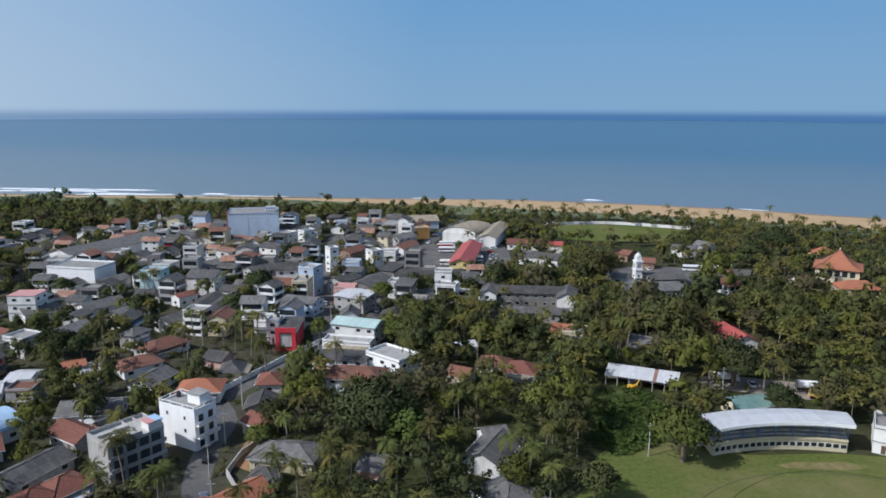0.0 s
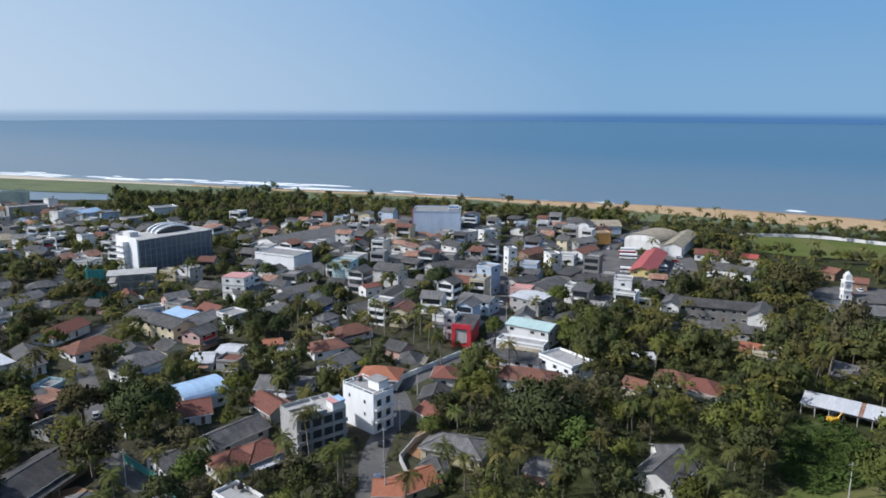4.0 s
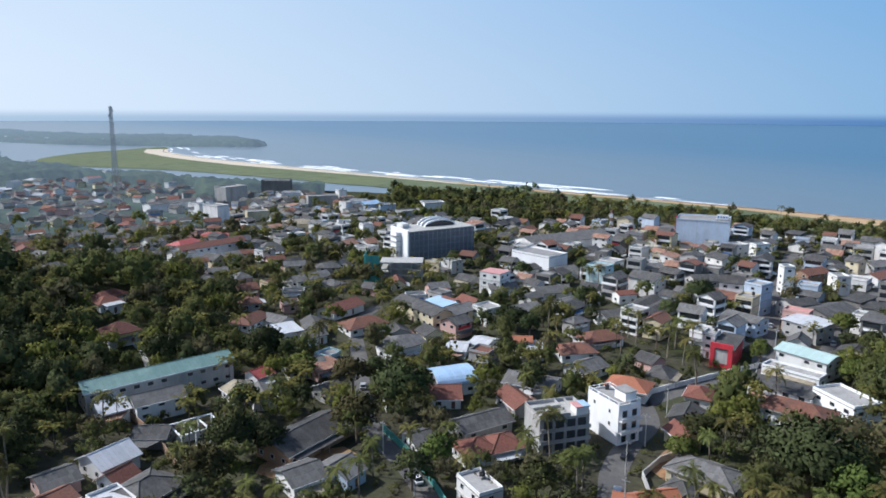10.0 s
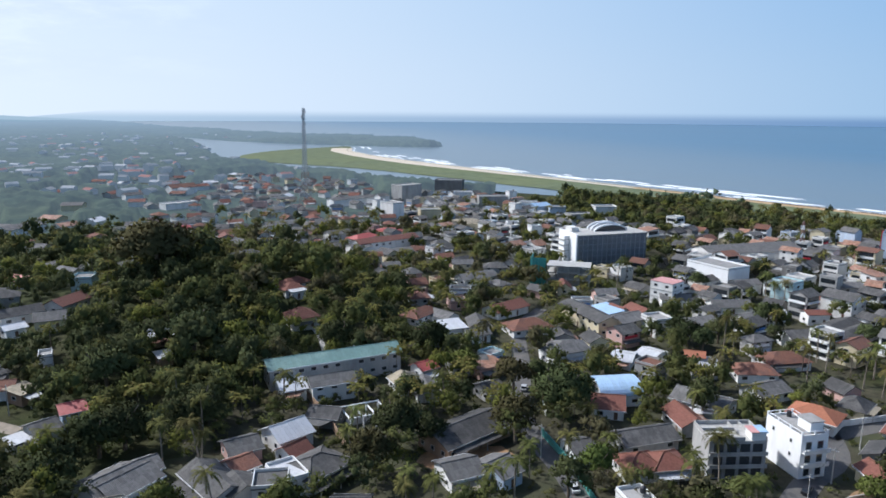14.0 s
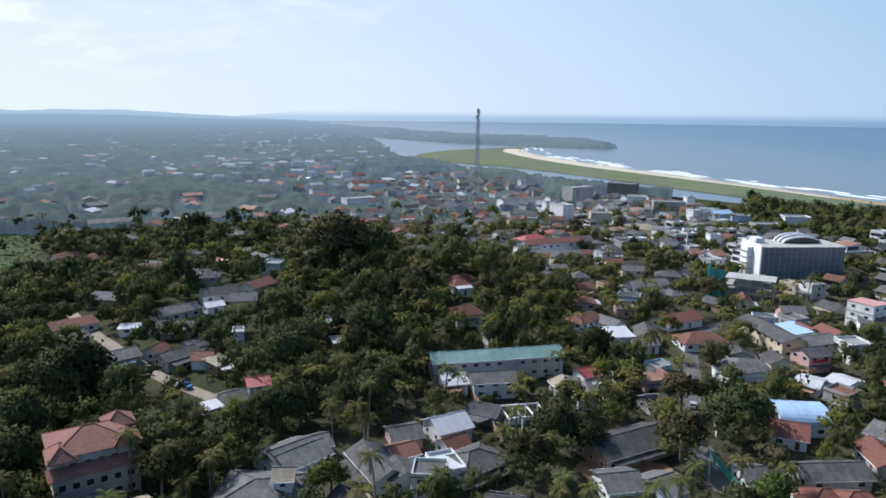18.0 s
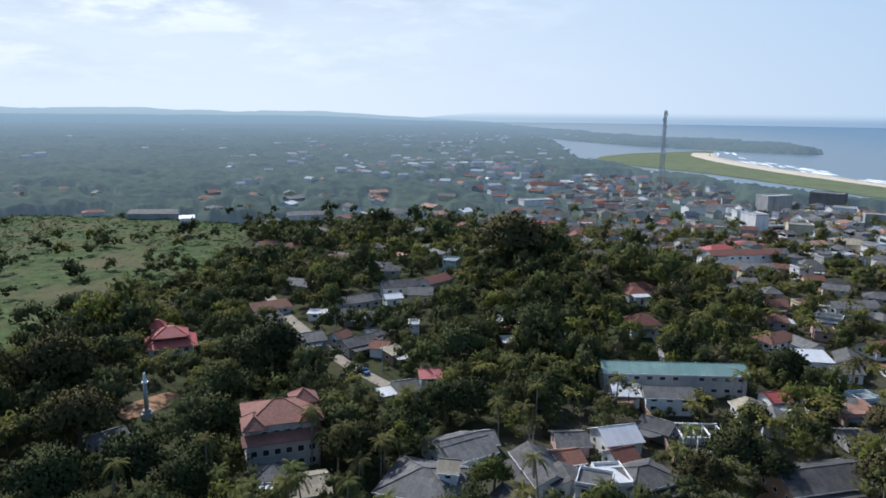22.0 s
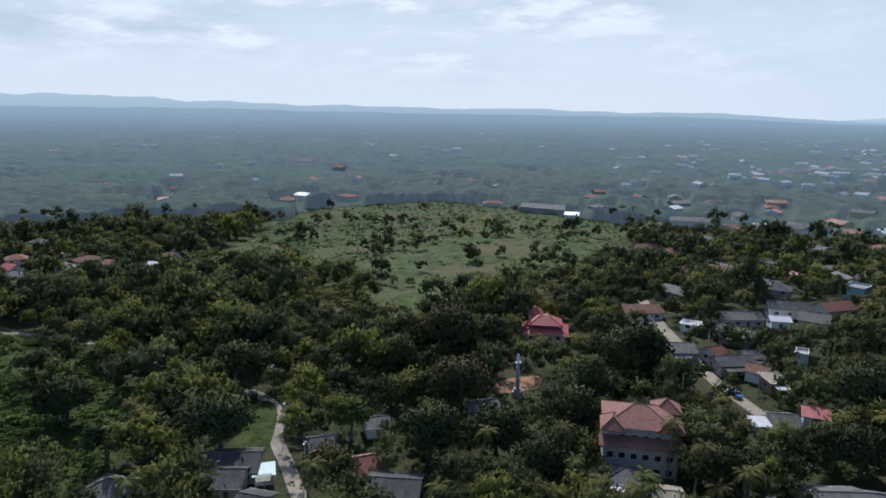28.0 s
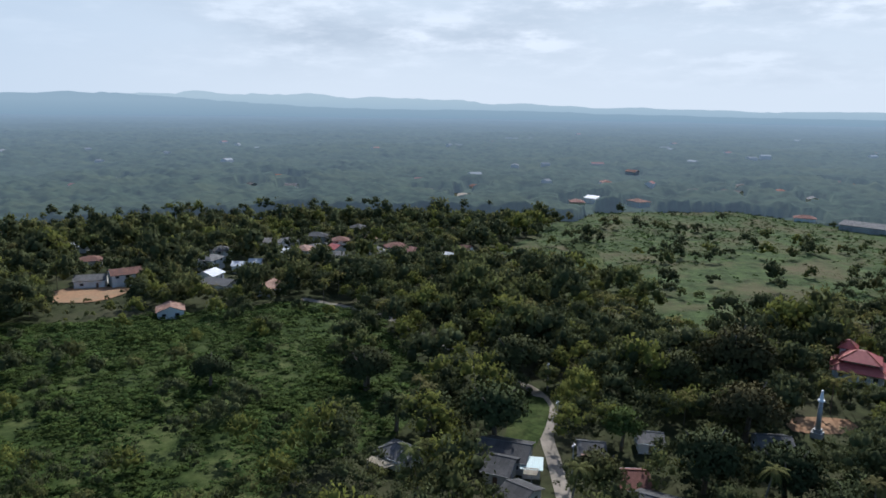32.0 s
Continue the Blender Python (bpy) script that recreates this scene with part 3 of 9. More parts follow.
def build_surf():
    """Broken lines of white breakers off the beach, each a low rounded roll of foam."""
    rng = random.Random(4)
    line = smooth_line(SHORE[1:-1] + SPIT_SEA[1:], 5, 2.0)
    n = len(line)
    i = 0
    while i < n - 12:
        x = line[i].x
        dense = 1.0 if x < -120 else 0.3
        for row in range(4 if x < -250 else 2):
            if rng.random() > dense * (0.85 if row == 0 else 0.6):
                continue
            count = rng.randint(4, 14) if x < -120 else rng.randint(2, 6)
            off = (2, 12, 26, 40)[row] + rng.uniform(-3, 4)
            g = Geo()
            seg = line[i:i + count + 1]
            m = len(seg)
            if m < 3:
                continue
            for k, p in enumerate(seg):
                d = (seg[min(k + 1, m - 1)] - seg[max(k - 1, 0)]).normalized()
                s = Vector((d.y, -d.x))
                w = (2.0 + 2.5 * row ** 0.5) * math.sin(math.pi * (k + 0.15) / (m - 0.7)) ** 0.6 if 0 < k < m - 1 else 0.2
                w *= rng.uniform(0.7, 1.25)
                c = p + s * (off + rng.uniform(-0.8, 0.8))
                for o, z in ((-w / 2, 0.1), (0, 0.1 + min(0.8, w * 0.22)), (w / 2, 0.1)):
                    q = c + s * o
                    g.v.append((q.x, q.y, z))
            for k in range(m - 1):
                for j in (0, 1):
                    g.f.append((3 * k + j, 3 * k + j + 1, 3 * k + j + 4, 3 * k + j + 3))
                    g.m.append(0)
            tagged(new("breaker", g.mesh("breaker", M_FOAM, smooth=True)), "white foaming breaker rolling along the shore", "wave", "breakers along the shore")
        i += rng.randint(5, 12)


build_surf()


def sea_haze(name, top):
    """A glowing band that paints the sea's far edge melting into the bright haze of the horizon sky."""
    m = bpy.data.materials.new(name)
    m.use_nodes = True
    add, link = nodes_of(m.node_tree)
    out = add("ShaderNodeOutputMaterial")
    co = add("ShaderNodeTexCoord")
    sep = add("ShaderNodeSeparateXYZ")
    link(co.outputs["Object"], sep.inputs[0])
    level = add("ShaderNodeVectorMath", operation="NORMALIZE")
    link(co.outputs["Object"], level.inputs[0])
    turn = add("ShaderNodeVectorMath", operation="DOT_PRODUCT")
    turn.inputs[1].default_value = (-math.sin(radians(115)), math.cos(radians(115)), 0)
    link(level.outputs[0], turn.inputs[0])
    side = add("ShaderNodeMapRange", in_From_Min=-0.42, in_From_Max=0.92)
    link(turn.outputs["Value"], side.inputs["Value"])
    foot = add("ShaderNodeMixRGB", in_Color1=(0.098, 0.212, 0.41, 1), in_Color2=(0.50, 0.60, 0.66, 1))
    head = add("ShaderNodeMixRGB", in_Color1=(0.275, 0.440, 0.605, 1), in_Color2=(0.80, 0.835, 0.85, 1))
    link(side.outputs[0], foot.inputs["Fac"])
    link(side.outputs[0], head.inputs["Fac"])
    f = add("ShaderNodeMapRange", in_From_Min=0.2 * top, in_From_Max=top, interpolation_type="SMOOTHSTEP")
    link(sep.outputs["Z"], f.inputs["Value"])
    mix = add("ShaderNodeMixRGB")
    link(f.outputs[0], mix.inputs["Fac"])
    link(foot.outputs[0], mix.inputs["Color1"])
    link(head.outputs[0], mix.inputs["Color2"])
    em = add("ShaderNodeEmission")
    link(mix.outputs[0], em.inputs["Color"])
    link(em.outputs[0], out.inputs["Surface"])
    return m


# colour of the glow that paints haze over far surfaces
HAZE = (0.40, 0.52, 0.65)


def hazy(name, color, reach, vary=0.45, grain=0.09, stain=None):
    """A far surface with haze painted in: its own lit colour gives way to a pale glow with distance."""
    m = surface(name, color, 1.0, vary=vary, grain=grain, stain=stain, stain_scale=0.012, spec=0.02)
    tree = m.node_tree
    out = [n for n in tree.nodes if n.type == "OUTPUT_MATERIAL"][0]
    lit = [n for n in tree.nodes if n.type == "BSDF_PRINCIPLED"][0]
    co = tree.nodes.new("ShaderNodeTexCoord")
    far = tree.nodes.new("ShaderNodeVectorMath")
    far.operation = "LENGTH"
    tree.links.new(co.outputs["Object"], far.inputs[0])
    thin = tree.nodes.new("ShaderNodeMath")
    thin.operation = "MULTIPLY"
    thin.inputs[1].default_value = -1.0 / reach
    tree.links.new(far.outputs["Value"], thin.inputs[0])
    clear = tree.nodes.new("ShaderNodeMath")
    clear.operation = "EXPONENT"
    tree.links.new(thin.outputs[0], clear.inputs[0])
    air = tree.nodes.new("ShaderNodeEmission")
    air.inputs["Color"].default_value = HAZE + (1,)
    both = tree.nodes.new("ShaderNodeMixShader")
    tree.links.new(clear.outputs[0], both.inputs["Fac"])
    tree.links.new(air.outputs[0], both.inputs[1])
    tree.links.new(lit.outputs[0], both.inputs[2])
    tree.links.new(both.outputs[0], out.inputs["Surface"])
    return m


def canopy(x, y):
    """Height of the far tree tops: crowns, stands and clearings."""
    r = math.hypot(x, y)
    stand = noise.noise((x / 240, y / 240, 3.0))
    lump = 0.6 * noise.noise((x / 55, y / 55, 5.0)) + 0.7 * noise.noise((x / 15, y / 15, 8.0)) + 0.35 * noise.noise((x / 7, y / 7, 2.0))
    h = 8.5 + 5.0 * stand + 6.5 * lump * min(1.0, 1800 / r)
    if stand < -0.32:
        h *= max(0.15, 1 + 3.5 * (stand + 0.32))
    return max(0.6, h)


def build_distance():
    """Ridges and the pale line of the horizon, haze painted in as glow, too far off to shift."""
    def ring(name, radius, low_az, high_az, height, mat, label, step=0.5, seed=0.0, rough=1.0, taper=0.0, fade=0.0):
        g = Geo()
        count = int((high_az - low_az) / step) + 1
        for i in range(count):
            az = low_az + i * step
            a = radians(az)
            h = height(az)
            h *= min(1.0, (az - low_az + 0.02) / taper) if taper else 1.0
            h *= min(1.0, (high_az - az) / fade) if fade else 1.0
            h *= 1 + rough * (0.16 * noise.noise((az * 0.35, seed, 0)) + 0.07 * noise.noise((az * 1.6, seed, 5)))
            rad = radius(az) if callable(radius) else radius
            for z in (-6, h):
                g.v.append((-rad * math.sin(a), rad * math.cos(a), z))
        for i in range(count - 1):
            g.f.append((2 * i + 2, 2 * i, 2 * i + 1, 2 * i + 3))
            g.m.append(0)
        tagged(new(name, g.mesh(name, mat, smooth=True)), label, "backdrop", kind="structure")

    def bell(az, c, w, h):
        return h * math.exp(-((az - c) / w) ** 2)
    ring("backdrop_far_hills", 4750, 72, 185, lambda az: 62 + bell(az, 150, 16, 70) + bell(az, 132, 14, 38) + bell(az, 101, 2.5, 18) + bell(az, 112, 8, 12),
         glow("far_hill_haze", (0.36, 0.47, 0.54), (0.48, 0.58, 0.62), 120.0), "pale blue hills with haze painted as a glow", seed=2.0, taper=14.0)
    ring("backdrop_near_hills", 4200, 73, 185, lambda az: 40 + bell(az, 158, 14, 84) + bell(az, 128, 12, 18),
         glow("near_hill_haze", (0.27, 0.37, 0.44), (0.35, 0.45, 0.51), 90.0), "blue-grey wooded ridge with haze painted as a glow", seed=9.0, taper=14.0)
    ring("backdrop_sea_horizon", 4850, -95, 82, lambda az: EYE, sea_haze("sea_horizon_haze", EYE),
         "glowing band painted as the hazy far edge of the sea", rough=0.0, fade=10.0)


build_distance()

# ---- houses ----
KEEP_OUT = []        # open ground that plants keep clear of
TAKEN = []          # footprints that plants keep clear of: x, y, half length, half depth, cos, sin


def take(x, y, yaw, length, depth, grow=1.0, show=1.5):
    TAKEN.append((x, y, length / 2 + grow, depth / 2 + grow, math.cos(radians(yaw)), math.sin(radians(yaw)), show))


def free(x, y, room=0.0):
    for hx, hy, a, b, c, s, show in TAKEN:
        dx, dy = x - hx, y - hy
        if abs(dx * c + dy * s) < a + room and abs(dy * c - dx * s) < b + room:
            return False
    return True


def headroom(x, y):
    """How tall a tree may grow here: the yards before the houses stay low."""
    r = math.hypot(x, y)
    slope = EYE / r
    best = 99.0
    for hx, hy, a, b, c, s, show in TAKEN:
        dx, dy = hx - x, hy - y
        far = (dx * x + dy * y) / r
        if 0 < far < 45 and abs(dx * y - dy * x) / r < 0.8 * max(a, b) + 1.5:
            best = min(best, show + max(0.0, far - min(a, b)) * slope)
    return best


MADE = {}


def window_meshes(w, h, fine):
    key = (round(w, 1), round(h, 1), fine)
    if key not in MADE:
        w, h = key[0], key[1]
        f = 0.09
        o = [(-w / 2, 0), (w / 2, 0), (w / 2, h), (-w / 2, h)]
        i = [(-w / 2 + f, f), (w / 2 - f, f), (w / 2 - f, h - f), (-w / 2 + f, h - f)]
        g = Geo()
        for y, loop in ((0.05, o), (-0.08, o), (-0.08, i), (0.02 if fine else -0.02, i)):
            g.v += [(x, y, z) for x, z in loop]
        for k in range(3):
            for j in range(4):
                n = (j + 1) % 4
                g.f.append((4 * k + j, 4 * k + 4 + j, 4 * k + 4 + n, 4 * k + n))
                g.m.append(0)
        if fine:
            pane = Geo().box(-w / 2 + f, -0.03, f, w / 2 - f, 0.015, h - f)
            MADE[key] = (g.mesh("window", M_FRAME), pane.mesh("pane", M_GLASS))
        else:
            g.f.append((12, 13, 14, 15))
            g.m.append(1)
            MADE[key] = (g.mesh("window", M_FRAME, M_GLASS), None)
    return MADE[key]


def put_windows(body, length, depth, z, storeys, storey, towards_camera, fine, pitch=2.6, w=1.2, h=1.25, door=True, skip=0.12, rng=None):
    """Rows of windows on the walls, and a door at the foot."""
    rng = rng or random
    frame_me, pane_me = window_meshes(w, h, fine)
    sides = ((0, -depth / 2, 0, length), (length / 2, 0, 90, depth), (0, depth / 2, 180, length), (-length / 2, 0, 270, depth))
    for cx, cy, turn, wide in sides:
        a = radians(turn)
        facing = towards_camera(math.sin(a), -math.cos(a))
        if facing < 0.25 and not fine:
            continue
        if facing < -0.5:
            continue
        n = int((wide - 0.8) / pitch)
        if n < 1:
            continue
        for s in range(storeys):
            for i in range(n):
                u = (i - (n - 1) / 2) * wide / n
                if rng.random() < skip:
                    continue
                if door and s == 0 and i == n // 2 and turn in (0, 180):
                    d = MADE.get("door")
                    if d is None:
                        d = MADE["door"] = Geo().box(-0.5, -0.06, 0, 0.5, 0.05, 2.05).mesh("door", M_DOOR)
                    part("door", d, body, pose(cx + u * math.cos(a), cy + u * math.sin(a), z, 0, 0, turn))
                    continue
                ob = part("window", frame_me, body, pose(cx + u * math.cos(a), cy + u * math.sin(a), z + s * storey + 0.95, 0, 0, turn))
                if pane_me:
                    part("pane", pane_me, ob)


def house(x, y, yaw, length, depth, h, roof="gable", cover="asb", wall="white", rise=1.8, over=0.6, storeys=0, label="", name="house",
          category="house", group="", lift=0.0, windows=True, tank=False, parapet=0.7, pitch=2.8, porch=0.0, keep=True, yard=0.55, extras=False, veranda=False):
    """A building with its walls, roof, windows and door as parts; its ridge runs along its own x axis."""
    dist = math.hypot(x, y)
    fine = dist < 165
    z = land(x, y) + lift
    rng = random.Random(int(x * 13 + y * 7))
    words = {"asb": "grey cement-sheet", "asb_dark": "blackened cement-sheet", "tile": "red clay-tile", "tile_old": "weathered brown clay-tile",
             "orange": "orange clay-tile", "red": "red painted sheet", "white": "white metal", "blue": "light blue metal", "green": "green painted sheet",
             "mint": "pale mint metal", "rust": "rusty metal", "tan": "tan cement-sheet", "slab": "flat concrete", "pinkslab": "faded pink"}
    storeys = storeys or max(1, round(h / 3.1))
    if not label:
        label = f"{storeys}-storey house with {wall if wall != 'bright' else 'fresh white'} walls and a {words[cover]} roof"
        label = label.replace("1-storey", "low").replace("2-storey", "two-storey").replace("3-storey", "three-storey").replace("4-storey", "four-storey")
    top = thing(name, pose(x, y, z, 0, 0, yaw), label, category, group)
    if keep:
        take(x, y, yaw, length, depth, 0.8, h * yard)
    a, b = length / 2, depth / 2
    base = -1.5
    g = Geo()
    ca, sa = math.cos(radians(yaw)), math.sin(radians(yaw))

    # positive for walls that face the camera, which stands over the origin
    def towards_camera(nx, ny):
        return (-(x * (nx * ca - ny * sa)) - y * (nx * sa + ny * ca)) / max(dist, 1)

    if roof == "gable":
        k = len(g.v)
        g.v += [(-a, -b, base), (a, -b, base), (a, b, base), (-a, b, base), (-a, -b, h), (a, -b, h), (a, b, h), (-a, b, h), (-a, 0, h + rise), (a, 0, h + rise)]
        g.f += [(0, 1, 5, 4), (1, 2, 6, 9, 5), (2, 3, 7, 6), (3, 0, 4, 8, 7)]
        g.m += [0] * 4
    else:
        g.box(-a, -b, base, a, b, h)
    body = part("wall", g.mesh("wall", WALL[wall]), top)
    r = Geo()
    o, t = over, 0.14
    if roof == "gable":
        drop = rise * o / b
        e = h - drop + 0.05
        r.shell([(-a - o, -b - o, e), (a + o, -b - o, e), (a + o, 0, h + rise + 0.06), (-a - o, 0, h + rise + 0.06), (a + o, b + o, e), (-a - o, b + o, e)],
                [(0, 1, 2, 3), (3, 2, 4, 5)], t)
        part("roof", r.mesh("roof", ROOF[cover]), top)
        if fine or dist < 260:
            cap = Geo()
            cap.tube((-a - o, 0, h + rise + 0.04), (a + o, 0, h + rise + 0.04), 0.16, 0.16, 6)
            part("ridge_cap", cap.mesh("ridge_cap", ROOF["tile_old" if "tile" in cover else "asb" if "asb" in cover else cover]), top)
    elif roof == "hip":
        o2 = o
        e = h - rise * o / b + 0.05
        ridge = max(0.0, a - b)
        A, B = a + o2, b + o2
        c = [(-A, -B, e), (A, -B, e), (A, B, e), (-A, B, e)]
        p0, p1 = (-ridge, 0, h + rise), (ridge, 0, h + rise)
        if ridge > 0.05:
            r.shell(c + [p0, p1], [(0, 1, 5, 4), (1, 2, 5), (2, 3, 4, 5), (3, 0, 4)], t)
        else:
            r.shell(c + [p0], [(0, 1, 4), (1, 2, 4), (2, 3, 4), (3, 0, 4)], t)
        part("roof", r.mesh("roof", ROOF[cover]), top)
        if fine:
            cap = Geo()
            if ridge > 0.05:
                cap.tube(p0, p1, 0.16, 0.16)
            for corner, apex in ((c[0], p0), (c[1], p1), (c[2], p1), (c[3], p0)):
                cap.tube((corner[0], corner[1], corner[2] + 0.05), (apex[0], apex[1], apex[2] + 0.03), 0.14, 0.14)
            part("ridge_cap", cap.mesh("ridge_cap", ROOF["tile_old" if "tile" in cover or cover == "orange" else "asb" if "asb" in cover else cover]), top)
    elif roof == "shed":
        r.slab([(-a - o, -b - o, h + 0.06), (a + o, -b - o, h + 0.06), (a + o, b + o, h + rise), (-a - o, b + o, h + rise)], t)
        part("roof", r.mesh("roof", ROOF[cover]), top)
        f = Geo()
        f.v += [(-a, b, h - 0.1), (a, b, h - 0.1), (a, b, h + rise - 0.15), (-a, b, h + rise - 0.15), (-a, -b, h), (a, -b, h)]
        f.f += [(0, 3, 2, 1), (0, 4, 3), (1, 2, 5)]
        f.m += [0] * 3
        part("upper_wall", f.mesh("upper_wall", WALL[wall]), top)
    elif roof == "vault":
        n = 12
        arc = [(-(b + o) * math.cos(math.pi * i / n), h + rise * math.sin(math.pi * i / n)) for i in range(n + 1)]
        r.shell([(s, yy, zz) for yy, zz in arc for s in (-a - o, a + o)], [(2 * i, 2 * i + 1, 2 * i + 3, 2 * i + 2) for i in range(n)], 0.12)
        part("roof", r.mesh("roof", ROOF[cover]), top)
        for s in (-1, 1):
            e = Geo()
            e.face([(s * a, -b * math.cos(math.pi * i / n), h + rise * math.sin(math.pi * i / n) - 0.1) for i in range(n + 1)])
            part("gable_end", e.mesh("gable_end", WALL[wall]), top)
    else:
        r.box(-a - 0.15, -b - 0.15, h + 0.003, a + 0.15, b + 0.15, h + 0.2)
        part("roof_slab", r.mesh("roof_slab", ROOF[cover]), top)
        if parapet > 0:
            p = Geo()
            w = 0.18
            for q in ((-a, -b, a, -b + w), (-a, b - w, a, b), (-a, -b + w, -a + w, b - w), (a - w, -b + w, a, b - w)):
                p.box(q[0], q[1], h + 0.203, q[2], q[3], h + 0.2 + parapet)
            part("parapet", p.mesh("parapet", WALL[wall]), top)
        if storeys > 1 and dist < 330 and wall != "bright":
            for s in range(1, storeys):
                band = Geo().box(-a - 0.25, -b - 0.25, h * s / storeys - 0.1, a + 0.25, b + 0.25, h * s / storeys + 0.08)
                part("floor_ledge", band.mesh("floor_ledge", M_CONCRETE), top)
    if dist < 215 and roof in ("gable", "hip"):
        e = h - rise * o / b + 0.05
        board = Geo().box(-a - o, -0.03, e - 0.24, a + o, 0.03, e + 0.02).mesh("fascia", M_WHITE if rng.random() < 0.5 else M_CONCRETE)
        for sy in (-1, 1):
            part("fascia", board, top, pose(0, sy * (b + o + 0.03), 0))
    if tank:
        tb = MADE.get("tank")
        if tb is None:
            tg = Geo()
            tg.tube((0, 0, 0.6), (0, 0, 1.7), 0.6, 0.6, 10).tube((0, 0, 1.7), (0, 0, 1.95), 0.6, 0.25, 10)
            tb = MADE["tank"] = tg.mesh("water_tank", M_TANK)
            sg = Geo()
            for sx in (-0.5, 0.5):
                for sy in (-0.5, 0.5):
                    sg.box(sx - 0.06, sy - 0.06, 0, sx + 0.06, sy + 0.06, 0.6)
            sg.box(-0.65, -0.65, 0.5, 0.65, 0.65, 0.6)
            MADE["tank_stand"] = sg.mesh("tank_stand", M_CONCRETE)
        at = pose(a * 0.5, b * 0.3, h + 0.2)
        tn = part("water_tank", tb, top, at, "black plastic water tank")
        part("tank_stand", MADE["tank_stand"], tn)
    if veranda and dist < 520:
        # dark slabs painted as shaded verandas on each storey facing the camera, behind ledges
        for cx, cy, turn, wide in ((0, -b, 0, length), (a, 0, 90, depth), (0, b, 180, length), (-a, 0, 270, depth)):
            q = radians(turn)
            if towards_camera(math.sin(q), -math.cos(q)) < 0.45:
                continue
            for s in range(storeys):
                k = h / storeys
                key = ("veranda", round(wide), round(k, 1))
                if key not in MADE:
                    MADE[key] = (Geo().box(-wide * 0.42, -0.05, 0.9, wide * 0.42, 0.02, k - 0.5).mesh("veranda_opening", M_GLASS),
                                 Geo().box(-wide * 0.46, -0.75, 0.02, wide * 0.46, -0.01, 0.2).box(-wide * 0.46, -0.75, 0.2, wide * 0.46, -0.65, 0.95).mesh("balcony", M_WHITE))
                m = pose(cx, cy, s * k, 0, 0, turn)
                part("veranda_opening", MADE[key][0], body, m, "dark slab painted as the shade of an open veranda")
                if s > 0 and rng.random() < 0.7:
                    part("balcony", MADE[key][1], body, m)
    elif windows:
        if dist < 420:
            put_windows(body, length, depth, 0.15, storeys, h / storeys, towards_camera, fine, pitch=pitch if fine else max(pitch, 3.4 if dist < 300 else 3.9), rng=rng,
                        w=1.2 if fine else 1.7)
    if extras or (keep and name == "house" and 118 < dist < 260 and h < 5 and rng.random() < 0.55):
        w, q = rng.uniform(1.6, 3.2), rng.uniform(2.2, 3.0)
        lean = Geo().slab([(-a * 0.9, -b - w, q - 0.5), (a * rng.uniform(0.1, 0.9), -b - w, q - 0.5), (a * 0.9, -b - 0.01, q), (-a * 0.9, -b - 0.01, q)], 0.08)
        lt = part("lean_to_roof", lean.mesh("lean_to_roof", ROOF[rng.choice(("asb", "rust", "white", "asb_dark", "tan"))]), top)
        for sx in (-a * 0.85, a * 0.05) if dist < 215 else ():
            part("lean_to_post", Geo().box(sx - 0.07, -b - w + 0.1, -1, sx + 0.07, -b - w + 0.24, q - 0.55).mesh("lean_to_post", M_CONCRETE), lt)
        if rng.random() < 0.22:
            sign = rng.choice((M_WHITE, WALL["red"], M_BLUESTEEL, WALL["yellow"]))
            part("sign_board", Geo().box(-a * 0.7, -b - 0.2, h * 0.62, a * 0.7, -b - 0.05, h * 0.62 + 0.9).mesh("sign_board", sign), top, label="plain coloured shop sign board")
    if porch:
        pg = Geo().slab([(-a, -b - porch, h * 0.72), (a, -b - porch, h * 0.72), (a, -b, h * 0.95), (-a, -b, h * 0.95)], 0.1)
        pr = part("porch_roof", pg.mesh("porch_roof", ROOF[cover]), top)
        for px in (-a + 0.3, 0, a - 0.3):
            part("porch_post", Geo().box(px - 0.1, -b - porch + 0.1, 0, px + 0.1, -b - porch + 0.3, h * 0.7).mesh("porch_post", WALL[wall]), pr)
    return top

# ---- the buildings that stand out ----
house(-23.5, 235.5, -20, 15.8, 9.0, 6.6, "gable", "mint", "white", rise=1.2, label="white two-storey building with a pale mint metal roof", yard=0.2)
house(-28.3, 273.5, -27, 13.3, 10.0, 6.16, "shed", "white", "grey", rise=1)
house(-33.2, 283.0, -7, 9.0, 6.0, 7.04, "flat", "pinkslab", "pink")
house(-25.9, 225.8, -13, 16.7, 6.0, 3.08, "flat", "slab", "bright")
house(-19.7, 190.9, -8, 15.8, 10.0, 5.28, "hip", "tile_old", "bright", rise=2.2, label="two-storey white house with a weathered red-brown hipped tile roof", yard=0.2)
house(-10.2, 203.7, -41, 14.0, 9.0, 6.16, "flat", "slab", "bright", label="white flat-roofed wing with rounded parapet", yard=0.2)
house(-26.0, 205.1, -10, 16.4, 6.0, 4.84, "shed", "asb_dark", "bright", rise=1, label="long white hall with a curved dark roof", yard=0.2)
house(-31.6, 148.1, -9, 14.5, 9.0, 3.52, "hip", "asb", "cream", rise=1.8, label="cream bungalow with a slate-grey hipped roof", yard=0.2)
house(-34.7, 139.7, -11, 5.5, 5.0, 2.64, "hip", "asb_dark", "white", rise=1.2)
house(-37.2, 130.9, 49, 8.2, 7.0, 3.08, "gable", "orange", "cream", rise=1.8)
house(-41.5, 127.3, 11, 5.5, 6.0, 2.82, "gable", "orange", "cream", rise=1.6)
house(15.0, 147.6, -118, 12.8, 9.0, 3.52, "gable", "asb", "white", rise=2.2)
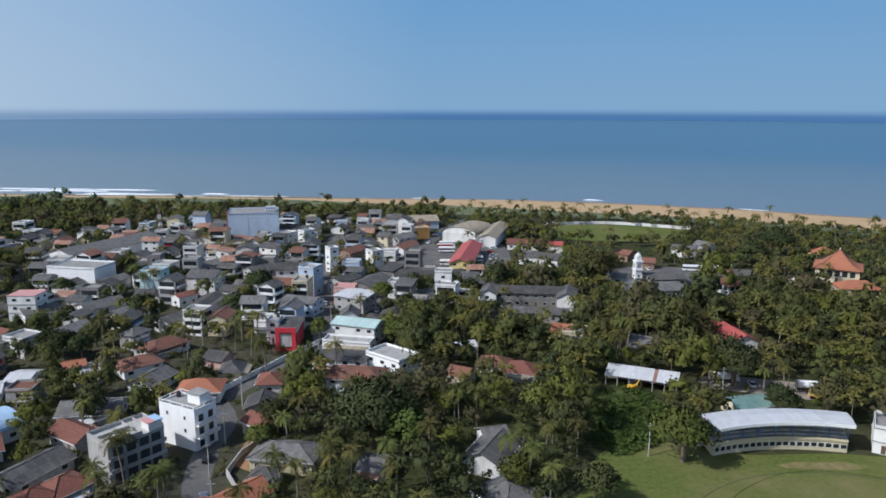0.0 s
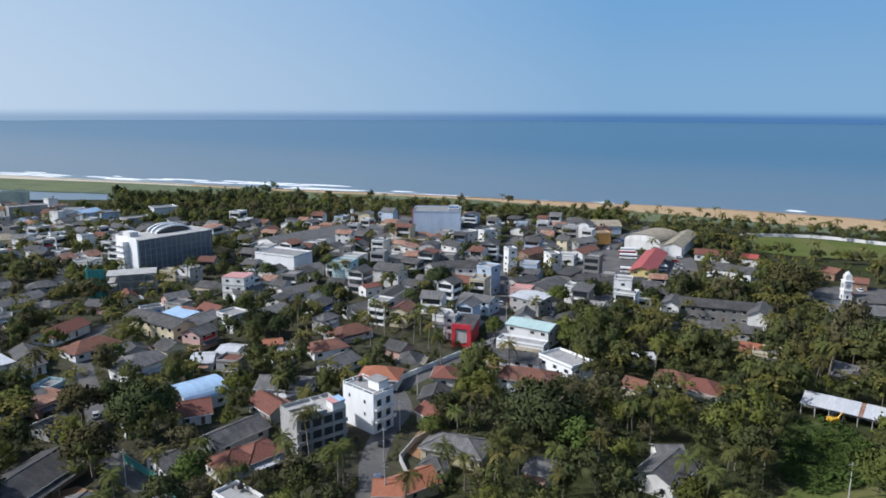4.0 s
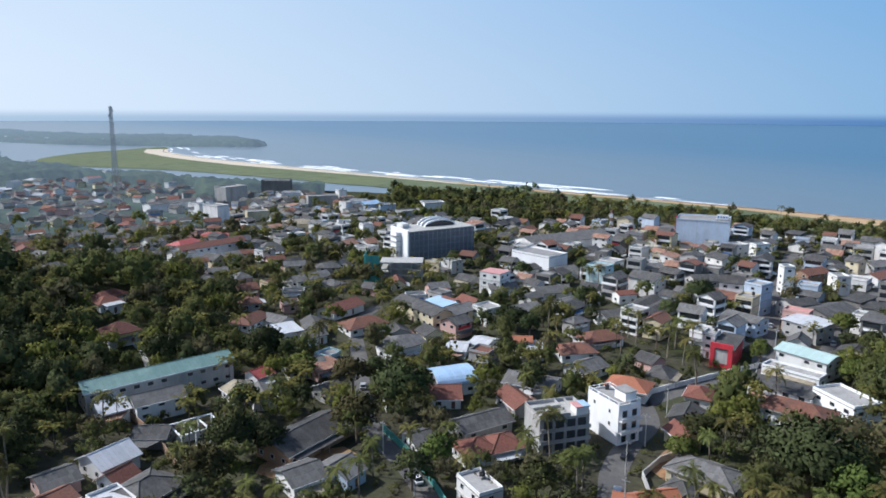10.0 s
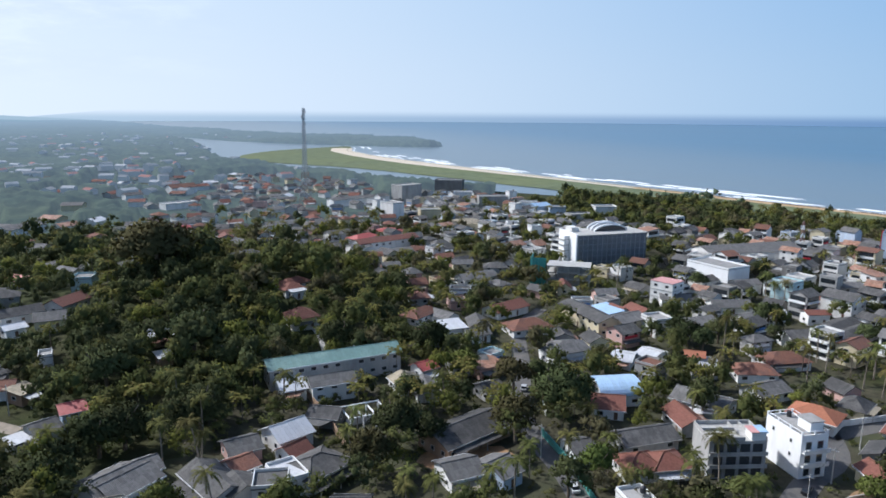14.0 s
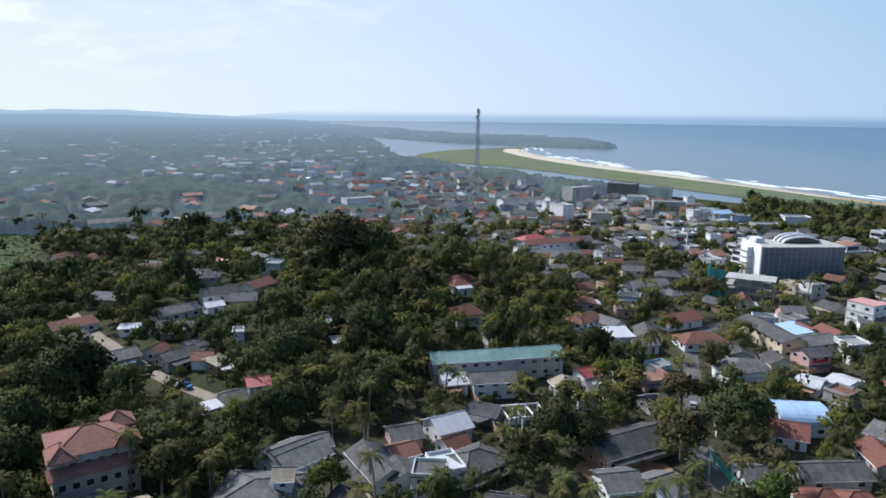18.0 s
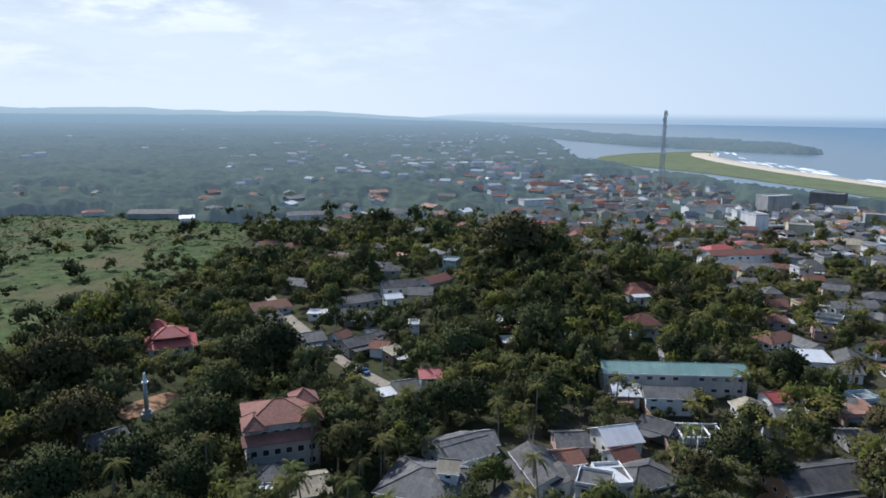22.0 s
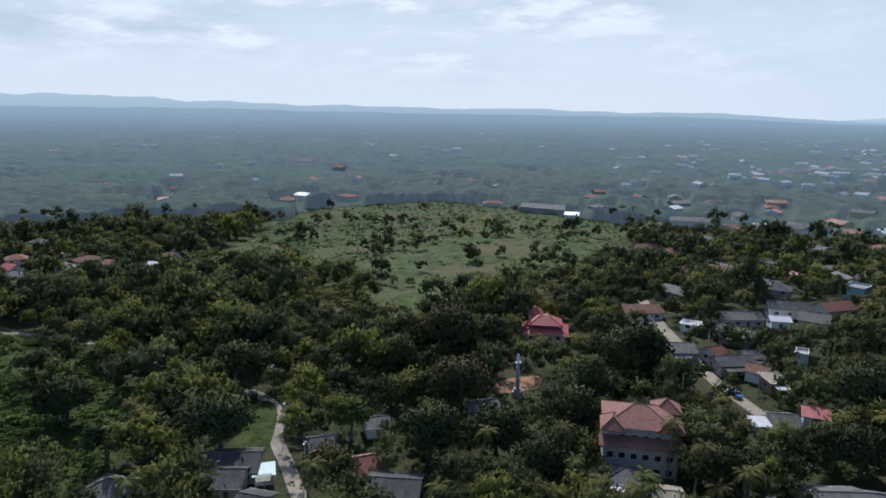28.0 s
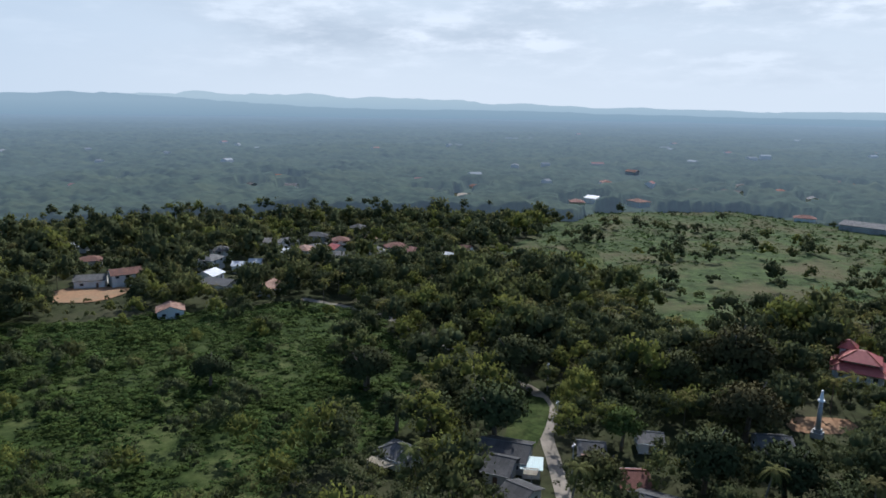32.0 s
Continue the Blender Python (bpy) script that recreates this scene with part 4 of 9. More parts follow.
house(16.0, 155.1, 14, 5.5, 8.0, 3.52, "gable", "asb", "white", rise=2)
house(16.6, 130.0, -56, 11.0, 10.0, 3.08, "hip", "asb", "white", rise=2.2)
house(10.4, 196.3, -29, 6.1, 7.0, 3.08, "gable", "tile_old", "white", rise=1.8)
house(21.1, 205.3, -17, 9.3, 8.0, 3.08, "hip", "tile_old", "white", rise=2)
house(29.1, 199.9, -26, 9.9, 9.0, 3.08, "hip", "tile", "white", rise=2.2)
house(-11.2, 143.4, -15, 5.8, 7.0, 2.82, "gable", "asb", "white", rise=1.2)
house(11.5, 221.9, 16, 9.1, 6.0, 2.82, "gable", "white", "white", rise=1)
house(85.6, 173.7, 13, 10.0, 7.0, 3.17, "gable", "green", "cream", rise=1.6, label="cream shed with a faded green sheet roof", yard=0.2)
house(105.9, 227.7, -84, 14.3, 9.0, 3.96, "gable", "red", "white", rise=2)
house(102.9, 239.3, 21, 8.3, 6.0, 3.52, "gable", "red", "white", rise=1.5)


def peaked_hall(name, x, y, yaw, half, eave, peak, cover, wall, label, category, bays):
    """A square hall under one swept roof that steepens to a point."""
    top = thing(name, pose(x, y, land(x, y), 0, 0, yaw), label, category)
    take(x, y, yaw, 2 * half, 2 * half, 1.0, 0.2)
    a = half - max(0.8, half * 0.12)
    body = part("wall", Geo().box(-a, -a, -0.6, a, a, eave).mesh("wall", WALL[wall]), top)
    g, n = Geo(), 7
    for i in range(n + 1):
        u = max(0.03, 1 - i / n)
        z = eave - 0.2 + (peak - eave) * (1 - u) ** 1.6
        g.v += [(half * u, half * u, z), (-half * u, half * u, z), (-half * u, -half * u, z), (half * u, -half * u, z)]
    for i in range(n):
        for j in range(4):
            k = (j + 1) % 4
            g.f.append((4 * i + j, 4 * i + k, 4 * i + 4 + k, 4 * i + 4 + j))
            g.m.append(0)
    g.f += [(3, 2, 1, 0), (4 * n, 4 * n + 1, 4 * n + 2, 4 * n + 3)]
    g.m += [0, 0]
    roof = part("roof", g.mesh("roof", ROOF[cover]), top)
    for sx, sy in ((1, 1), (-1, 1), (-1, -1), (1, -1)):
        cap = Geo()
        for i in range(n):
            p, q = (Vector((sx * half * max(0.03, 1 - k / n), sy * half * max(0.03, 1 - k / n), eave - 0.17 + (peak - eave) * (k / n) ** 1.6)) for k in (i, i + 1))
            cap.tube(p, q, 0.16, 0.16, 5)
        part("hip_cap", cap.mesh("hip_cap", ROOF["tile_old"]), roof)
    part("finial", Geo().tube((0, 0, peak - 0.4), (0, 0, peak + 0.9), 0.18, 0.05, 6).mesh("finial", M_WHITE), roof)
    for side in range(4):
        for i in range(bays):
            wx, w = (i - (bays - 1) / 2) * 1.7 * a / bays, 0.6 * a / bays
            z0, z1 = eave * 0.45, eave * 0.85
            m = pose(0, 0, 0, 0, 0, 90 * side)
            part("window", Geo().box(wx - w, -a - 0.05, z0, wx + w, -a + 0.05, z1).mesh("window", M_GLASS), body, m)
            part("sill", Geo().box(wx - w - 0.1, -a - 0.16, z0 - 0.14, wx + w + 0.1, -a + 0.04, z0 - 0.004).mesh("sill", M_WHITE), body, m)
    part("door", Geo().box(-0.7, -a - 0.06, 0, 0.7, -a + 0.04, min(2.3, eave * 0.42)).mesh("door", M_BARK), body)


peaked_hall("peaked_hall", 197, 322, -32, 10.4, 6.6, 14.6, "orange", "cream", "tall hall with a swept orange tile roof rising to a point", "hall", 5)
house(189.4, 294.4, -8, 17.0, 10.0, 3.6, "hip", "orange", "cream", rise=2.7)
house(216.0, 367.7, -0, 11.0, 10.0, 3.52, "hip", "orange", "cream", rise=3)
house(171.4, 308.0, 23, 7.6, 7.0, 3.08, "gable", "tile_old", "white", rise=1.8)
peaked_hall("shrine", 134, 297, 18, 4.2, 4.2, 12.2, "tile_old", "white", "small white shrine with a pointed dark red roof", "shrine", 2)
house(96.9, 293.2, 5, 26.1, 14.0, 3.96, "gable", "asb", "grey", rise=2)
house(92.1, 316.7, -12, 10.9, 10.0, 3.52, "gable", "asb", "white", rise=1.5)
house(109.9, 314.3, 6, 17.7, 12.0, 3.52, "gable", "asb", "grey", rise=1.8)
house(73.2, 224.6, -34, 7.9, 9.0, 3.08, "gable", "asb", "white", rise=1.6)
house(47.9, 237.5, -16, 5.5, 8.0, 3.08, "gable", "orange", "cream", rise=1.8)
house(52.3, 234.1, -13, 8.6, 8.0, 3.52, "flat", "slab", "cream")
house(43.4, 279.9, -6, 29.3, 10.0, 6.16, "gable", "asb_dark", "dark", rise=1.8, label="long two-storey school hall with a blackened roof", yard=0.2)
house(39.9, 259.2, -11, 29.5, 8.0, 3.52, "gable", "asb_dark", "grey", rise=1.5)
house(26.5, 280.8, 76, 14.6, 7.0, 6.16, "gable", "asb", "white", rise=1.8)
house(57.4, 274.5, 75, 15.0, 7.0, 6.16, "gable", "asb", "white", rise=1.8)
house(56.5, 397.5, -11, 17.8, 10.0, 3.52, "gable", "tile", "white", rise=2)
house(73.6, 387.6, -12, 8.0, 7.0, 4.4, "gable", "red", "white", rise=1.5)
house(60.6, 356.3, -29, 20.8, 12.0, 4.4, "gable", "asb_dark", "white", rise=1.8, yard=0.2)
house(21.4, 360.2, -101, 50.8, 10.0, 5.28, "gable", "red", "yellow", rise=2.2, label="market hall with a bright red sheet roof", over=1.0, yard=0.2)
house(26.4, 428.4, 61, 26.9, 22.0, 5.28, "vault", "tan", "white", rise=4, label="wide vaulted market shed with a tan roof", yard=0.2)
house(41.9, 422.4, 75, 50.2, 10.0, 6.16, "gable", "tan", "white", rise=2)
house(-4.3, 474.0, 12, 22.8, 20.0, 5.28, "gable", "tan", "blue", rise=2.5, label="wide pale blue warehouse with a tan roof", yard=0.2)
house(-5.2, 432.0, 19, 12.9, 9.0, 6.16, "flat", "slab", "orange", label="bright orange flat-roofed shop block", yard=0.2)
house(6.2, 318.6, 17, 21.9, 9.0, 3.96, "gable", "asb_dark", "white", rise=1.6)
house(-9.9, 322.4, 23, 14.0, 9.0, 3.96, "gable", "asb_dark", "grey", rise=1.5)
house(143.0, 376.2, -29, 12.7, 10.0, 4.4, "gable", "asb", "white", rise=1.5)
house(156.0, 380.8, -58, 9.2, 8.0, 5.28, "gable", "asb", "blue", rise=1.8)
house(107.5, 366.9, -46, 7.7, 9.0, 3.52, "gable", "tile_old", "brown", rise=1.8)
house(112.2, 347.5, -17, 8.9, 8.0, 3.52, "gable", "tile_old", "brown", rise=1.6)
house(-28.4, 476.7, 34, 8.2, 10.0, 4.4, "gable", "asb_dark", "grey", rise=1.8)
house(110.3, 154.1, -32, 4.6, 10.0, 6.16, "flat", "slab", "white", label="white and blue two-storey pavilion", yard=0.2)
house(-105.7, 429.7, 11, 29.7, 22.0, 17, "flat", "slab", "blue", windows=False, name="department_store", category="building", label="tall windowless pale blue department store", yard=0.2)
house(-50.0, 297.6, -21, 7.4, 8.0, 12, "flat", "slab", "blue", label="narrow four-storey pale blue shop house", yard=0.2)
house(-46.4, 231.4, -1, 6.1, 15.0, 6.16, "shed", "asb_dark", "red", rise=1.2, label="red-fronted shop with a long dark sloping roof", windows=False, yard=0.2)
house(-52.2, 233.8, -4, 4.2, 6.0, 7.92, "flat", "slab", "white", tank=True)
house(-48.6, 268.5, -19, 13.3, 9.0, 5.72, "gable", "asb", "blue", rise=1.3)
house(-175.1, 382.8, 65, 59.2, 22.0, 5.28, "gable", "asb", "white", rise=3, label="very long grey-roofed warehouse", yard=0.2)
house(-157.6, 317.1, -12, 24.0, 15.0, 8.6, "flat", "slab", "bright", windows=False, label="plain white flat-roofed hall", yard=0.2)
house(-119.0, 302.4, -7, 9.7, 8.0, 9.68, "flat", "slab", "cyan", label="pale cyan three-storey block with dark top windows", yard=0.2)
house(-152.7, 263.8, 0, 10.4, 9.0, 9.68, "flat", "pinkslab", "white", parapet=0, label="three-storey house with a faded pink flat roof", yard=0.2)
house(-154.3, 211.4, -20, 27.3, 9.0, 5.72, "gable", "asb_dark", "cream", rise=1.5, label="long two-storey cream block with blackened roof", yard=0.2)
house(-141.4, 216.9, 82, 12.7, 9.0, 5.28, "gable", "asb", "cream", rise=1.5)
house(-131.8, 222.7, -21, 8.8, 8.0, 6.16, "flat", "slab", "white")
house(-156.5, 227.1, -23, 12.5, 6.0, 3.08, "shed", "blue", "grey", rise=1)
house(-154.5, 230.8, -16, 7.4, 6.0, 3.08, "gable", "tile", "white", rise=1.5)
house(-147.1, 234.9, -20, 10.4, 8.0, 3.52, "gable", "tile", "white", rise=1.8)
house(-96.6, 302.2, -6, 12.2, 12.0, 7.92, "gable", "asb_dark", "white", rise=2, label="three-storey white balconied building with dark roof", yard=0.2)
house(-81.7, 265.5, 84, 28.8, 8.0, 3.52, "gable", "asb_dark", "grey", rise=1.5)
house(-88.2, 267.5, 86, 31.1, 9.0, 3.52, "gable", "asb_dark", "grey", rise=1.5)
house(-99.3, 281.5, 51, 8.4, 6.0, 4.4, "gable", "tile", "white", rise=1)
house(-77.1, 319.9, 43, 11.9, 10.0, 6.16, "gable", "asb_dark", "grey", rise=1.8)
house(-71.1, 303.9, -6, 9.2, 8.0, 5.28, "gable", "asb_dark", "white", rise=1.5)
house(-81.0, 370.7, -30, 11.5, 11.0, 7.04, "gable", "asb_dark", "white", rise=1.8)
house(-84.8, 410.7, 61, 18.4, 8.0, 6.16, "flat", "slab", "white")
house(-68.9, 402.1, 54, 9.2, 5.0, 9.68, "flat", "slab", "white")
house(-46.1, 339.2, 32, 4.7, 6.0, 12, "flat", "slab", "white")
house(-39.6, 367.3, 61, 15.2, 9.0, 5.28, "gable", "tile_old", "brown", rise=2)
house(-26.2, 352.2, 32, 6.2, 8.0, 7.92, "flat", "slab", "white")
house(-14.0, 406.8, 48, 15.0, 10.0, 5.28, "gable", "asb", "grey", rise=2)
house(-12.1, 384.4, 64, 18.5, 9.0, 4.4, "gable", "tile_old", "white", rise=1.8)
house(-104.5, 330.9, 48, 9.3, 8.0, 6.16, "gable", "asb", "grey", rise=1.5)
house(-104.5, 379.7, 14, 10.4, 8.0, 6.16, "flat", "slab", "brown")
house(-80.5, 286.9, -14, 8.6, 8.0, 5.28, "gable", "asb_dark", "white", rise=1.5)
house(-35.8, 301.0, 52, 12.4, 9.0, 6.16, "gable", "asb_dark", "grey", rise=1.5)
house(-24.5, 299.3, 65, 19.2, 12.0, 5.28, "gable", "asb_dark", "dark", rise=1.8, yard=0.2)
house(-16.3, 323.7, -29, 7.6, 10.0, 5.28, "shed", "asb_dark", "dark", rise=1.5)
house(-229.1, 224.9, 82, 19.0, 9.0, 3.34, "gable", "asb", "white", rise=1.8)
house(-184.1, 197.5, 90, 17.3, 9.0, 3.17, "gable", "tile", "white", rise=2)
house(-195.2, 162.7, 104, 14.6, 8.0, 3.17, "hip", "tile_old", "white", rise=2)
house(-188.9, 168.8, 5, 9.6, 7.0, 3.17, "gable", "asb", "white", rise=1.6)
house(-176.7, 161.4, 69, 8.5, 9.0, 3.96, "shed", "white", "white", rise=0.8)
house(-168.2, 165.6, 73, 7.9, 7.0, 3.17, "gable", "asb", "white", rise=1.5)
house(-208.7, 119.8, 80, 9.9, 9.0, 3.96, "hip", "tile", "white", rise=2.6, label="white house with a red hipped tile roof on the wooded hill", yard=0.2)
house(-230.5, 130.5, 86, 5.6, 5.0, 3.17, "shed", "white", "white", rise=0.8)
house(-234.3, 130.8, 86, 8.0, 7.0, 3.08, "hip", "tile", "white", rise=1.8)
house(-163.4, 186.9, 69, 15.3, 10.0, 3.17, "hip", "tile_old", "white", rise=2.4)
house(-137.3, 177.7, 55, 12.3, 9.0, 4.4, "hip", "asb", "white", rise=1.8)
house(-121.4, 186.3, 23, 6.2, 10.0, 2.99, "gable", "white", "white", rise=1)
house(-117.2, 195.9, 1, 6.3, 9.0, 2.99, "gable", "white", "white", rise=1)
house(-100.7, 197.4, 44, 7.7, 8.0, 4.4, "gable", "white", "grey", rise=1.2)
house(-103.0, 196.9, 32, 5.5, 5.0, 6.16, "gable", "orange", "white", rise=1)
house(-107.0, 160.6, 56, 11.3, 11.0, 3.52, "vault", "blue", "white", rise=3, label="round-backed hall with a shiny light blue metal roof", yard=0.2)
house(-102.9, 151.6, 37, 8.1, 9.0, 3.08, "gable", "tile", "white", rise=2.2)
house(-85.6, 142.0, 66, 14.3, 8.0, 3.08, "gable", "asb_dark", "grey", rise=1.8)
house(-87.0, 173.5, 7, 14.4, 10.0, 3.17, "gable", "asb", "white", rise=1.8)
house(-78.7, 129.2, 60, 8.8, 8.0, 3.34, "hip", "tile", "white", rise=2.2)
house(-75.3, 134.3, 59, 8.8, 8.0, 3.34, "hip", "tile", "white", rise=2)
house(-67.6, 112.3, 63, 5.6, 9.0, 5.28, "flat", "slab", "white", tank=True, label="small white flat-roofed house with pale blue window hoods", yard=0.2)
house(-87.4, 223.5, 57, 14.1, 10.0, 3.17, "hip", "tile_old", "white", rise=2)
house(-88.6, 206.4, 45, 11.9, 9.0, 3.17, "hip", "tile_old", "white", rise=2)
house(-62.9, 186.3, 5, 11.5, 9.0, 3.52, "hip", "orange", "white", rise=2.2, label="wide house with a fresh orange tile roof", yard=0.2)
house(-317.8, 238.7, 86, 39.5, 10.0, 7.04, "gable", "tile", "white", rise=1.8, label="long white two-storey building with a red roof", yard=0.2)
house(-298.5, 227.3, 78, 24.4, 9.0, 3.96, "gable", "asb", "white", rise=1.5)
house(-316.2, 219.2, 82, 11.8, 9.0, 5.28, "gable", "asb", "white", rise=1.5)
house(-79.4, 194.0, 72, 11.1, 8.0, 3.08, "gable", "asb", "white", rise=1.6)
house(-92.5, 125.6, 65, 5.5, 8.0, 2.99, "gable", "asb", "white", rise=1.6)
house(-129.1, 271.9, 50, 15.5, 10.0, 3.17, "gable", "asb", "white", rise=1.8)
house(-139.6, 307.9, 63, 11.6, 8.0, 4.4, "gable", "asb", "white", rise=1.5)
house(-156.8, 303.6, 81, 13.2, 8.0, 3.52, "gable", "asb_dark", "white", rise=1.6)
house(-114.5, 262.0, 70, 14.2, 9.0, 3.17, "gable", "asb", "white", rise=1.6)
house(-111.1, 274.8, 32, 5.5, 8.0, 3.17, "gable", "white", "white", rise=1.2)
house(-92.4, 247.9, 55, 9.5, 9.0, 4.4, "gable", "asb_dark", "white", rise=1.6)
house(-123.4, 235.8, 70, 12.6, 9.0, 4.4, "gable", "asb", "grey", rise=1.6)
house(-148.5, 263.2, 42, 12.0, 9.0, 3.52, "gable", "asb", "white", rise=1.6)
house(-170.5, 108.3, 74, 39.7, 9.0, 6.51, "gable", "green", "grey", rise=1.6, name="school_block", category="school", label="long two-storey school block with a green sheet roof", pitch=2.3, yard=0.2)
house(-166.2, 91.3, 75, 6.6, 9.0, 3.7, "gable", "white", "white", rise=1.5)
house(-159.8, 100.5, 72, 12.2, 8.0, 4.93, "gable", "asb", "white", rise=1.6)
house(-143.0, 77.2, 92, 8.9, 9.0, 3.52, "gable", "white", "white", rise=2.2, label="small white gabled house with a white metal roof", yard=0.2)
house(-134.1, 74.1, 99, 5.5, 7.0, 2.82, "gable", "tile", "white", rise=2)
house(-144.3, 65.9, 82, 7.2, 8.0, 3.08, "gable", "asb", "pink", rise=1.5)
house(-136.9, 61.9, 94, 5.5, 7.0, 2.82, "gable", "tile_old", "white", rise=1.4)
house(-133.1, 54.2, 2, 15.0, 8.0, 3.34, "gable", "asb_dark", "white", rise=1.8)
house(-127.5, 57.5, -4, 7.0, 7.0, 3.34, "gable", "asb_dark", "white", rise=1.5)
house(-121.7, 61.6, 58, 7.1, 7.0, 5.28, "flat", "asb", "white")
house(-124.8, 67.1, 84, 6.3, 9.0, 3.96, "flat", "white", "white")
house(-124.7, 74.1, 100, 12.6, 10.0, 3.52, "hip", "asb_dark", "white", rise=2)
house(-143.8, 39.8, 108, 11.4, 9.0, 3.52, "gable", "asb", "white", rise=1.8)
house(-148.6, 44.6, 93, 6.5, 7.0, 3.34, "gable", "asb", "white", rise=1.5)
house(-131.0, 28.0, 59, 16.5, 15.0, 4.4, "hip", "asb", "white", rise=2.6, label="large house with a broad grey hipped roof", yard=0.2)
house(-129.2, 32.6, 67, 3.6, 5.0, 7.92, "gable", "tan", "white", rise=1.4, keep=False, lift=0.0)
house(-128.8, 24.9, 48, 7.7, 7.0, 3.52, "hip", "tile", "white", rise=1.6)
house(-184.3, 40.2, 84, 5.5, 7.0, 5.28, "gable", "red", "blue", rise=1.2)
house(-181.5, 32.8, 100, 5.7, 8.0, 3.52, "gable", "asb_dark", "white", rise=1.5)
house(-180.0, 27.1, 106, 3.7, 4.0, 2.64, "shed", "white", "white", rise=0.6)
house(-219.2, 75.2, 78, 7.1, 6.0, 3.17, "shed", "white", "brown", rise=0.8)
house(-206.2, 71.2, 86, 3.7, 5.0, 2.64, "shed", "white", "brown", rise=0.6)
house(-239.1, 134.1, 102, 12.8, 7.0, 3.08, "hip", "tile", "white", rise=1.8)
house(-116.0, 111.0, 90, 21.0, 11.0, 3.52, "gable", "asb_dark", "brown", rise=2.2, label="long old house with a blackened sheet roof and open yard", yard=0.2)
house(-103.0, 96.9, 73, 7.8, 9.0, 3.52, "gable", "asb", "white", rise=1.6)
house(-97.7, 103.7, 90, 6.0, 9.0, 3.52, "gable", "asb", "blue", rise=1.8)
house(-149.7, 143.6, 63, 11.5, 9.0, 3.34, "gable", "asb", "grey", rise=1.5)
house(-144.1, 146.1, 81, 8.9, 7.0, 3.52, "shed", "rust", "pink", rise=0.9)
house(-130.9, 134.6, 80, 5.7, 8.0, 3.17, "gable", "asb_dark", "grey", rise=1.5)
house(-149.3, 154.1, 89, 6.5, 6.0, 3.52, "flat", "slab", "cyan")
house(-154.2, 130.0, 88, 5.6, 6.0, 3.52, "gable", "red", "white", rise=1.4)
house(-142.9, 121.0, -30, 8.7, 6.0, 3.52, "gable", "asb", "white", rise=1.4)
house(-149.8, 119.8, -14, 7.8, 8.0, 3.17, "gable", "tan", "white", rise=1.4)
house(-146.5, 90.6, 37, 7.8, 7.0, 2.99, "gable", "asb_dark", "dark", rise=1.4)
house(-135.7, 174.6, 75, 14.1, 8.0, 4.4, "hip", "asb", "white", rise=1.6)
house(-491.2, 341.1, 86, 54.6, 12.0, 7.04, "gable", "asb", "white", rise=1.5, yard=0.2)
house(-402.7, 309.0, 0, 15.5, 10.0, 14, "flat", "slab", "white")
house(-483.8, 387.5, 92, 23.3, 14.0, 15, "flat", "slab", "grey")
house(-493.2, 447.3, 37, 26.1, 14.0, 15, "flat", "slab", "dark")
house(-451.2, 425.3, 41, 15.7, 12.0, 8.8, "flat", "slab", "white")
house(-408.7, 419.3, 54, 24.8, 12.0, 9.68, "flat", "slab", "grey")
house(-373.4, 424.0, 23, 12.1, 11.0, 7.92, "flat", "slab", "white")
house(-343.9, 424.8, 44, 12.4, 11.0, 7.04, "flat", "slab", "blue")
house(-365.2, 427.3, 88, 17.2, 11.0, 6.16, "gable", "blue", "blue", rise=2)
house(-318.8, 450.5, 52, 17.3, 14.0, 7.92, "flat", "slab", "white")
house(-316.9, 417.2, 61, 17.9, 12.0, 5.28, "flat", "slab", "grey")
house(-401.1, 343.7, 59, 15.9, 12.0, 6.16, "flat", "slab", "cream")
house(-347.3, 331.6, 51, 22.5, 14.0, 4.4, "hip", "tan", "cream", rise=2.6, yard=0.2)
house(-349.4, 245.3, 102, 19.8, 10.0, 3.52, "hip", "red", "white", rise=2)
house(-356.9, 271.3, 47, 16.2, 10.0, 3.52, "hip", "red", "white", rise=2)
house(-310.1, 337.6, 54, 8.1, 6.0, 7.92, "flat", "slab", "white")
house(-287.2, 333.1, 68, 7.0, 6.0, 8.8, "flat", "slab", "white")
house(-448.6, 170.2, 89, 13.7, 9.0, 3.52, "gable", "red", "white", rise=2)
house(-426.0, 232.2, 86, 25.1, 10.0, 3.52, "gable", "asb", "white", rise=2)
house(-353.0, 197.4, 86, 19.1, 10.0, 3.52, "gable", "asb", "white", rise=2)
house(-366.5, 238.0, 85, 14.9, 9.0, 4.4, "gable", "asb", "white", rise=2)
house(-664.0, 256.8, 97, 25.2, 14.0, 7.04, "gable", "tile_old", "white", rise=3, yard=0.2)
house(-562.4, 214.6, 95, 26.9, 12.0, 5.28, "flat", "slab", "white")
house(-265.2, -4.8, 109, 14.1, 9.0, 3.17, "gable", "tile_old", "white", rise=1.8)
house(-291.9, 8.9, 53, 12.1, 10.0, 3.52, "gable", "asb", "dark", rise=1.6)
house(-251.3, -5.2, 126, 7.6, 8.0, 3.17, "gable", "asb", "dark", rise=1.6)
house(-250.1, 14.4, 72, 9.5, 4.0, 2.64, "shed", "white", "white", rise=0.5)
house(-257.5, 28.2, 109, 14.5, 9.0, 3.17, "gable", "asb", "grey", rise=1.5)
house(-242.0, 26.8, 59, 11.4, 9.0, 3.17, "gable", "asb", "grey", rise=1.5)
house(-225.7, 6.1, 105, 13.0, 9.0, 3.17, "gable", "asb", "grey", rise=1.6)
house(-254.2, 40.8, 98, 6.0, 6.0, 3.17, "gable", "white", "white", rise=1)
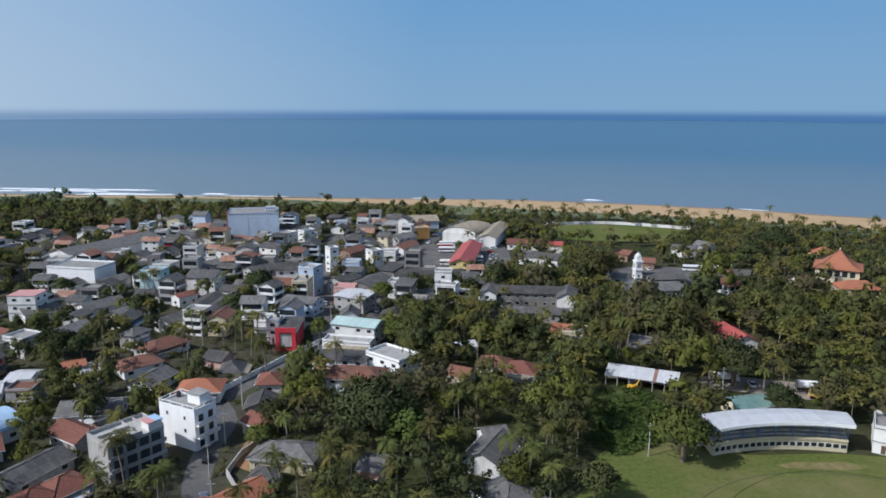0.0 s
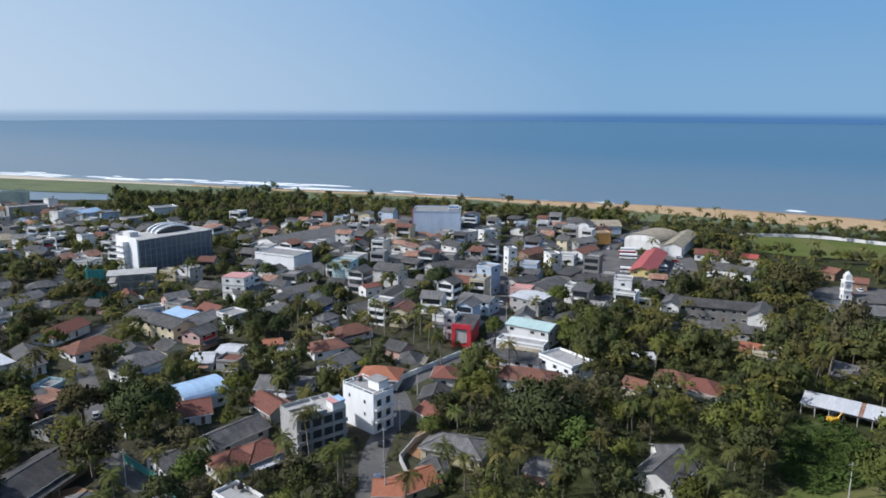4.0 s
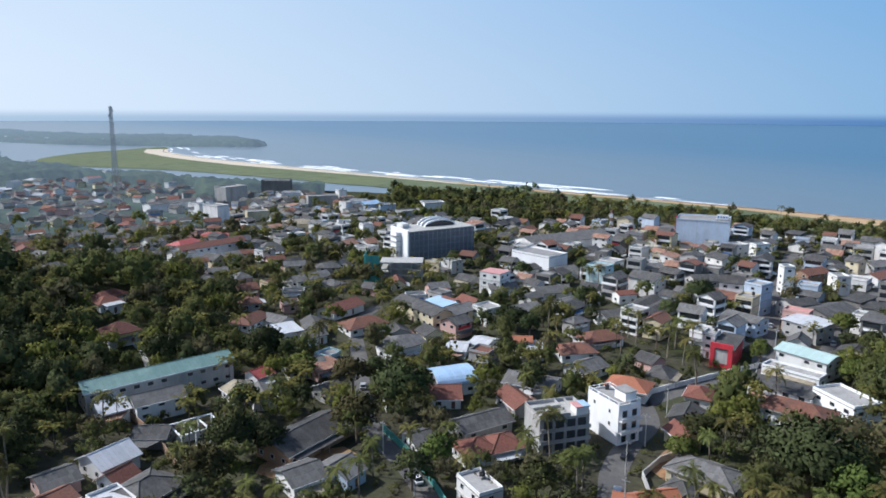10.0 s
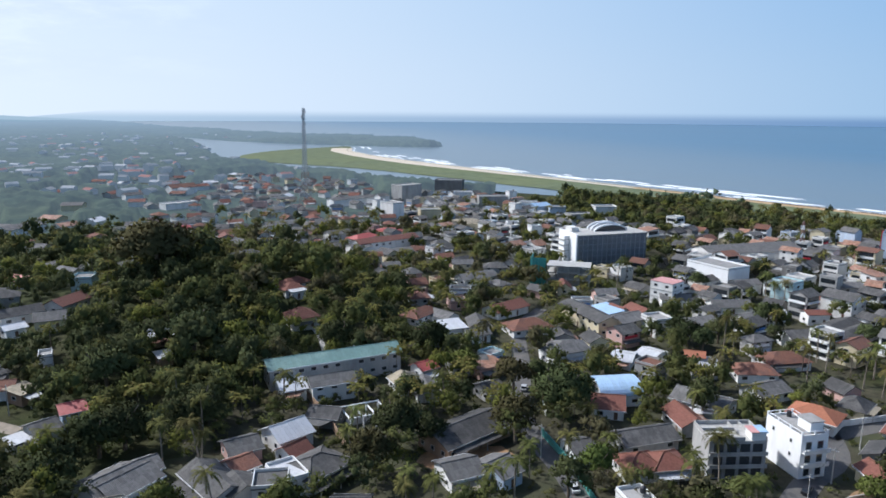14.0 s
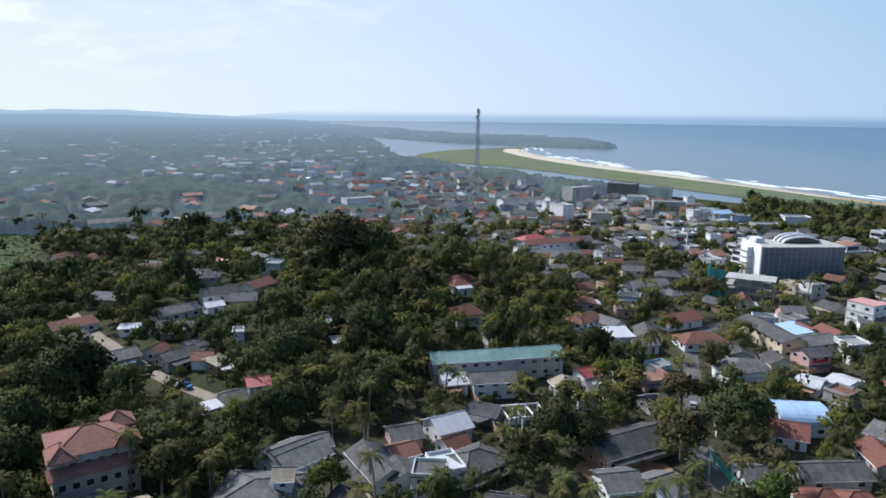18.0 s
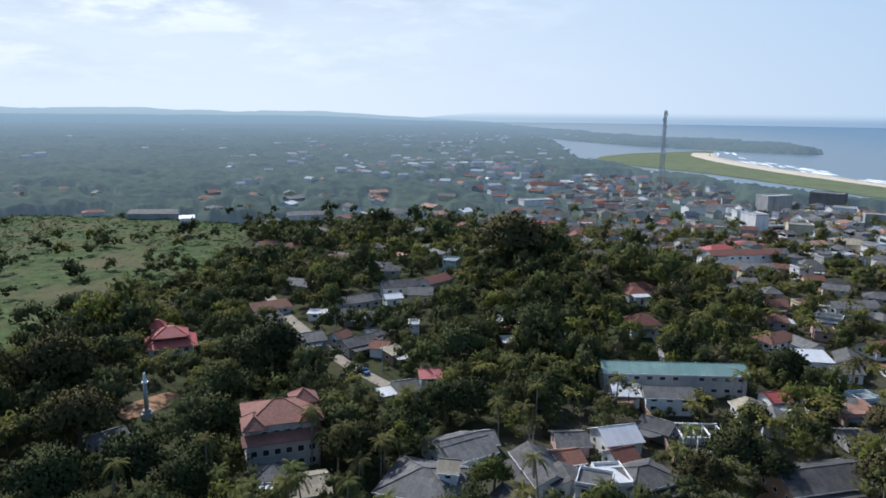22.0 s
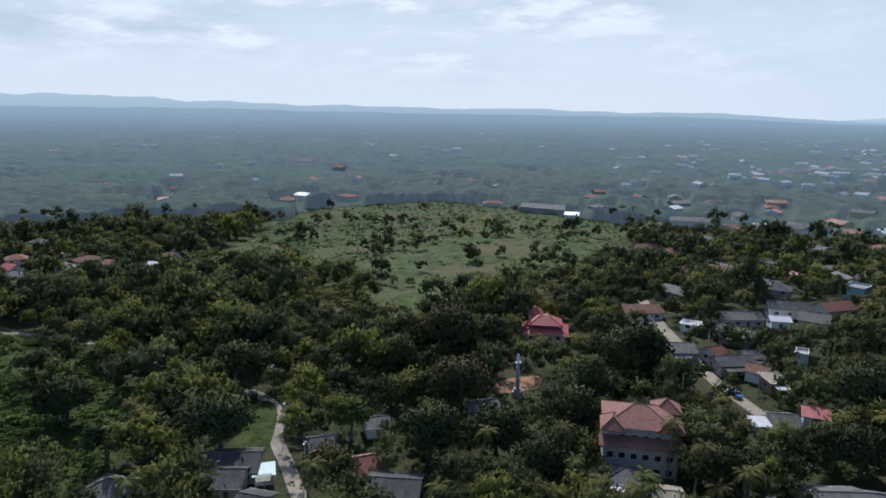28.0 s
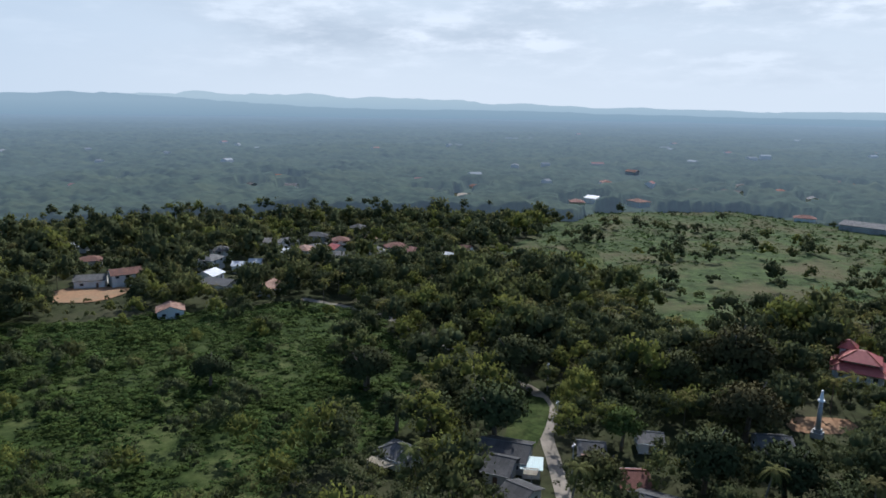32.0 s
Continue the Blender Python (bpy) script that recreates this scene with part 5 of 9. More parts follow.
house(-225.0, 18.5, 132, 5.5, 6.0, 3.17, "gable", "tile_old", "white", rise=1.5)
house(-218.1, 23.6, 114, 11.0, 8.0, 3.17, "gable", "asb_dark", "grey", rise=1.5)
house(-223.6, 29.4, 108, 5.8, 7.0, 3.17, "gable", "asb", "grey", rise=1.4)
house(-213.2, 30.7, 62, 5.5, 7.0, 2.99, "gable", "tile_old", "white", rise=1.4)
house(-223.0, 43.1, 77, 3.6, 6.0, 4.4, "flat", "slab", "white")
house(-206.9, 33.8, 116, 5.5, 6.0, 3.17, "shed", "tan", "brown", rise=0.8)
house(-358.0, 30.2, 50, 14.9, 10.0, 3.17, "gable", "asb", "grey", rise=1.6)
house(-350.0, 43.5, 57, 12.2, 10.0, 3.17, "gable", "asb", "white", rise=1.6)
house(-327.1, 58.3, 22, 10.9, 8.0, 3.17, "gable", "red", "white", rise=1.6)
house(-384.9, 55.8, 89, 11.1, 9.0, 3.17, "gable", "asb", "white", rise=1.6)
house(-363.0, 73.2, 139, 18.3, 9.0, 3.17, "gable", "asb", "white", rise=1.6)
house(-324.6, 75.3, 18, 11.2, 9.0, 3.52, "gable", "asb", "white", rise=1.6)
house(-286.1, 71.3, 59, 7.5, 9.0, 4.4, "flat", "slab", "cyan")
house(-121.5, -85.6, 113, 10.9, 10.0, 3.17, "gable", "asb_dark", "grey", rise=1.7)
house(-115.6, -82.2, 108, 5.5, 9.0, 3.17, "gable", "asb_dark", "grey", rise=1.6)
house(-120.7, -77.7, 122, 3.8, 4.0, 2.46, "shed", "mint", "white", rise=0.5)
house(-105.2, -103.7, 93, 8.5, 7.0, 2.82, "hip", "asb", "white", rise=1.6)
house(-128.6, -58.2, 129, 6.3, 8.0, 3.17, "gable", "tile", "white", rise=1.8)
house(-122.2, -48.2, 102, 10.3, 11.0, 3.34, "gable", "asb_dark", "grey", rise=2)
house(-109.0, -72.9, 92, 5.5, 8.0, 2.99, "gable", "asb_dark", "white", rise=1.4)
house(-143.3, -3.3, 87, 7.7, 7.0, 2.99, "hip", "asb", "white", rise=1.8)
house(-136.7, 3.9, 95, 8.0, 9.0, 3.17, "gable", "tan", "cream", rise=1.5)
house(-165.0, -40.4, 126, 7.0, 8.0, 3.17, "gable", "asb", "grey", rise=1.5)
house(-148.5, -63.3, 125, 5.5, 6.0, 2.82, "gable", "asb", "white", rise=1.2)
house(-145.6, 37.7, 106, 11.4, 11.0, 3.52, "gable", "asb", "white", rise=2)
house(-135.2, -71.2, 123, 5.5, 7.0, 2.82, "gable", "asb_dark", "grey", rise=1.4)
house(-545.0, -86.7, 82, 36.3, 20.0, 4.4, "gable", "asb", "grey", rise=2)
house(-514.7, -62.6, 96, 9.7, 10.0, 4.4, "gable", "white", "white", rise=1.5)
house(-517.6, 19.8, 96, 27.6, 12.0, 4.4, "gable", "asb", "white", rise=2, yard=0.2)
house(-515.8, 65.1, 100, 10.9, 10.0, 3.52, "gable", "white", "white", rise=1.5)
house(-510.9, 92.4, 121, 27.8, 12.0, 5.28, "gable", "asb", "white", rise=2, yard=0.2)
house(-245.8, -290.0, 91, 6.6, 8.0, 3.52, "gable", "red", "white", rise=1.8)
house(-275.3, -233.4, 99, 5.9, 8.0, 3.52, "gable", "white", "white", rise=1.2)
house(-294.9, -238.6, 111, 5.6, 8.0, 3.52, "gable", "tile_old", "white", rise=1.5)
house(-150.7, -394.3, 142, 12.6, 9.0, 3.52, "gable", "white", "white", rise=1.2)
house(-186.3, -292.7, 135, 4.8, 8.0, 3.52, "gable", "white", "white", rise=1.2)
house(-195.7, -292.0, 135, 5.5, 8.0, 3.52, "gable", "white", "white", rise=1.2)
house(-222.3, -301.8, 135, 4.4, 8.0, 3.52, "gable", "white", "white", rise=1.2)
house(-125.5, -314.1, 149, 12.3, 10.0, 3.52, "gable", "asb", "white", rise=1.5)
house(-161.2, -267.7, 109, 13.6, 10.0, 3.52, "gable", "asb", "white", rise=1.5)
house(-227.9, -322.0, 119, 11.7, 10.0, 5.28, "gable", "asb", "white", rise=1.5)

# ---- open ground and roads ----
def ground_patch(name, points, z, mat, label, wobble=1.2, keep=True):
    pts = smooth_line(points, 3.0, wobble, closed=True)
    g = Geo()
    import mathutils
    tris = mathutils.geometry.tessellate_polygon([[Vector((p.x, p.y, 0)) for p in pts]])
    g.v = [(p.x, p.y, land(p.x, p.y) + z) for p in pts]
    for a, b, c in tris:
        up = (pts[b] - pts[a]).cross(pts[c] - pts[a]) > 0
        g.f.append((a, b, c) if up else (a, c, b))
        g.m.append(0)
    if keep:
        KEEP_OUT.append(pts)
    return tagged(new(name, g.mesh(name, mat)), label, name.split("_")[-1], kind="structure")


ROADS = []


def road(name, points, width, mat, label, z=0.06):
    ROADS.append((smooth_line(points, 5.0), width / 2))
    return strip(name, points, width, z, mat, label, cat="road")


def off_road(x, y, room):
    for pts, half in ROADS:
        lim = (half + room) ** 2
        for p in pts:
            if (p.x - x) ** 2 + (p.y - y) ** 2 < lim:
                return False
    return True


ground_patch("cricket_lawn", [(26, 118), (33, 136), (40, 150), (50, 157), (62, 156), (74, 150.5), (100, 150), (118, 144), (135, 120), (120, 80), (80, 62), (45, 85)], 0.1, M_LAWN,
             "mown sports ground with worn tan patches")
ground_patch("worn_patch", [(80.4, 145.2), (82.5, 143.6), (88, 143.2), (97, 142.8), (101, 144.4), (96, 146.6), (90, 146.2), (86, 146.6)], 0.125, M_WORN, "worn tan grass before the grandstand", 0.9)
strip("boundary_line", [(58, 124), (64.7, 132.4), (72.1, 137.9), (80.3, 141.8), (87.2, 142.7), (94.3, 141.6), (101.3, 139.0), (108, 135)], 0.22, 0.13, M_GRASS, "thin dark green boundary line round the pitch", cat="boundary")
ground_patch("overgrown_bank", [(49, 189), (63, 188), (65, 172), (56, 158), (47, 150), (42, 155), (43, 172)], 0.12, M_GRASS, "bright green creeper-covered bank")
ground_patch("lorry_yard", [(80, 191), (84, 199), (98, 197.5), (119, 190), (112, 181), (89, 187)], 0.12, M_TRACK, "dusty pale lorry yard")
ground_patch("school_field", [(86, 450), (90, 476), (128, 478), (172, 456), (150, 418), (107, 418), (84, 430)], 0.12, M_LAWN, "green walled playing field near the beach")
ground_patch("bus_yard", [(-9, 344), (16, 346), (18, 400), (4, 410), (-5, 392)], 0.12, M_ASPHALT, "worn grey bus yard beside the market")
ground_patch("market_yard", [(24, 350), (44, 350), (45, 416), (32, 416)], 0.12, M_ASPHALT, "grey paved market yard")
ground_patch("tower_square", [(86, 318), (92, 340), (112, 350), (128, 347), (162, 341), (158, 329), (136, 326), (124, 313), (106, 306), (95, 308)], 0.12, M_ASPHALT, "open grey tarmac square round the clock tower", 1.0)
ground_patch("earth_lot", [(-43, 147), (-43, 160), (-37, 161), (-33, 153), (-36, 145)], 0.12, M_EARTH, "bare orange earth beside a house")
ground_patch("dirt_yard", [(-118, 99), (-108, 116), (-103, 115), (-111, 96)], 0.12, M_EARTH, "brown earth yard before an old house", 0.5)
ground_patch("green_strip", [(-128, -90), (-131, -84), (-152, -93), (-155, -100), (-145, -100)], 0.12, M_GRASS, "bright green grass strip beside the track", 0.5)
ground_patch("temple_earth", [(-180, -40), (-190, -28), (-197, -31), (-188, -42)], 0.12, M_EARTH, "orange swept earth in the temple yard", 0.6)
ground_patch("cleared_earth", [(-102, -302), (-114, -316), (-134, -300), (-126, -288), (-112, -288)], 0.12, M_EARTH, "freshly cleared brown earth")
ground_patch("bush_meadow", BUSHES, 0.12, M_GRASS,
             "overgrown meadow of low green bushes", 3.0, keep=False)
ground_patch("marsh", MARSH, 0.12, M_MARSH, "flat marsh of tall grass and scattered bushes", 8.0, keep=False)
ground_patch("grass_strip", [(-380, -210), (-368, -223), (-335, -194), (-299, -160), (-306, -156), (-345, -184)], 0.2, M_GRASS, "bright green grass strip across the marsh", 2.0, keep=False)
road("road_sea", [(-20, 330), (-11, 362), (-2, 400), (14, 464), (34, 510)], 8, M_ASPHALT, "busy grey road running towards the beach")
road("road_shops", [(-26, 205), (-34, 226), (-39, 256), (-44, 296), (-48, 337), (-52, 376), (-58, 440)], 7, M_ASPHALT, "narrow shop-lined street")
road("road_cross", [(-62, 170), (-54, 192), (-40, 222), (-22, 240), (-20, 330)], 5.5, M_ASPHALT, "grey lane between walls")
road("road_houses", [(-43, 110), (-46, 129), (-50, 141), (-52, 156), (-52, 171), (-60, 186)], 6, M_ASPHALT, "shaded asphalt lane between tall houses")
road("lane", [(-60, 96), (-78, 109), (-90, 117), (-104, 124), (-115, 132), (-126, 143), (-141, 160), (-156, 175), (-170, 190), (-180, 215)], 5, M_ASPHALT, "grey lane between walled gardens")
road("track", [(-105, -56), (-117, -67), (-123, -72), (-130, -78), (-138, -85), (-147, -89), (-155, -97), (-159, -105), (-160, -114), (-163, -126), (-169, -138), (-174, -157),
               (-180, -176), (-182, -197), (-176, -230)], 3.4, M_TRACK, "pale concrete track winding through the bushes")
road("road_village", [(-190, 29), (-197, 25), (-208, 19), (-221, 14), (-242, 7), (-262, 1), (-290, -5)], 4, M_TRACK, "pale village road between small houses")
road("hill_path", [(-208, 122.5), (-198.5, 120.6), (-184.2, 114.2)], 1.6, M_CONCRETE, "pale stepped path down the wooded hill")
road("hill_path_upper", [(-208, 134), (-195.4, 131.6), (-180, 123.5)], 1.6, M_CONCRETE, "pale stepped path beside the school")
road("road_far", [(-440, -365), (-469, -387), (-521, -426), (-593, -481)], 9, M_TRACK, "pale straight road far off")
def shore_grass():
    """Open rough grass between the palms and the sand."""
    line = smooth_line(SHORE[1:-1] + [(-333, 648)], 12)
    pts = [p + Vector((0, -14)) for p in line] + [p + Vector((-20 if p.x > 200 else 0, -92)) for p in reversed(line)]
    sheet("shore_grass", pts, 0.1, M_SPIT, "open rough grass behind the beach")


shore_grass()


# ---- buildings of special shape ----
def grandstand():
    """A curved stand: windowed lower wall, stepped seats, blue posts and a pale sheet roof."""
    cx, cy, r0 = 85.0, 101.5, 51.5
    top = thing("grandstand", pose(cx, cy, 0), "curved cricket grandstand with a pale metal roof and cream walls", "grandstand")
    take(84, 155, 0, 40, 12, 1, 0.5)
    a0, a1, n = radians(73.5), radians(110), 16

    def arc(name, prof, mat, s0=0.0, s1=1.0, label=""):
        g = Geo()
        m = len(prof)
        for i in range(n + 1):
            a = a0 + (a1 - a0) * (s0 + (s1 - s0) * i / n)
            for r, z in prof:
                g.v.append((r * math.cos(a), r * math.sin(a), z))
        for i in range(n):
            for j in range(m):
                k = (j + 1) % m
                g.f.append((i * m + j, (i + 1) * m + j, (i + 1) * m + k, i * m + k))
                g.m.append(0)
        g.f += [tuple(range(m - 1, -1, -1)), tuple(range(n * m, n * m + m))]
        g.m += [0, 0]
        return part(name, g.mesh(name, mat), top, label=label)
    wall = arc("front_wall", [(r0, 0), (r0, 2.7), (r0 + 0.3, 2.7), (r0 + 0.3, 0)], WALL["cream"], label="cream lower wall")
    arc("ledge", [(r0 - 0.3, 2.7), (r0 - 0.3, 3.4), (r0 - 0.1, 3.4), (r0 - 0.1, 2.7)], WALL["cream"])
    for k in range(4):
        arc("seat_step", [(r0 + 0.3 + k * 1.1, 2.6 + 0.5 * k), (r0 + 0.3 + k * 1.1, 3.1 + 0.5 * k), (r0 + 1.4 + k * 1.1, 3.1 + 0.5 * k), (r0 + 1.4 + k * 1.1, 2.6 + 0.5 * k)],
            M_CONCRETE)
    arc("back_wall", [(r0 + 5.0, 0), (r0 + 5.0, 6.9), (r0 + 5.3, 6.9), (r0 + 5.3, 0)], WALL["blue"])
    arc("roof", [(r0 - 2.2, 7.6), (r0 - 2.2, 7.95), (r0 + 2, 8.25), (r0 + 6.2, 7.7), (r0 + 6.2, 7.45), (r0 + 2, 8.0)], ROOF["white"], -0.02, 1.02, "pale ribbed metal roof")
    arc("fascia", [(r0 - 2.3, 7.25), (r0 - 2.3, 8.0), (r0 - 2.21, 8.0), (r0 - 2.21, 7.25)], M_WHITE, -0.02, 1.02)
    frame_me, pane_me = window_meshes(1.4, 1.2, True)
    for i in range(20):
        a = a0 + (a1 - a0) * (i + 0.5) / 20
        m = Matrix.Translation((r0 * math.cos(a), r0 * math.sin(a), 0.9)) @ pose(0, 0, 0, 0, 0, math.degrees(a) - 90)
        w = part("window", frame_me, wall, m)
        part("pane", pane_me, w)
    for i in range(9):
        a = a0 + (a1 - a0) * (i + 0.02 if i == 0 else i - 0.02 if i == 8 else i) / 8
        c, s = math.cos(a), math.sin(a)
        post = Geo().tube(((r0 + 0.5) * c, (r0 + 0.5) * s, 2.7), ((r0 + 0.5) * c, (r0 + 0.5) * s, 7.8), 0.14, 0.14, 8)
        post.tube(((r0 + 0.5) * c, (r0 + 0.5) * s, 6.4), ((r0 - 1.8) * c, (r0 - 1.8) * s, 7.55), 0.09, 0.09, 6)
        part("post", post.mesh("post", M_BLUESTEEL), top, label="blue steel post")
        part("rear_post", Geo().tube(((r0 + 4.9) * c, (r0 + 4.9) * s, 4.4), ((r0 + 4.9) * c, (r0 + 4.9) * s, 7.6), 0.12, 0.12, 6).mesh("rear_post", M_BLUESTEEL), top)
    for side in (a0, a1):
        e = Geo()
        c, s = math.cos(side), math.sin(side)
        e.slab([((r0 + 0.2) * c, (r0 + 0.2) * s, 3.0), ((r0 + 5.1) * c, (r0 + 5.1) * s, 5.0), ((r0 + 5.1) * c - 0.2 * s, (r0 + 5.1) * s + 0.2 * c, 5.0),
                ((r0 + 0.2) * c - 0.2 * s, (r0 + 0.2) * s + 0.2 * c, 3.0)], 3.0)
        part("end_wall", e.mesh("end_wall", WALL["cream"]), top)


grandstand()


def boundary_line():
    g = Geo()
    c, r = Vector((84, 106)), 36.0
    n = 60
    for i in range(n):
        a = 2 * math.pi * i / n
        for q in (r - 0.12, r + 0.12):
            g.v.append((c.x + q * 1.05 * math.cos(a), c.y + q * math.sin(a), 0.125))
    for i in range(n):
        j = (i + 1) % n
        g.f.append((2 * i, 2 * i + 1, 2 * j + 1, 2 * j))
        g.m.append(0)
    tagged(new("boundary_line", g.mesh("boundary_line", surface("dark_turf_line", (0.05, 0.06, 0.025), 0.95))), "dark worn boundary line on the sports ground", "boundary", kind="structure")


boundary_line()


M_DULLRED = surface("dull_red_steel", (0.30, 0.17, 0.14), 0.6, vary=0.2, grain=2.0)


def radio_mast(x, y, h):
    """A four-legged lattice mast with bracing, platforms and dish aerials."""
    top = thing("radio_mast", pose(x, y, 0, 0, 0, 25), "tall grey lattice telecom mast with a dull red foot", "mast")

    def half(z):
        return 3.4 * (1 - z / 42) + 0.75 if z < 34 else 1.4 - 0.75 * (z - 34) / (h - 34)
    z, k = 0.0, 0
    while z < h - 0.5:
        z1 = min(h, z + (5.5 if z < 34 else 3.2))
        g = Geo()
        a, b = half(z), half(z1)
        for sx, sy in ((1, 1), (-1, 1), (-1, -1), (1, -1)):
            g.tube((sx * a, sy * a, z), (sx * b, sy * b, z1), 0.22, 0.22, 4)
        c0 = [(a, a), (-a, a), (-a, -a), (a, -a)]
        c1 = [(b, b), (-b, b), (-b, -b), (b, -b)]
        for i in range(4):
            j = (i + 1) % 4
            g.tube((*c0[i], z), (*c1[j], z1), 0.11, 0.11, 3)
            g.tube((*c0[j], z), (*c1[i], z1), 0.11, 0.11, 3)
            g.tube((*c1[i], z1), (*c1[j], z1), 0.11, 0.11, 3)
        part("lattice_section", g.mesh("lattice_section", M_DULLRED if k % 2 == 0 and z < 30 else M_STEEL), top)
        z, k = z1, k + 1
    for dz, a, r in ((h - 3, 20, 1.1), (h - 7, 190, 1.2), (h - 1, 100, 0.9), (h - 9, 300, 1.0), (h - 13, 60, 0.9)):
        c, s = math.cos(radians(a)), math.sin(radians(a))
        part("dish_aerial", Geo().tube((0.7 * c, 0.7 * s, dz), (1.7 * c, 1.7 * s, dz), r * 0.5, r, 10).mesh("dish_aerial", M_STEEL), top, label="round grey drum aerial")
    part("tip_rod", Geo().tube((0, 0, h), (0, 0, h + 3), 0.08, 0.03, 5).mesh("tip_rod", M_STEEL), top)


radio_mast(-525, 310, 81)


def town_mast(x, y, h):
    """A slim three-legged lattice mast in red and white bands with panel aerials near its top."""
    top = thing("town_mast", pose(x, y, 0, 0, 0, 10), "slim red and white lattice mast with panel aerials", "mast")
    n = 8
    for k in range(n):
        z0, z1 = h * k / n, h * (k + 1) / n
        a, b = 1.9 - 1.4 * k / n, 1.9 - 1.4 * (k + 1) / n
        g = Geo()
        for i in range(3):
            t, u = radians(120 * i), radians(120 * (i + 1))
            g.tube((a * math.cos(t), a * math.sin(t), z0), (b * math.cos(t), b * math.sin(t), z1), 0.26, 0.24, 4)
            g.tube((a * math.cos(t), a * math.sin(t), z0), (b * math.cos(u), b * math.sin(u), z1), 0.15, 0.15, 3)
            g.tube((b * math.cos(t), b * math.sin(t), z1), (b * math.cos(u), b * math.sin(u), z1), 0.15, 0.15, 3)
        part("lattice_section", g.mesh("lattice_section", M_DULLRED if k % 2 else M_WHITE), top)
    for i in range(3):
        part("panel_aerial", Geo().box(0.9, -0.25, h - 4.6, 1.15, 0.25, h - 2.2).mesh("panel_aerial", M_WHITE), top, pose(0, 0, 0, 0, 0, 60 + 120 * i))
        part("bracket", Geo().box(0.2, -0.06, h - 3.5, 0.9, 0.06, h - 3.3).mesh("bracket", M_STEEL), top, pose(0, 0, 0, 0, 0, 60 + 120 * i))
    part("tip_rod", Geo().tube((0, 0, h), (0, 0, h + 2.5), 0.06, 0.03, 5).mesh("tip_rod", M_STEEL), top)


town_mast(-159, 418, 19)


def clock_tower(x, y):
    top = thing("clock_tower", pose(x, y, 0, 0, 0, 8) @ Matrix.Diagonal((1.05, 1.05, 1.15, 1)), "slim white clock tower with a small domed top", "clock tower")
    take(x, y, 0, 10, 4, 1, 4.0)
    part("shaft", Geo().box(-1.5, -1.5, 0, 1.5, 1.5, 9.8).mesh("shaft", WALL["white"]), top)
    for z in (3.2, 6.4, 9.8):
        part("cornice", Geo().box(-1.8, -1.8, z, 1.8, 1.8, z + 0.3).mesh("cornice", M_WHITE), top)
    part("belfry", Geo().box(-1.2, -1.2, 10.1, 1.2, 1.2, 12.0).mesh("belfry", WALL["white"]), top)
    d = Geo()
    for i in range(4):
        t0, t1 = math.pi / 2 * i / 4, math.pi / 2 * (i + 1) / 4
        d.tube((0, 0, 12 + 1.2 * math.sin(t0)), (0, 0, 12 + 1.2 * math.sin(t1)), 1.2 * math.cos(t0), max(0.05, 1.2 * math.cos(t1)), 10)
    part("dome", d.mesh("dome", M_WHITE, smooth=True), top)
    part("finial", Geo().tube((0, 0, 13.1), (0, 0, 14.0), 0.1, 0.03, 6).mesh("finial", M_WHITE), top)
    for turn in (0, 90, 180, 270):
        m = pose(0, 0, 8.2, 0, 0, turn)
        part("clock_face", Geo().tube((0, -1.5, 0), (0, -1.58, 0), 0.9, 0.9, 16).mesh("clock_face", M_STEEL), top, m)
        part("opening", Geo().box(-0.4, -1.54, -5.6, 0.4, -1.48, -3.6).mesh("opening", M_GLASS), top, m)


clock_tower(97, 311)


def monument(x, y):
    top = thing("monument", pose(x, y, land(x, y)), "slender grey column with a pale figure-like top", "monument")
    part("plinth", Geo().box(-1.3, -1.3, -0.5, 1.3, 1.3, 1.4).box(-0.9, -0.9, 1.4, 0.9, 0.9, 2.2).mesh("plinth", M_CONCRETE), top)
    part("column", Geo().tube((0, 0, 2.2), (0, 0, 9.4), 0.62, 0.45, 10).mesh("column", M_CONCRETE, smooth=True), top)
    part("cap", Geo().tube((0, 0, 9.4), (0, 0, 9.8), 0.8, 0.8, 10).tube((0, 0, 9.8), (0, 0, 12.2), 0.5, 0.22, 8).mesh("cap", M_WHITE), top)
    take(x, y, 0, 4, 4)


monument(-181.3, -34.7)


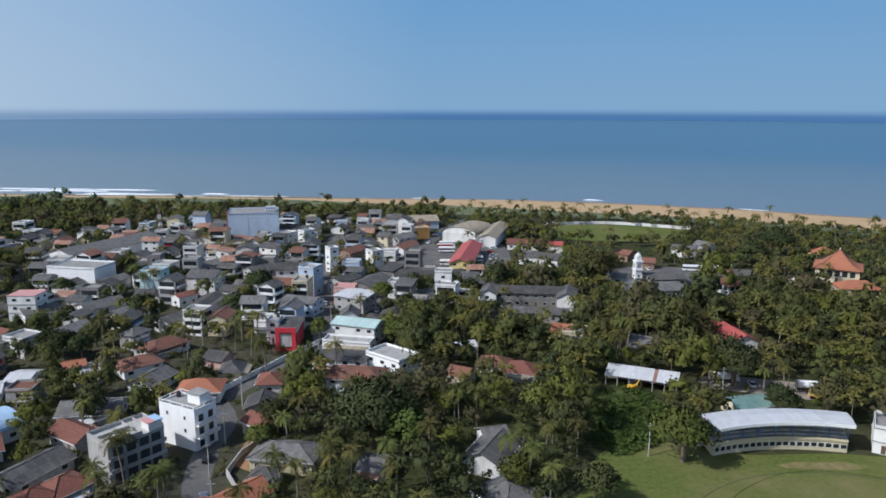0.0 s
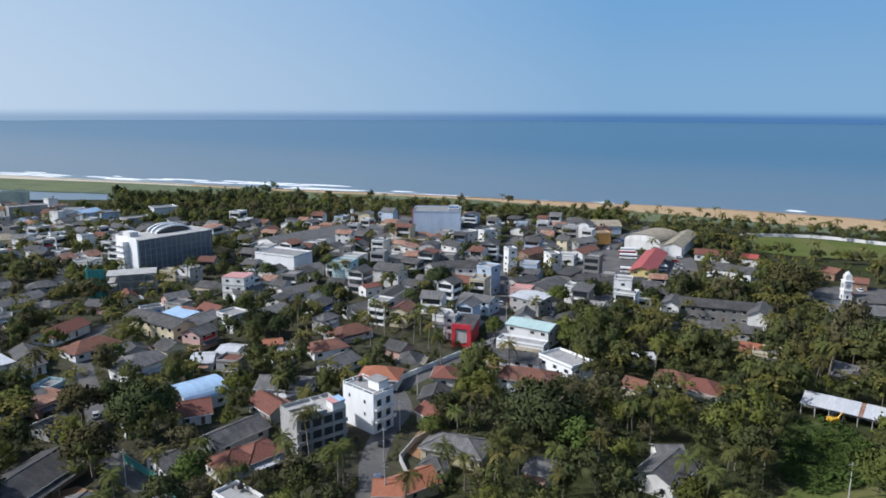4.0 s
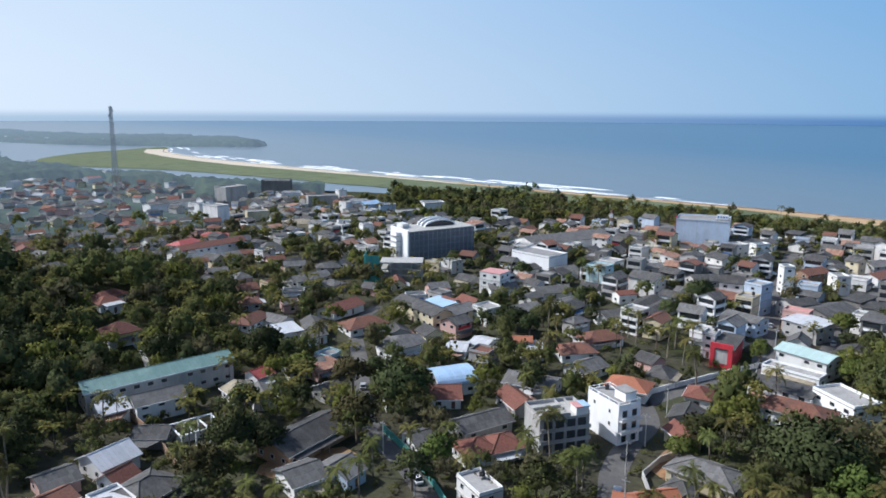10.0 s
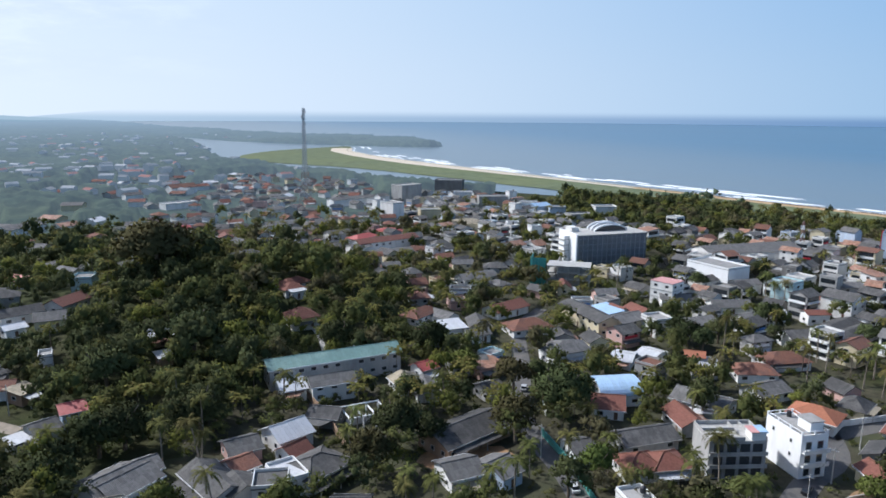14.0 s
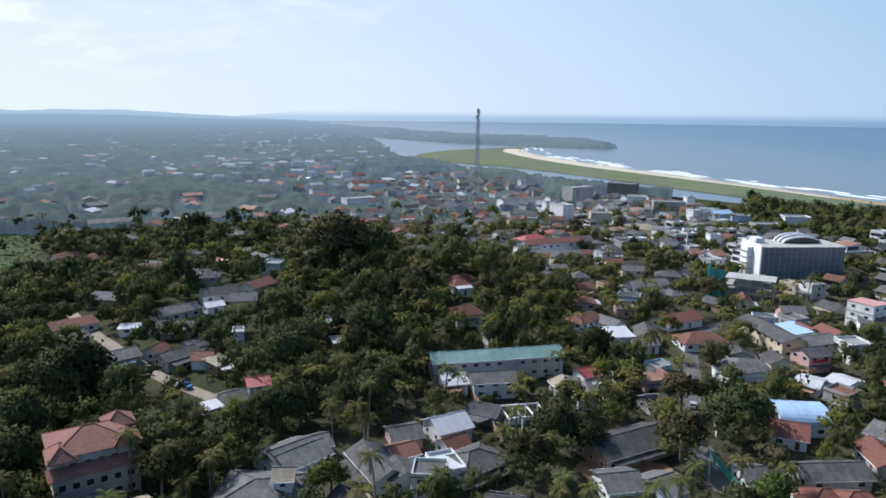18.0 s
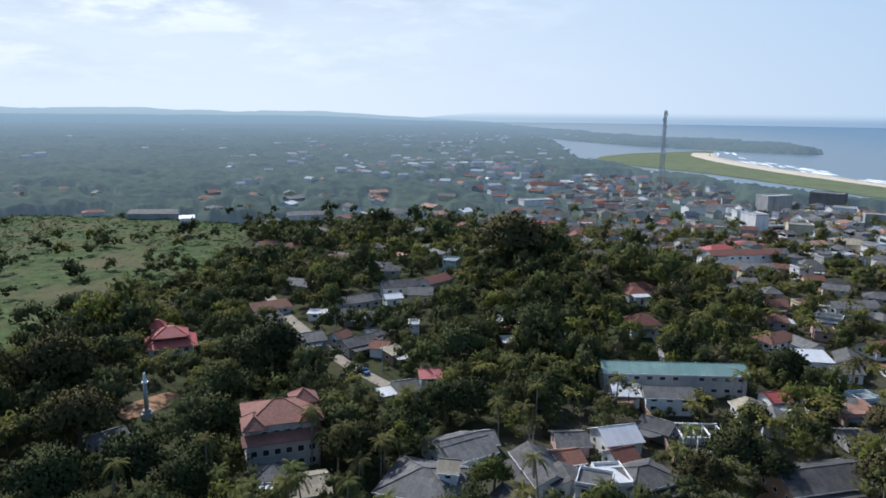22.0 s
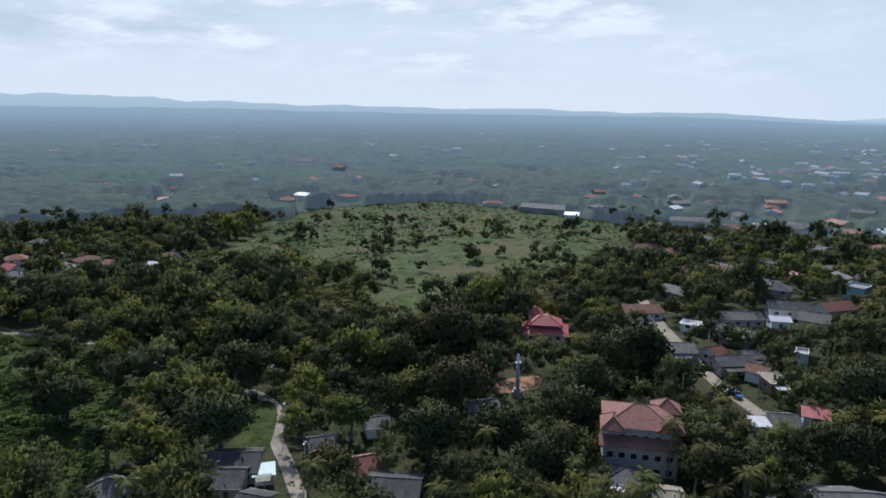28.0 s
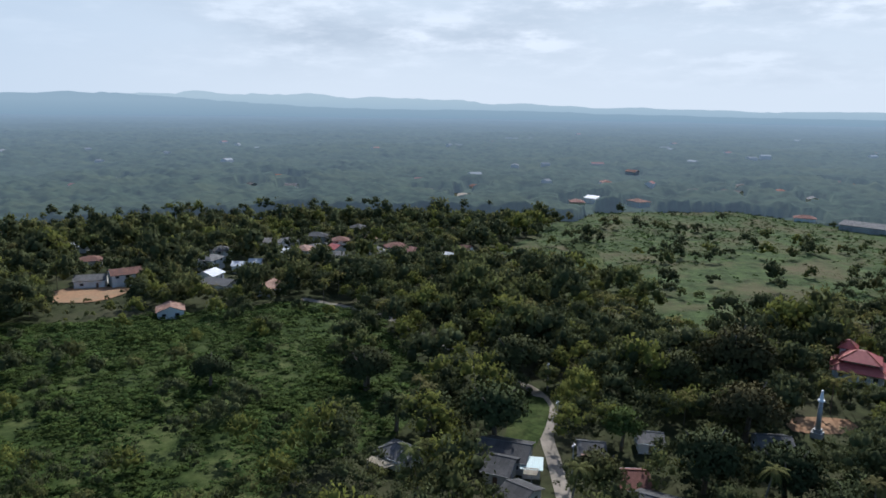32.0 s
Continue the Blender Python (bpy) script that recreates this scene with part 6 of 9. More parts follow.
def temple_hall(x, y, yaw):
    """A white hall under a broad low red roof, a raised upper roof and a small tower roof behind."""
    top = thing("temple_hall", pose(x, y, land(x, y), 0, 0, yaw), "white temple hall under two tiers of bright red roof", "temple")
    take(x, y, yaw, 16, 14, 1.0, 1.2)
    wall = part("wall", Geo().box(-6.2, -5.2, -1.5, 6.2, 5.2, 3.6).mesh("wall", WALL["white"]), top)
    part("upper_wall", Geo().box(-4.0, -3.0, 3.61, 4.0, 3.4, 6.0).mesh("upper_wall", WALL["cream"]), top)
    part("tower", Geo().box(-5.8, 3.6, -1.5, -1.8, 8.0, 7.4).mesh("tower", WALL["white"]), top)

    def tier(name, x0, y0, x1, y1, e, rise, inset, mat, label=""):
        i0 = min(x1 - x0, y1 - y0) / 2 * inset
        low = [(x0, y0, e), (x1, y0, e), (x1, y1, e), (x0, y1, e)]
        up = [(x0 + i0, y0 + i0, e + rise), (x1 - i0, y0 + i0, e + rise), (x1 - i0, y1 - i0, e + rise), (x0 + i0, y1 - i0, e + rise)]
        g = Geo().shell(low + up, [(0, 1, 5, 4), (1, 2, 6, 5), (2, 3, 7, 6), (3, 0, 4, 7), (4, 5, 6, 7)], 0.14)
        r = part(name, g.mesh(name, mat), top, label=label)
        cap = Geo()
        for p, q in zip(low, up):
            cap.tube(p, q, 0.14, 0.14)
        part("ridge_cap", cap.mesh("ridge_cap", ROOF["orange"]), r)
    tier("lower_roof", -8.0, -7.0, 8.0, 7.0, 3.4, 1.7, 0.45, ROOF["red"], "pale red lower roof")
    tier("upper_roof", -5.6, -4.6, 5.6, 5.0, 6.0, 2.6, 0.92, ROOF["red"])
    tier("tower_roof", -6.6, 2.8, -1.0, 8.8, 7.4, 2.2, 0.9, ROOF["red"])
    fm, pm = window_meshes(1.4, 1.6, False)
    for k in range(4):
        part("window", fm, wall, pose(-4.5 + 3.0 * k, -5.2, 1.0))
    for k in range(3):
        part("column", Geo().tube((-6.4 + 6.4 * k, -6.5, -1.5), (-6.4 + 6.4 * k, -6.5, 3.3), 0.22, 0.2, 8).mesh("column", M_WHITE), top)


temple_hall(-232.0, -35.5, 98)


def mansion():
    """A three-storey house under several red tile roofs, with rows of windows."""
    x, y = -156.5, -1.5
    z = land(x, y) - 0.5
    top = thing("mansion", pose(x, y, z, 0, 0, 96), "old three-storey mansion with broad weathered red tile roofs", "mansion")
    take(x, y, 96, 18, 16, 1)
    wall = part("wall", Geo().box(-8, -7, -1, 8, 7, 8.2).box(-7, -5.5, 8.2, 7.6, 7, 11.0).mesh("wall", surface("mansion_wall", (0.47, 0.44, 0.38), 0.9, vary=0.1, stain=(0.3, 0.27, 0.23, 0.7), tall=0.35)), top)
    def hip(name, x0, y0, x1, y1, e, rise):
        g = Geo()
        w, d = x1 - x0, y1 - y0
        k = min(w, d) / 2
        c = [(x0, y0, e), (x1, y0, e), (x1, y1, e), (x0, y1, e)]
        if w >= d:
            p0, p1 = (x0 + k, (y0 + y1) / 2, e + rise), (x1 - k, (y0 + y1) / 2, e + rise)
            g.shell(c + [p0, p1], [(0, 1, 5, 4), (1, 2, 5), (2, 3, 4, 5), (3, 0, 4)], 0.15)
        else:
            p0, p1 = ((x0 + x1) / 2, y0 + k, e + rise), ((x0 + x1) / 2, y1 - k, e + rise)
            g.shell(c + [p0, p1], [(1, 2, 5, 4), (3, 0, 4, 5), (0, 1, 4), (2, 3, 5)], 0.15)
        r = part(name, g.mesh(name, M_MANSION_TILE), top)
        cap = Geo()
        cap.tube(p0, p1, 0.16, 0.16)
        for corner in c:
            near = p0 if (Vector(corner) - Vector(p0)).length < (Vector(corner) - Vector(p1)).length else p1
            cap.tube(corner, near, 0.14, 0.14)
        part("ridge_cap", cap.mesh("ridge_cap", ROOF["tile_old"]), r)
    M_MANSION_TILE = surface("mansion_tile", (0.255, 0.119, 0.0892), 0.9, vary=0.3, grain=1.6, stain=(0.20, 0.10, 0.075, 0.8), stain_scale=0.35, ribs=("X", 0.3, 0.07), bump=0.03)
    hip("roof", -8.4, -6.4, 8.4, 8.2, 11.0, 3.0)
    hip("roof", -8.8, -7.6, -3.2, 0.5, 10.6, 2.2)
    hip("roof", 3.4, -7.0, 9.4, 0.5, 10.9, 2.2)
    hip("roof", 3.0, 2.0, 9.8, 9.2, 11.6, 2.4)
    g = Geo()
    g.slab([(-9, -8.8, 7.6), (9, -8.8, 7.6), (9, -5.6, 8.9), (-9, -5.6, 8.9)], 0.14)
    part("skirt_roof", g.mesh("skirt_roof", M_MANSION_TILE), top, label="sloping tile skirt over the second floor")
    g = Geo()
    g.slab([(7.9, -7, 8.9), (10.4, -7.5, 7.6), (10.4, 7, 7.6), (7.9, 7, 8.9)], 0.14)
    part("skirt_roof", g.mesh("skirt_roof", M_MANSION_TILE), top)
    fm, pm = window_meshes(1.5, 1.5, True)
    for s in range(3):
        for i in range(6):
            if s == 2 and i in (0, 5):
                continue
            yy = -7 if s < 2 else -5.5
            w = part("window", fm, wall, pose(-6.4 + 2.56 * i, yy, 0.9 + s * 3.2 + (0.5 if s == 2 else 0)))
            part("pane", pm, w)
        for i in range(4):
            w = part("window", fm, wall, pose(8 if s < 2 else 7.6, -4.8 + 3.2 * i, 0.9 + s * 3.2 + (0.3 if s == 2 else 0), 0, 0, 90))
            part("pane", pm, w)
    part("floor_band", Geo().box(-8.12, -7.12, 3.6, 8.12, 7.12, 3.85).mesh("floor_band", M_CONCRETE), top)


mansion()


def office_block():
    """A long dark-glazed office block with a white end wall, a curved roof hall and a stair tower."""
    x, y, yaw = -219.4, 310.6, 66.0
    top = thing("office_block", pose(x, y, 0, 0, 0, yaw), "long dark-glazed office block with a white end wall", "office building")
    take(x, y, yaw, 46, 22, 2)
    part("body", Geo().box(-20.5, -9.5, -1, 20.5, 9.5, 16.8).mesh("body", surface("dark_curtain_wall", (0.10, 0.125, 0.155), 0.3, vary=0.2, grain=0.2, spec=0.6)), top, label="dark blue-grey glazed wall")
    band = surface("band_glass", (0.17, 0.20, 0.235), 0.4)
    for k in range(5):
        part("floor_band", Geo().box(-20.4, -9.62, 2.6 + 3.1 * k, 20.6, -9.4, 3.0 + 3.1 * k).mesh("floor_band", band), top)
    for k in range(15):
        part("mullion", Geo().box(-20 + 2.8 * k, -9.66, 0, -19.85 + 2.8 * k, -9.45, 16.6).mesh("mullion", M_STEEL), top)
    part("end_wall", Geo().box(-21.3, -9.8, -1, -20.503, 9.8, 17.9).mesh("end_wall", WALL["bright"]), top, label="plain white end wall")
    part("stair_tower", Geo().box(-24.1, -2.0, -1, -21.31, 4.5, 16.0).mesh("stair_tower", WALL["bright"]), top)
    for k in range(5):
        part("landing", Geo().box(-24.9, -2.2, 2.2 + 2.9 * k, -21.32, 4.7, 2.42 + 2.9 * k).mesh("landing", M_CONCRETE), top)
    part("roof_slab", Geo().box(-20.5, -10.1, 16.81, 21.1, 10.1, 17.3).mesh("roof_slab", M_CONCRETE), top, label="pale flat roof slab")
    # three white ribs over a low glazed arch
    n = 12
    for y0, rise in ((-1.0, 3.6), (3.0, 4.2), (7.0, 4.2)):
        rib = Geo()
        outer = [(4 - 10 * math.cos(math.pi * i / n), 17.3 + rise * math.sin(math.pi * i / n)) for i in range(n + 1)]
        rib.shell([(u, y0 + d, w) for u, w in outer for d in (0, 0.9)], [(2 * i, 2 * i + 2, 2 * i + 3, 2 * i + 1) for i in range(n)], 0.7)
        part("roof_rib", rib.mesh("roof_rib", M_WHITE), top, label="white curved roof rib")
    dome = Geo()
    arc = [(4 - 9.2 * math.cos(math.pi * i / n), 17.25 + 3.3 * math.sin(math.pi * i / n)) for i in range(n + 1)]
    dome.shell([(u, s, w) for u, w in arc for s in (-0.5, 8)], [(2 * i, 2 * i + 2, 2 * i + 3, 2 * i + 1) for i in range(n)], 0.2)
    part("curved_roof", dome.mesh("curved_roof", surface("hall_roof_sheet", (0.30, 0.31, 0.32), 0.5, vary=0.15)), top, label="grey curved hall roof")
    e = Geo()
    e.face([(4 - 9.1 * math.cos(math.pi * i / n), -0.4, 17.2 + 3.2 * math.sin(math.pi * i / n)) for i in range(n + 1)])
    part("hall_glazing", e.mesh("hall_glazing", M_GLASS), top)
    part("plant_room", Geo().box(-18.5, 1, 17.3, -14.3, 8, 19.6).mesh("plant_room", WALL["white"]), top)


office_block()


def white_tower_house(x, y, yaw):
    """A narrow white house: blank side wall, balconied front, railed roof terrace with a stair room."""
    top = thing("house", pose(x, y, 0, 0, 0, yaw), "white four-storey house with balconies and a railed roof terrace", "house")
    take(x, y, yaw, 12, 7, 0.8, 2.0)
    a, b, h = 5.85, 3.4, 10.1
    wall = part("wall", Geo().box(-a, -b, -1.5, a, b, h).mesh("wall", WALL["bright"]), top)
    part("side_wing", Geo().box(-a - 1.6, -b + 0.6, -1.5, -a - 0.003, b, 5.2).mesh("side_wing", WALL["bright"]), top)
    part("terrace_floor", Geo().box(-a + 0.2, -b + 0.2, h + 0.004, a - 0.2, b - 0.2, h + 0.06).mesh("terrace_floor", ROOF["slab"]), top, label="dark stained terrace floor")
    rail = Geo()
    for q in ((-a, -b, a, -b + 0.18), (-a, b - 0.18, a, b), (-a, -b + 0.18, -a + 0.18, b - 0.18), (a - 0.18, -b + 0.18, a, b - 0.18)):
        rail.box(q[0], q[1], h + 0.003, q[2], q[3], h + 0.35)
    part("parapet", rail.mesh("parapet", WALL["bright"]), top)
    for px, py in ((-a + 0.15, -b + 0.15), (-2, -b + 0.15), (2, -b + 0.15), (a - 0.15, -b + 0.15), (a - 0.15, 0), (a - 0.15, b - 0.15), (0, b - 0.15), (-a + 0.15, b - 0.15), (-a + 0.15, 0)):
        part("terrace_post", Geo().box(px - 0.14, py - 0.14, h + 0.352, px + 0.14, py + 0.14, h + 1.15).mesh("terrace_post", WALL["bright"]), top)
    top_rail = Geo()
    for q in ((-a, -b + 0.08, a, -b + 0.22), (-a, b - 0.22, a, b - 0.08), (-a + 0.08, -b + 0.23, -a + 0.22, b - 0.23), (a - 0.22, -b + 0.23, a - 0.08, b - 0.23)):
        top_rail.box(q[0], q[1], h + 1.0, q[2], q[3], h + 1.12)
    part("top_rail", top_rail.mesh("top_rail", M_WHITE), top)
    room = part("stair_room", Geo().box(0.4, -0.2, h + 0.07, 4.4, b - 0.3, h + 2.5).mesh("stair_room", WALL["bright"]), top)
    part("stair_room_roof", Geo().box(0.1, -0.5, h + 2.503, 4.7, b - 0.1, h + 2.7).mesh("stair_room_roof", ROOF["slab"]), room)
    fm, pm = window_meshes(0.8, 1.0, True)
    for wx, wz in ((-3.2, 7.6), (2.6, 7.4), (2.6, 4.2)):
        w = part("window", fm, wall, pose(wx, -b, wz))
        part("pane", pm, w)
    fm, pm = window_meshes(1.6, 1.9, True)
    for k in range(3):
        for yy in (-1.5, 1.5):
            w = part("window", fm, wall, pose(a, yy, 0.6 + 3.2 * k, 0, 0, 90))
            part("pane", pm, w)
        if k:
            part("balcony", Geo().box(a + 0.003, -b + 0.1, 3.2 * k, a + 1.2, b - 0.1, 3.2 * k + 0.18).box(a + 1.05, -b + 0.1, 3.2 * k + 0.18, a + 1.2, b - 0.1, 3.2 * k + 1.0).mesh("balcony", WALL["white"]), top)
    part("tank", Geo().tube((-4.2, 1.2, h + 0.06), (-4.2, 1.2, h + 1.3), 0.55, 0.55, 12).tube((-4.2, 1.2, h + 1.3), (-4.2, 1.2, h + 1.5), 0.55, 0.2, 12).mesh("tank", M_TANK), top, label="black plastic water tank")


white_tower_house(-57.6, 160.0, -29)


def bare_concrete_block(x, y, yaw):
    """A half-finished block: plain end wall, storeys with painted dark openings to the lane, low walls left standing on
    its roof.
    """
    top = thing("house", pose(x, y, 0, 0, 0, yaw), "unfinished grey three-storey block with low walls on its flat roof", "house")
    take(x, y, yaw, 9, 13, 0.8, 2.0)
    a, b, h = 4.45, 6.5, 8.8
    wall = part("wall", Geo().box(-a, -b, -1.5, a, b, h).mesh("wall", WALL["grey"]), top)
    part("roof_slab", Geo().box(-a - 0.1, -b - 0.1, h + 0.003, a + 0.1, b + 0.1, h + 0.16).mesh("roof_slab", M_CONCRETE), top)
    for q in ((-a, -b, a, -b + 0.2), (-a, b - 0.2, a, b), (-a, -b + 0.2, -a + 0.2, b - 0.2), (a - 0.2, -b + 0.2, a, 1.5)):
        part("parapet", Geo().box(q[0], q[1], h + 0.163, q[2], q[3], h + 1.05).mesh("parapet", WALL["grey"]), top)
    for q in ((-a + 0.21, 1.2, 0.6, 1.4), (-0.9, -b + 0.21, -0.7, 1.19), (-a + 0.21, 3.8, 2.0, 4.0)):
        part("roof_wall", Geo().box(q[0], q[1], h + 0.163, q[2], q[3], h + 0.9).mesh("roof_wall", WALL["grey"]), top)
    for k in range(3):
        z = 2.93 * k
        if k:
            part("floor_ledge", Geo().box(a + 0.003, -b, z - 0.1, a + 0.9, b, z + 0.1).mesh("floor_ledge", M_CONCRETE), top)
            part("ledge_wall", Geo().box(a + 0.75, -b, z + 0.103, a + 0.88, b, z + 0.85).mesh("ledge_wall", WALL["grey"]), top)
        # no holes in the wall: dark slabs imitate the shade inside
        for yy in (-4.3, -1.3, 1.7, 4.5):
            part("opening", Geo().box(a - 0.2, yy - 1.1, z + 0.3, a + 0.01, yy + 1.1, z + 2.4).mesh("opening", M_DARK), wall, label="dark slab painted as a shaded unglazed opening")
    room = part("stair_room", Geo().box(1.2, 3.0, h + 0.17, a - 0.1, b - 0.3, h + 2.0).mesh("stair_room", WALL["white"]), top)
    part("pink_roof", Geo().box(1.0, 2.8, h + 2.003, a + 0.1, 4.6, h + 2.2).mesh("pink_roof", ROOF["pinkslab"]), room, label="pink half of the stair room roof")
    part("blue_roof", Geo().box(1.0, 4.61, h + 2.003, a + 0.1, b, h + 2.3).mesh("blue_roof", ROOF["blue"]), room, label="light blue half of the stair room roof")


bare_concrete_block(-67.0, 147.0, -39)


def building_site_frame(x, y, yaw):
    """Open concrete floors on columns, wrapped at one end in green netting."""
    top = thing("building_site_frame", pose(x, y, 0, 0, 0, yaw), "raw concrete floors on columns with scaffold poles", "building site")
    take(x, y, yaw, 16, 14, 1)
    for s in range(3):
        part("floor_slab", Geo().box(-10, -6, 3.2 * s + 2.9, 10, 6, 3.2 * s + 3.2).mesh("floor_slab", M_CONCRETE), top)
        for i in range(5):
            for j in (-5.6, 0, 5.6):
                part("column", Geo().box(-9.8 + 4.77 * i, j - 0.25, 3.2 * s - (1 if s == 0 else 0), -9.3 + 4.77 * i, j + 0.25, 3.2 * s + 2.898).mesh("column", M_CONCRETE), top)
    part("core", Geo().box(-5, -3, -1, 5, 5.2, 9.4).mesh("core", WALL["grey"]), top)
    net = Geo()
    for i in range(9):
        x0, x1 = -17.4 + i * 0.8, -17.4 + (i + 1) * 0.8
        o0, o1 = 0.25 * (i % 2), 0.25 * ((i + 1) % 2)
        net.slab([(x0, -6.5 - o0, 13), (x1, -6.5 - o1, 13), (x1, -6.4 - o1, 13), (x0, -6.4 - o0, 13)], 13.5)
    net.box(-17.6, -6.4, -0.5, -17.4, 5, 13)
    part("safety_net", net.mesh("safety_net", WALL["green"]), top, label="green netting over the scaffold")


building_site_frame(-201.0, 258.8, 34)


def open_shed():
    """A long open lorry shed: pale mono-pitch roof in two lengths on posts."""
    a, b = Vector((53.8, 196.5)), Vector((72.6, 188.0))
    yaw = math.degrees(math.atan2(b.y - a.y, b.x - a.x))
    mid = (a + b) / 2
    top = thing("open_shed", pose(mid.x, mid.y, 0, 0, 0, yaw), "long open-sided shed with a pale metal roof", "shed")
    ln = (b - a).length
    take(mid.x, mid.y, yaw, ln, 9, 1)
    for x0, x1 in ((-ln / 2, ln * 0.16), (ln * 0.21, ln / 2)):
        g = Geo().slab([(x0, -3.2, 3.2), (x1, -3.2, 3.2), (x1, 3.4, 4.6), (x0, 3.4, 4.6)], 0.12)
        part("roof_panel", g.mesh("roof_panel", ROOF["white"]), top)
    part("roof_strip", Geo().slab([(ln * 0.165, -3.2, 3.1), (ln * 0.205, -3.2, 3.1), (ln * 0.205, 3.4, 4.5), (ln * 0.165, 3.4, 4.5)], 0.1).mesh("roof_strip", ROOF["rust"]), top)
    for i in range(7):
        xx = -ln / 2 + 0.4 + i * (ln - 0.8) / 6
        part("post", Geo().box(xx - 0.1, -3.0, -0.3, xx + 0.1, -2.8, 3.1).mesh("post", M_CONCRETE), top)
        part("rear_post", Geo().box(xx - 0.1, 3.0, -0.3, xx + 0.1, 3.2, 4.3).mesh("rear_post", M_CONCRETE), top)
    part("back_wall", Geo().box(-ln / 2, 3.2, -0.3, ln / 2, 3.35, 2.6).mesh("back_wall", WALL["grey"]), top)


open_shed()


def store_sign():
    """The red strip, roof sign and lift house of the tall store."""
    host = [o for o in scene.objects if o.name == "department_store"][0]
    me = [c for c in host.children if c.name.startswith("wall")][0].data
    xs = [v.co.x for v in me.vertices]
    ys = [v.co.y for v in me.vertices]
    a, b = max(xs), max(ys)
    part("red_panel", Geo().box(-a - 0.35, -b - 0.1, 2, -a - 0.003, -b + 5, 18.6).mesh("red_panel", WALL["red"]), host, label="red sign panel down the corner")
    for k in range(6):
        part("sign_bar", Geo().box(-a - 0.42, -b + 0.5, 4 + 2.2 * k, -a - 0.352, -b + 4, 5.2 + 2.2 * k).mesh("sign_bar", M_WHITE), host)
    part("panel_joint", Geo().box(-a * 0.2 - 0.1, -b - 0.06, 0, -a * 0.2 + 0.1, -b - 0.003, 17).mesh("panel_joint", M_STEEL), host)
    part("lift_house", Geo().box(a * 0.5, -b * 0.6, 17.2, a * 0.9, 0, 20.2).mesh("lift_house", WALL["grey"]), host)
    part("roof_sign", Geo().box(a * 0.48, -b * 0.75, 18.4, a * 0.92, -b * 0.72, 20.8).mesh("roof_sign", M_WHITE), host, label="white roof sign board")
    for k in range(4):
        part("sign_letter_bar", Geo().box(a * (0.52 + 0.1 * k), -b * 0.752 - 0.08, 19.2, a * (0.58 + 0.1 * k), -b * 0.752, 20.2).mesh("sign_letter_bar", M_BLUESTEEL), host)


store_sign()


def red_frame():
    """The red portal and grey screen on the shop with the long dark roof."""
    for o in list(scene.objects):
        if o.parent is None and "red-fronted" in o.get("label", ""):
            me = [c for c in o.children if c.name.startswith("wall")][0].data
            a, b = max(v.co.x for v in me.vertices), max(v.co.y for v in me.vertices)
            part("screen", Geo().box(-a * 0.62, -b - 0.25, 1.6, a * 0.62, -b - 0.01, 6.2).mesh("screen", WALL["grey"]), o, label="grey shop-front screen")
            part("portal", Geo().box(-a - 0.3, -b - 0.6, 0, -a * 0.66, -b - 0.012, 8.2).box(a * 0.66, -b - 0.6, 0, a + 0.3, -b - 0.012, 8.2)
                 .box(-a * 0.66, -b - 0.6, 6.6, a * 0.66, -b - 0.012, 8.2).mesh("portal", WALL["red"]), o, label="bright red portal")


red_frame()


def unfinished_house(x, y, yaw):
    top = thing("unfinished_house", pose(x, y, land(x, y), 0, 0, yaw), "roofless white concrete house frame", "house")
    take(x, y, yaw, 12, 9)
    for i in range(4):
        part("beam", Geo().box(-5.2 + 3.4 * i, -4, 3.2, -4.9 + 3.4 * i, 4, 3.6).mesh("beam", M_WHITE), top)
        for j in (-3.9, 3.6):
            part("column", Geo().box(-5.2 + 3.4 * i, j, -1, -4.9 + 3.4 * i, j + 0.3, 3.198).mesh("column", M_WHITE), top)
    for j in (-4, 3.7):
        part("tie_beam", Geo().box(-5.2, j, 3.601, 5.4, j + 0.3, 3.9).mesh("tie_beam", M_WHITE), top)
    part("low_wall", Geo().box(-5, 0, -1, 5.2, 0.2, 2.0).mesh("low_wall", WALL["grey"]), top)


unfinished_house(-140, 98, 75)

# ---- walls, fences, poles ----
def long_wall(name, points, h, mat, label):
    g = Geo()
    pts = smooth_line(points, 6.0)
    for p, q in zip(pts, pts[1:]):
        d = (q - p).normalized()
        s = Vector((-d.y, d.x)) * 0.12
        z = min(land(p.x, p.y), land(q.x, q.y))
        g.slab([(p.x - s.x, p.y - s.y, z + h), (q.x - s.x, q.y - s.y, z + h), (q.x + s.x, q.y + s.y, z + h), (p.x + s.x, p.y + s.y, z + h)], h + 0.6)
    return tagged(new(name, g.mesh(name, mat)), label, "wall", kind="structure")


long_wall("garden_wall_lane", [(-62, 100), (-80, 113.5), (-92, 121), (-106, 128)], 1.9, WALL["green"], "green sheet fence along the lane")
long_wall("garden_wall_upper", [(-112, 137), (-122, 147), (-136, 163), (-150, 178)], 1.6, WALL["white"], "white garden wall along the lane")
long_wall("garden_wall_houses", [(-39, 160), (-43, 152), (-44, 143), (-40, 136)], 1.7, WALL["grey"], "grey garden wall beside the earth lot")
long_wall("garden_wall_cross", [(-60, 186), (-50, 206), (-36, 232), (-24, 242)], 1.7, WALL["white"], "pale wall beside the lane")
long_wall("field_wall", [(82, 480), (130, 483), (178, 460)], 1.8, WALL["white"], "white wall of the playing field")
long_wall("retaining_wall", [(-166, 95), (-150, 92), (-140, 89), (-131, 86)], 2.2, WALL["brown"], "stained retaining wall below the school")


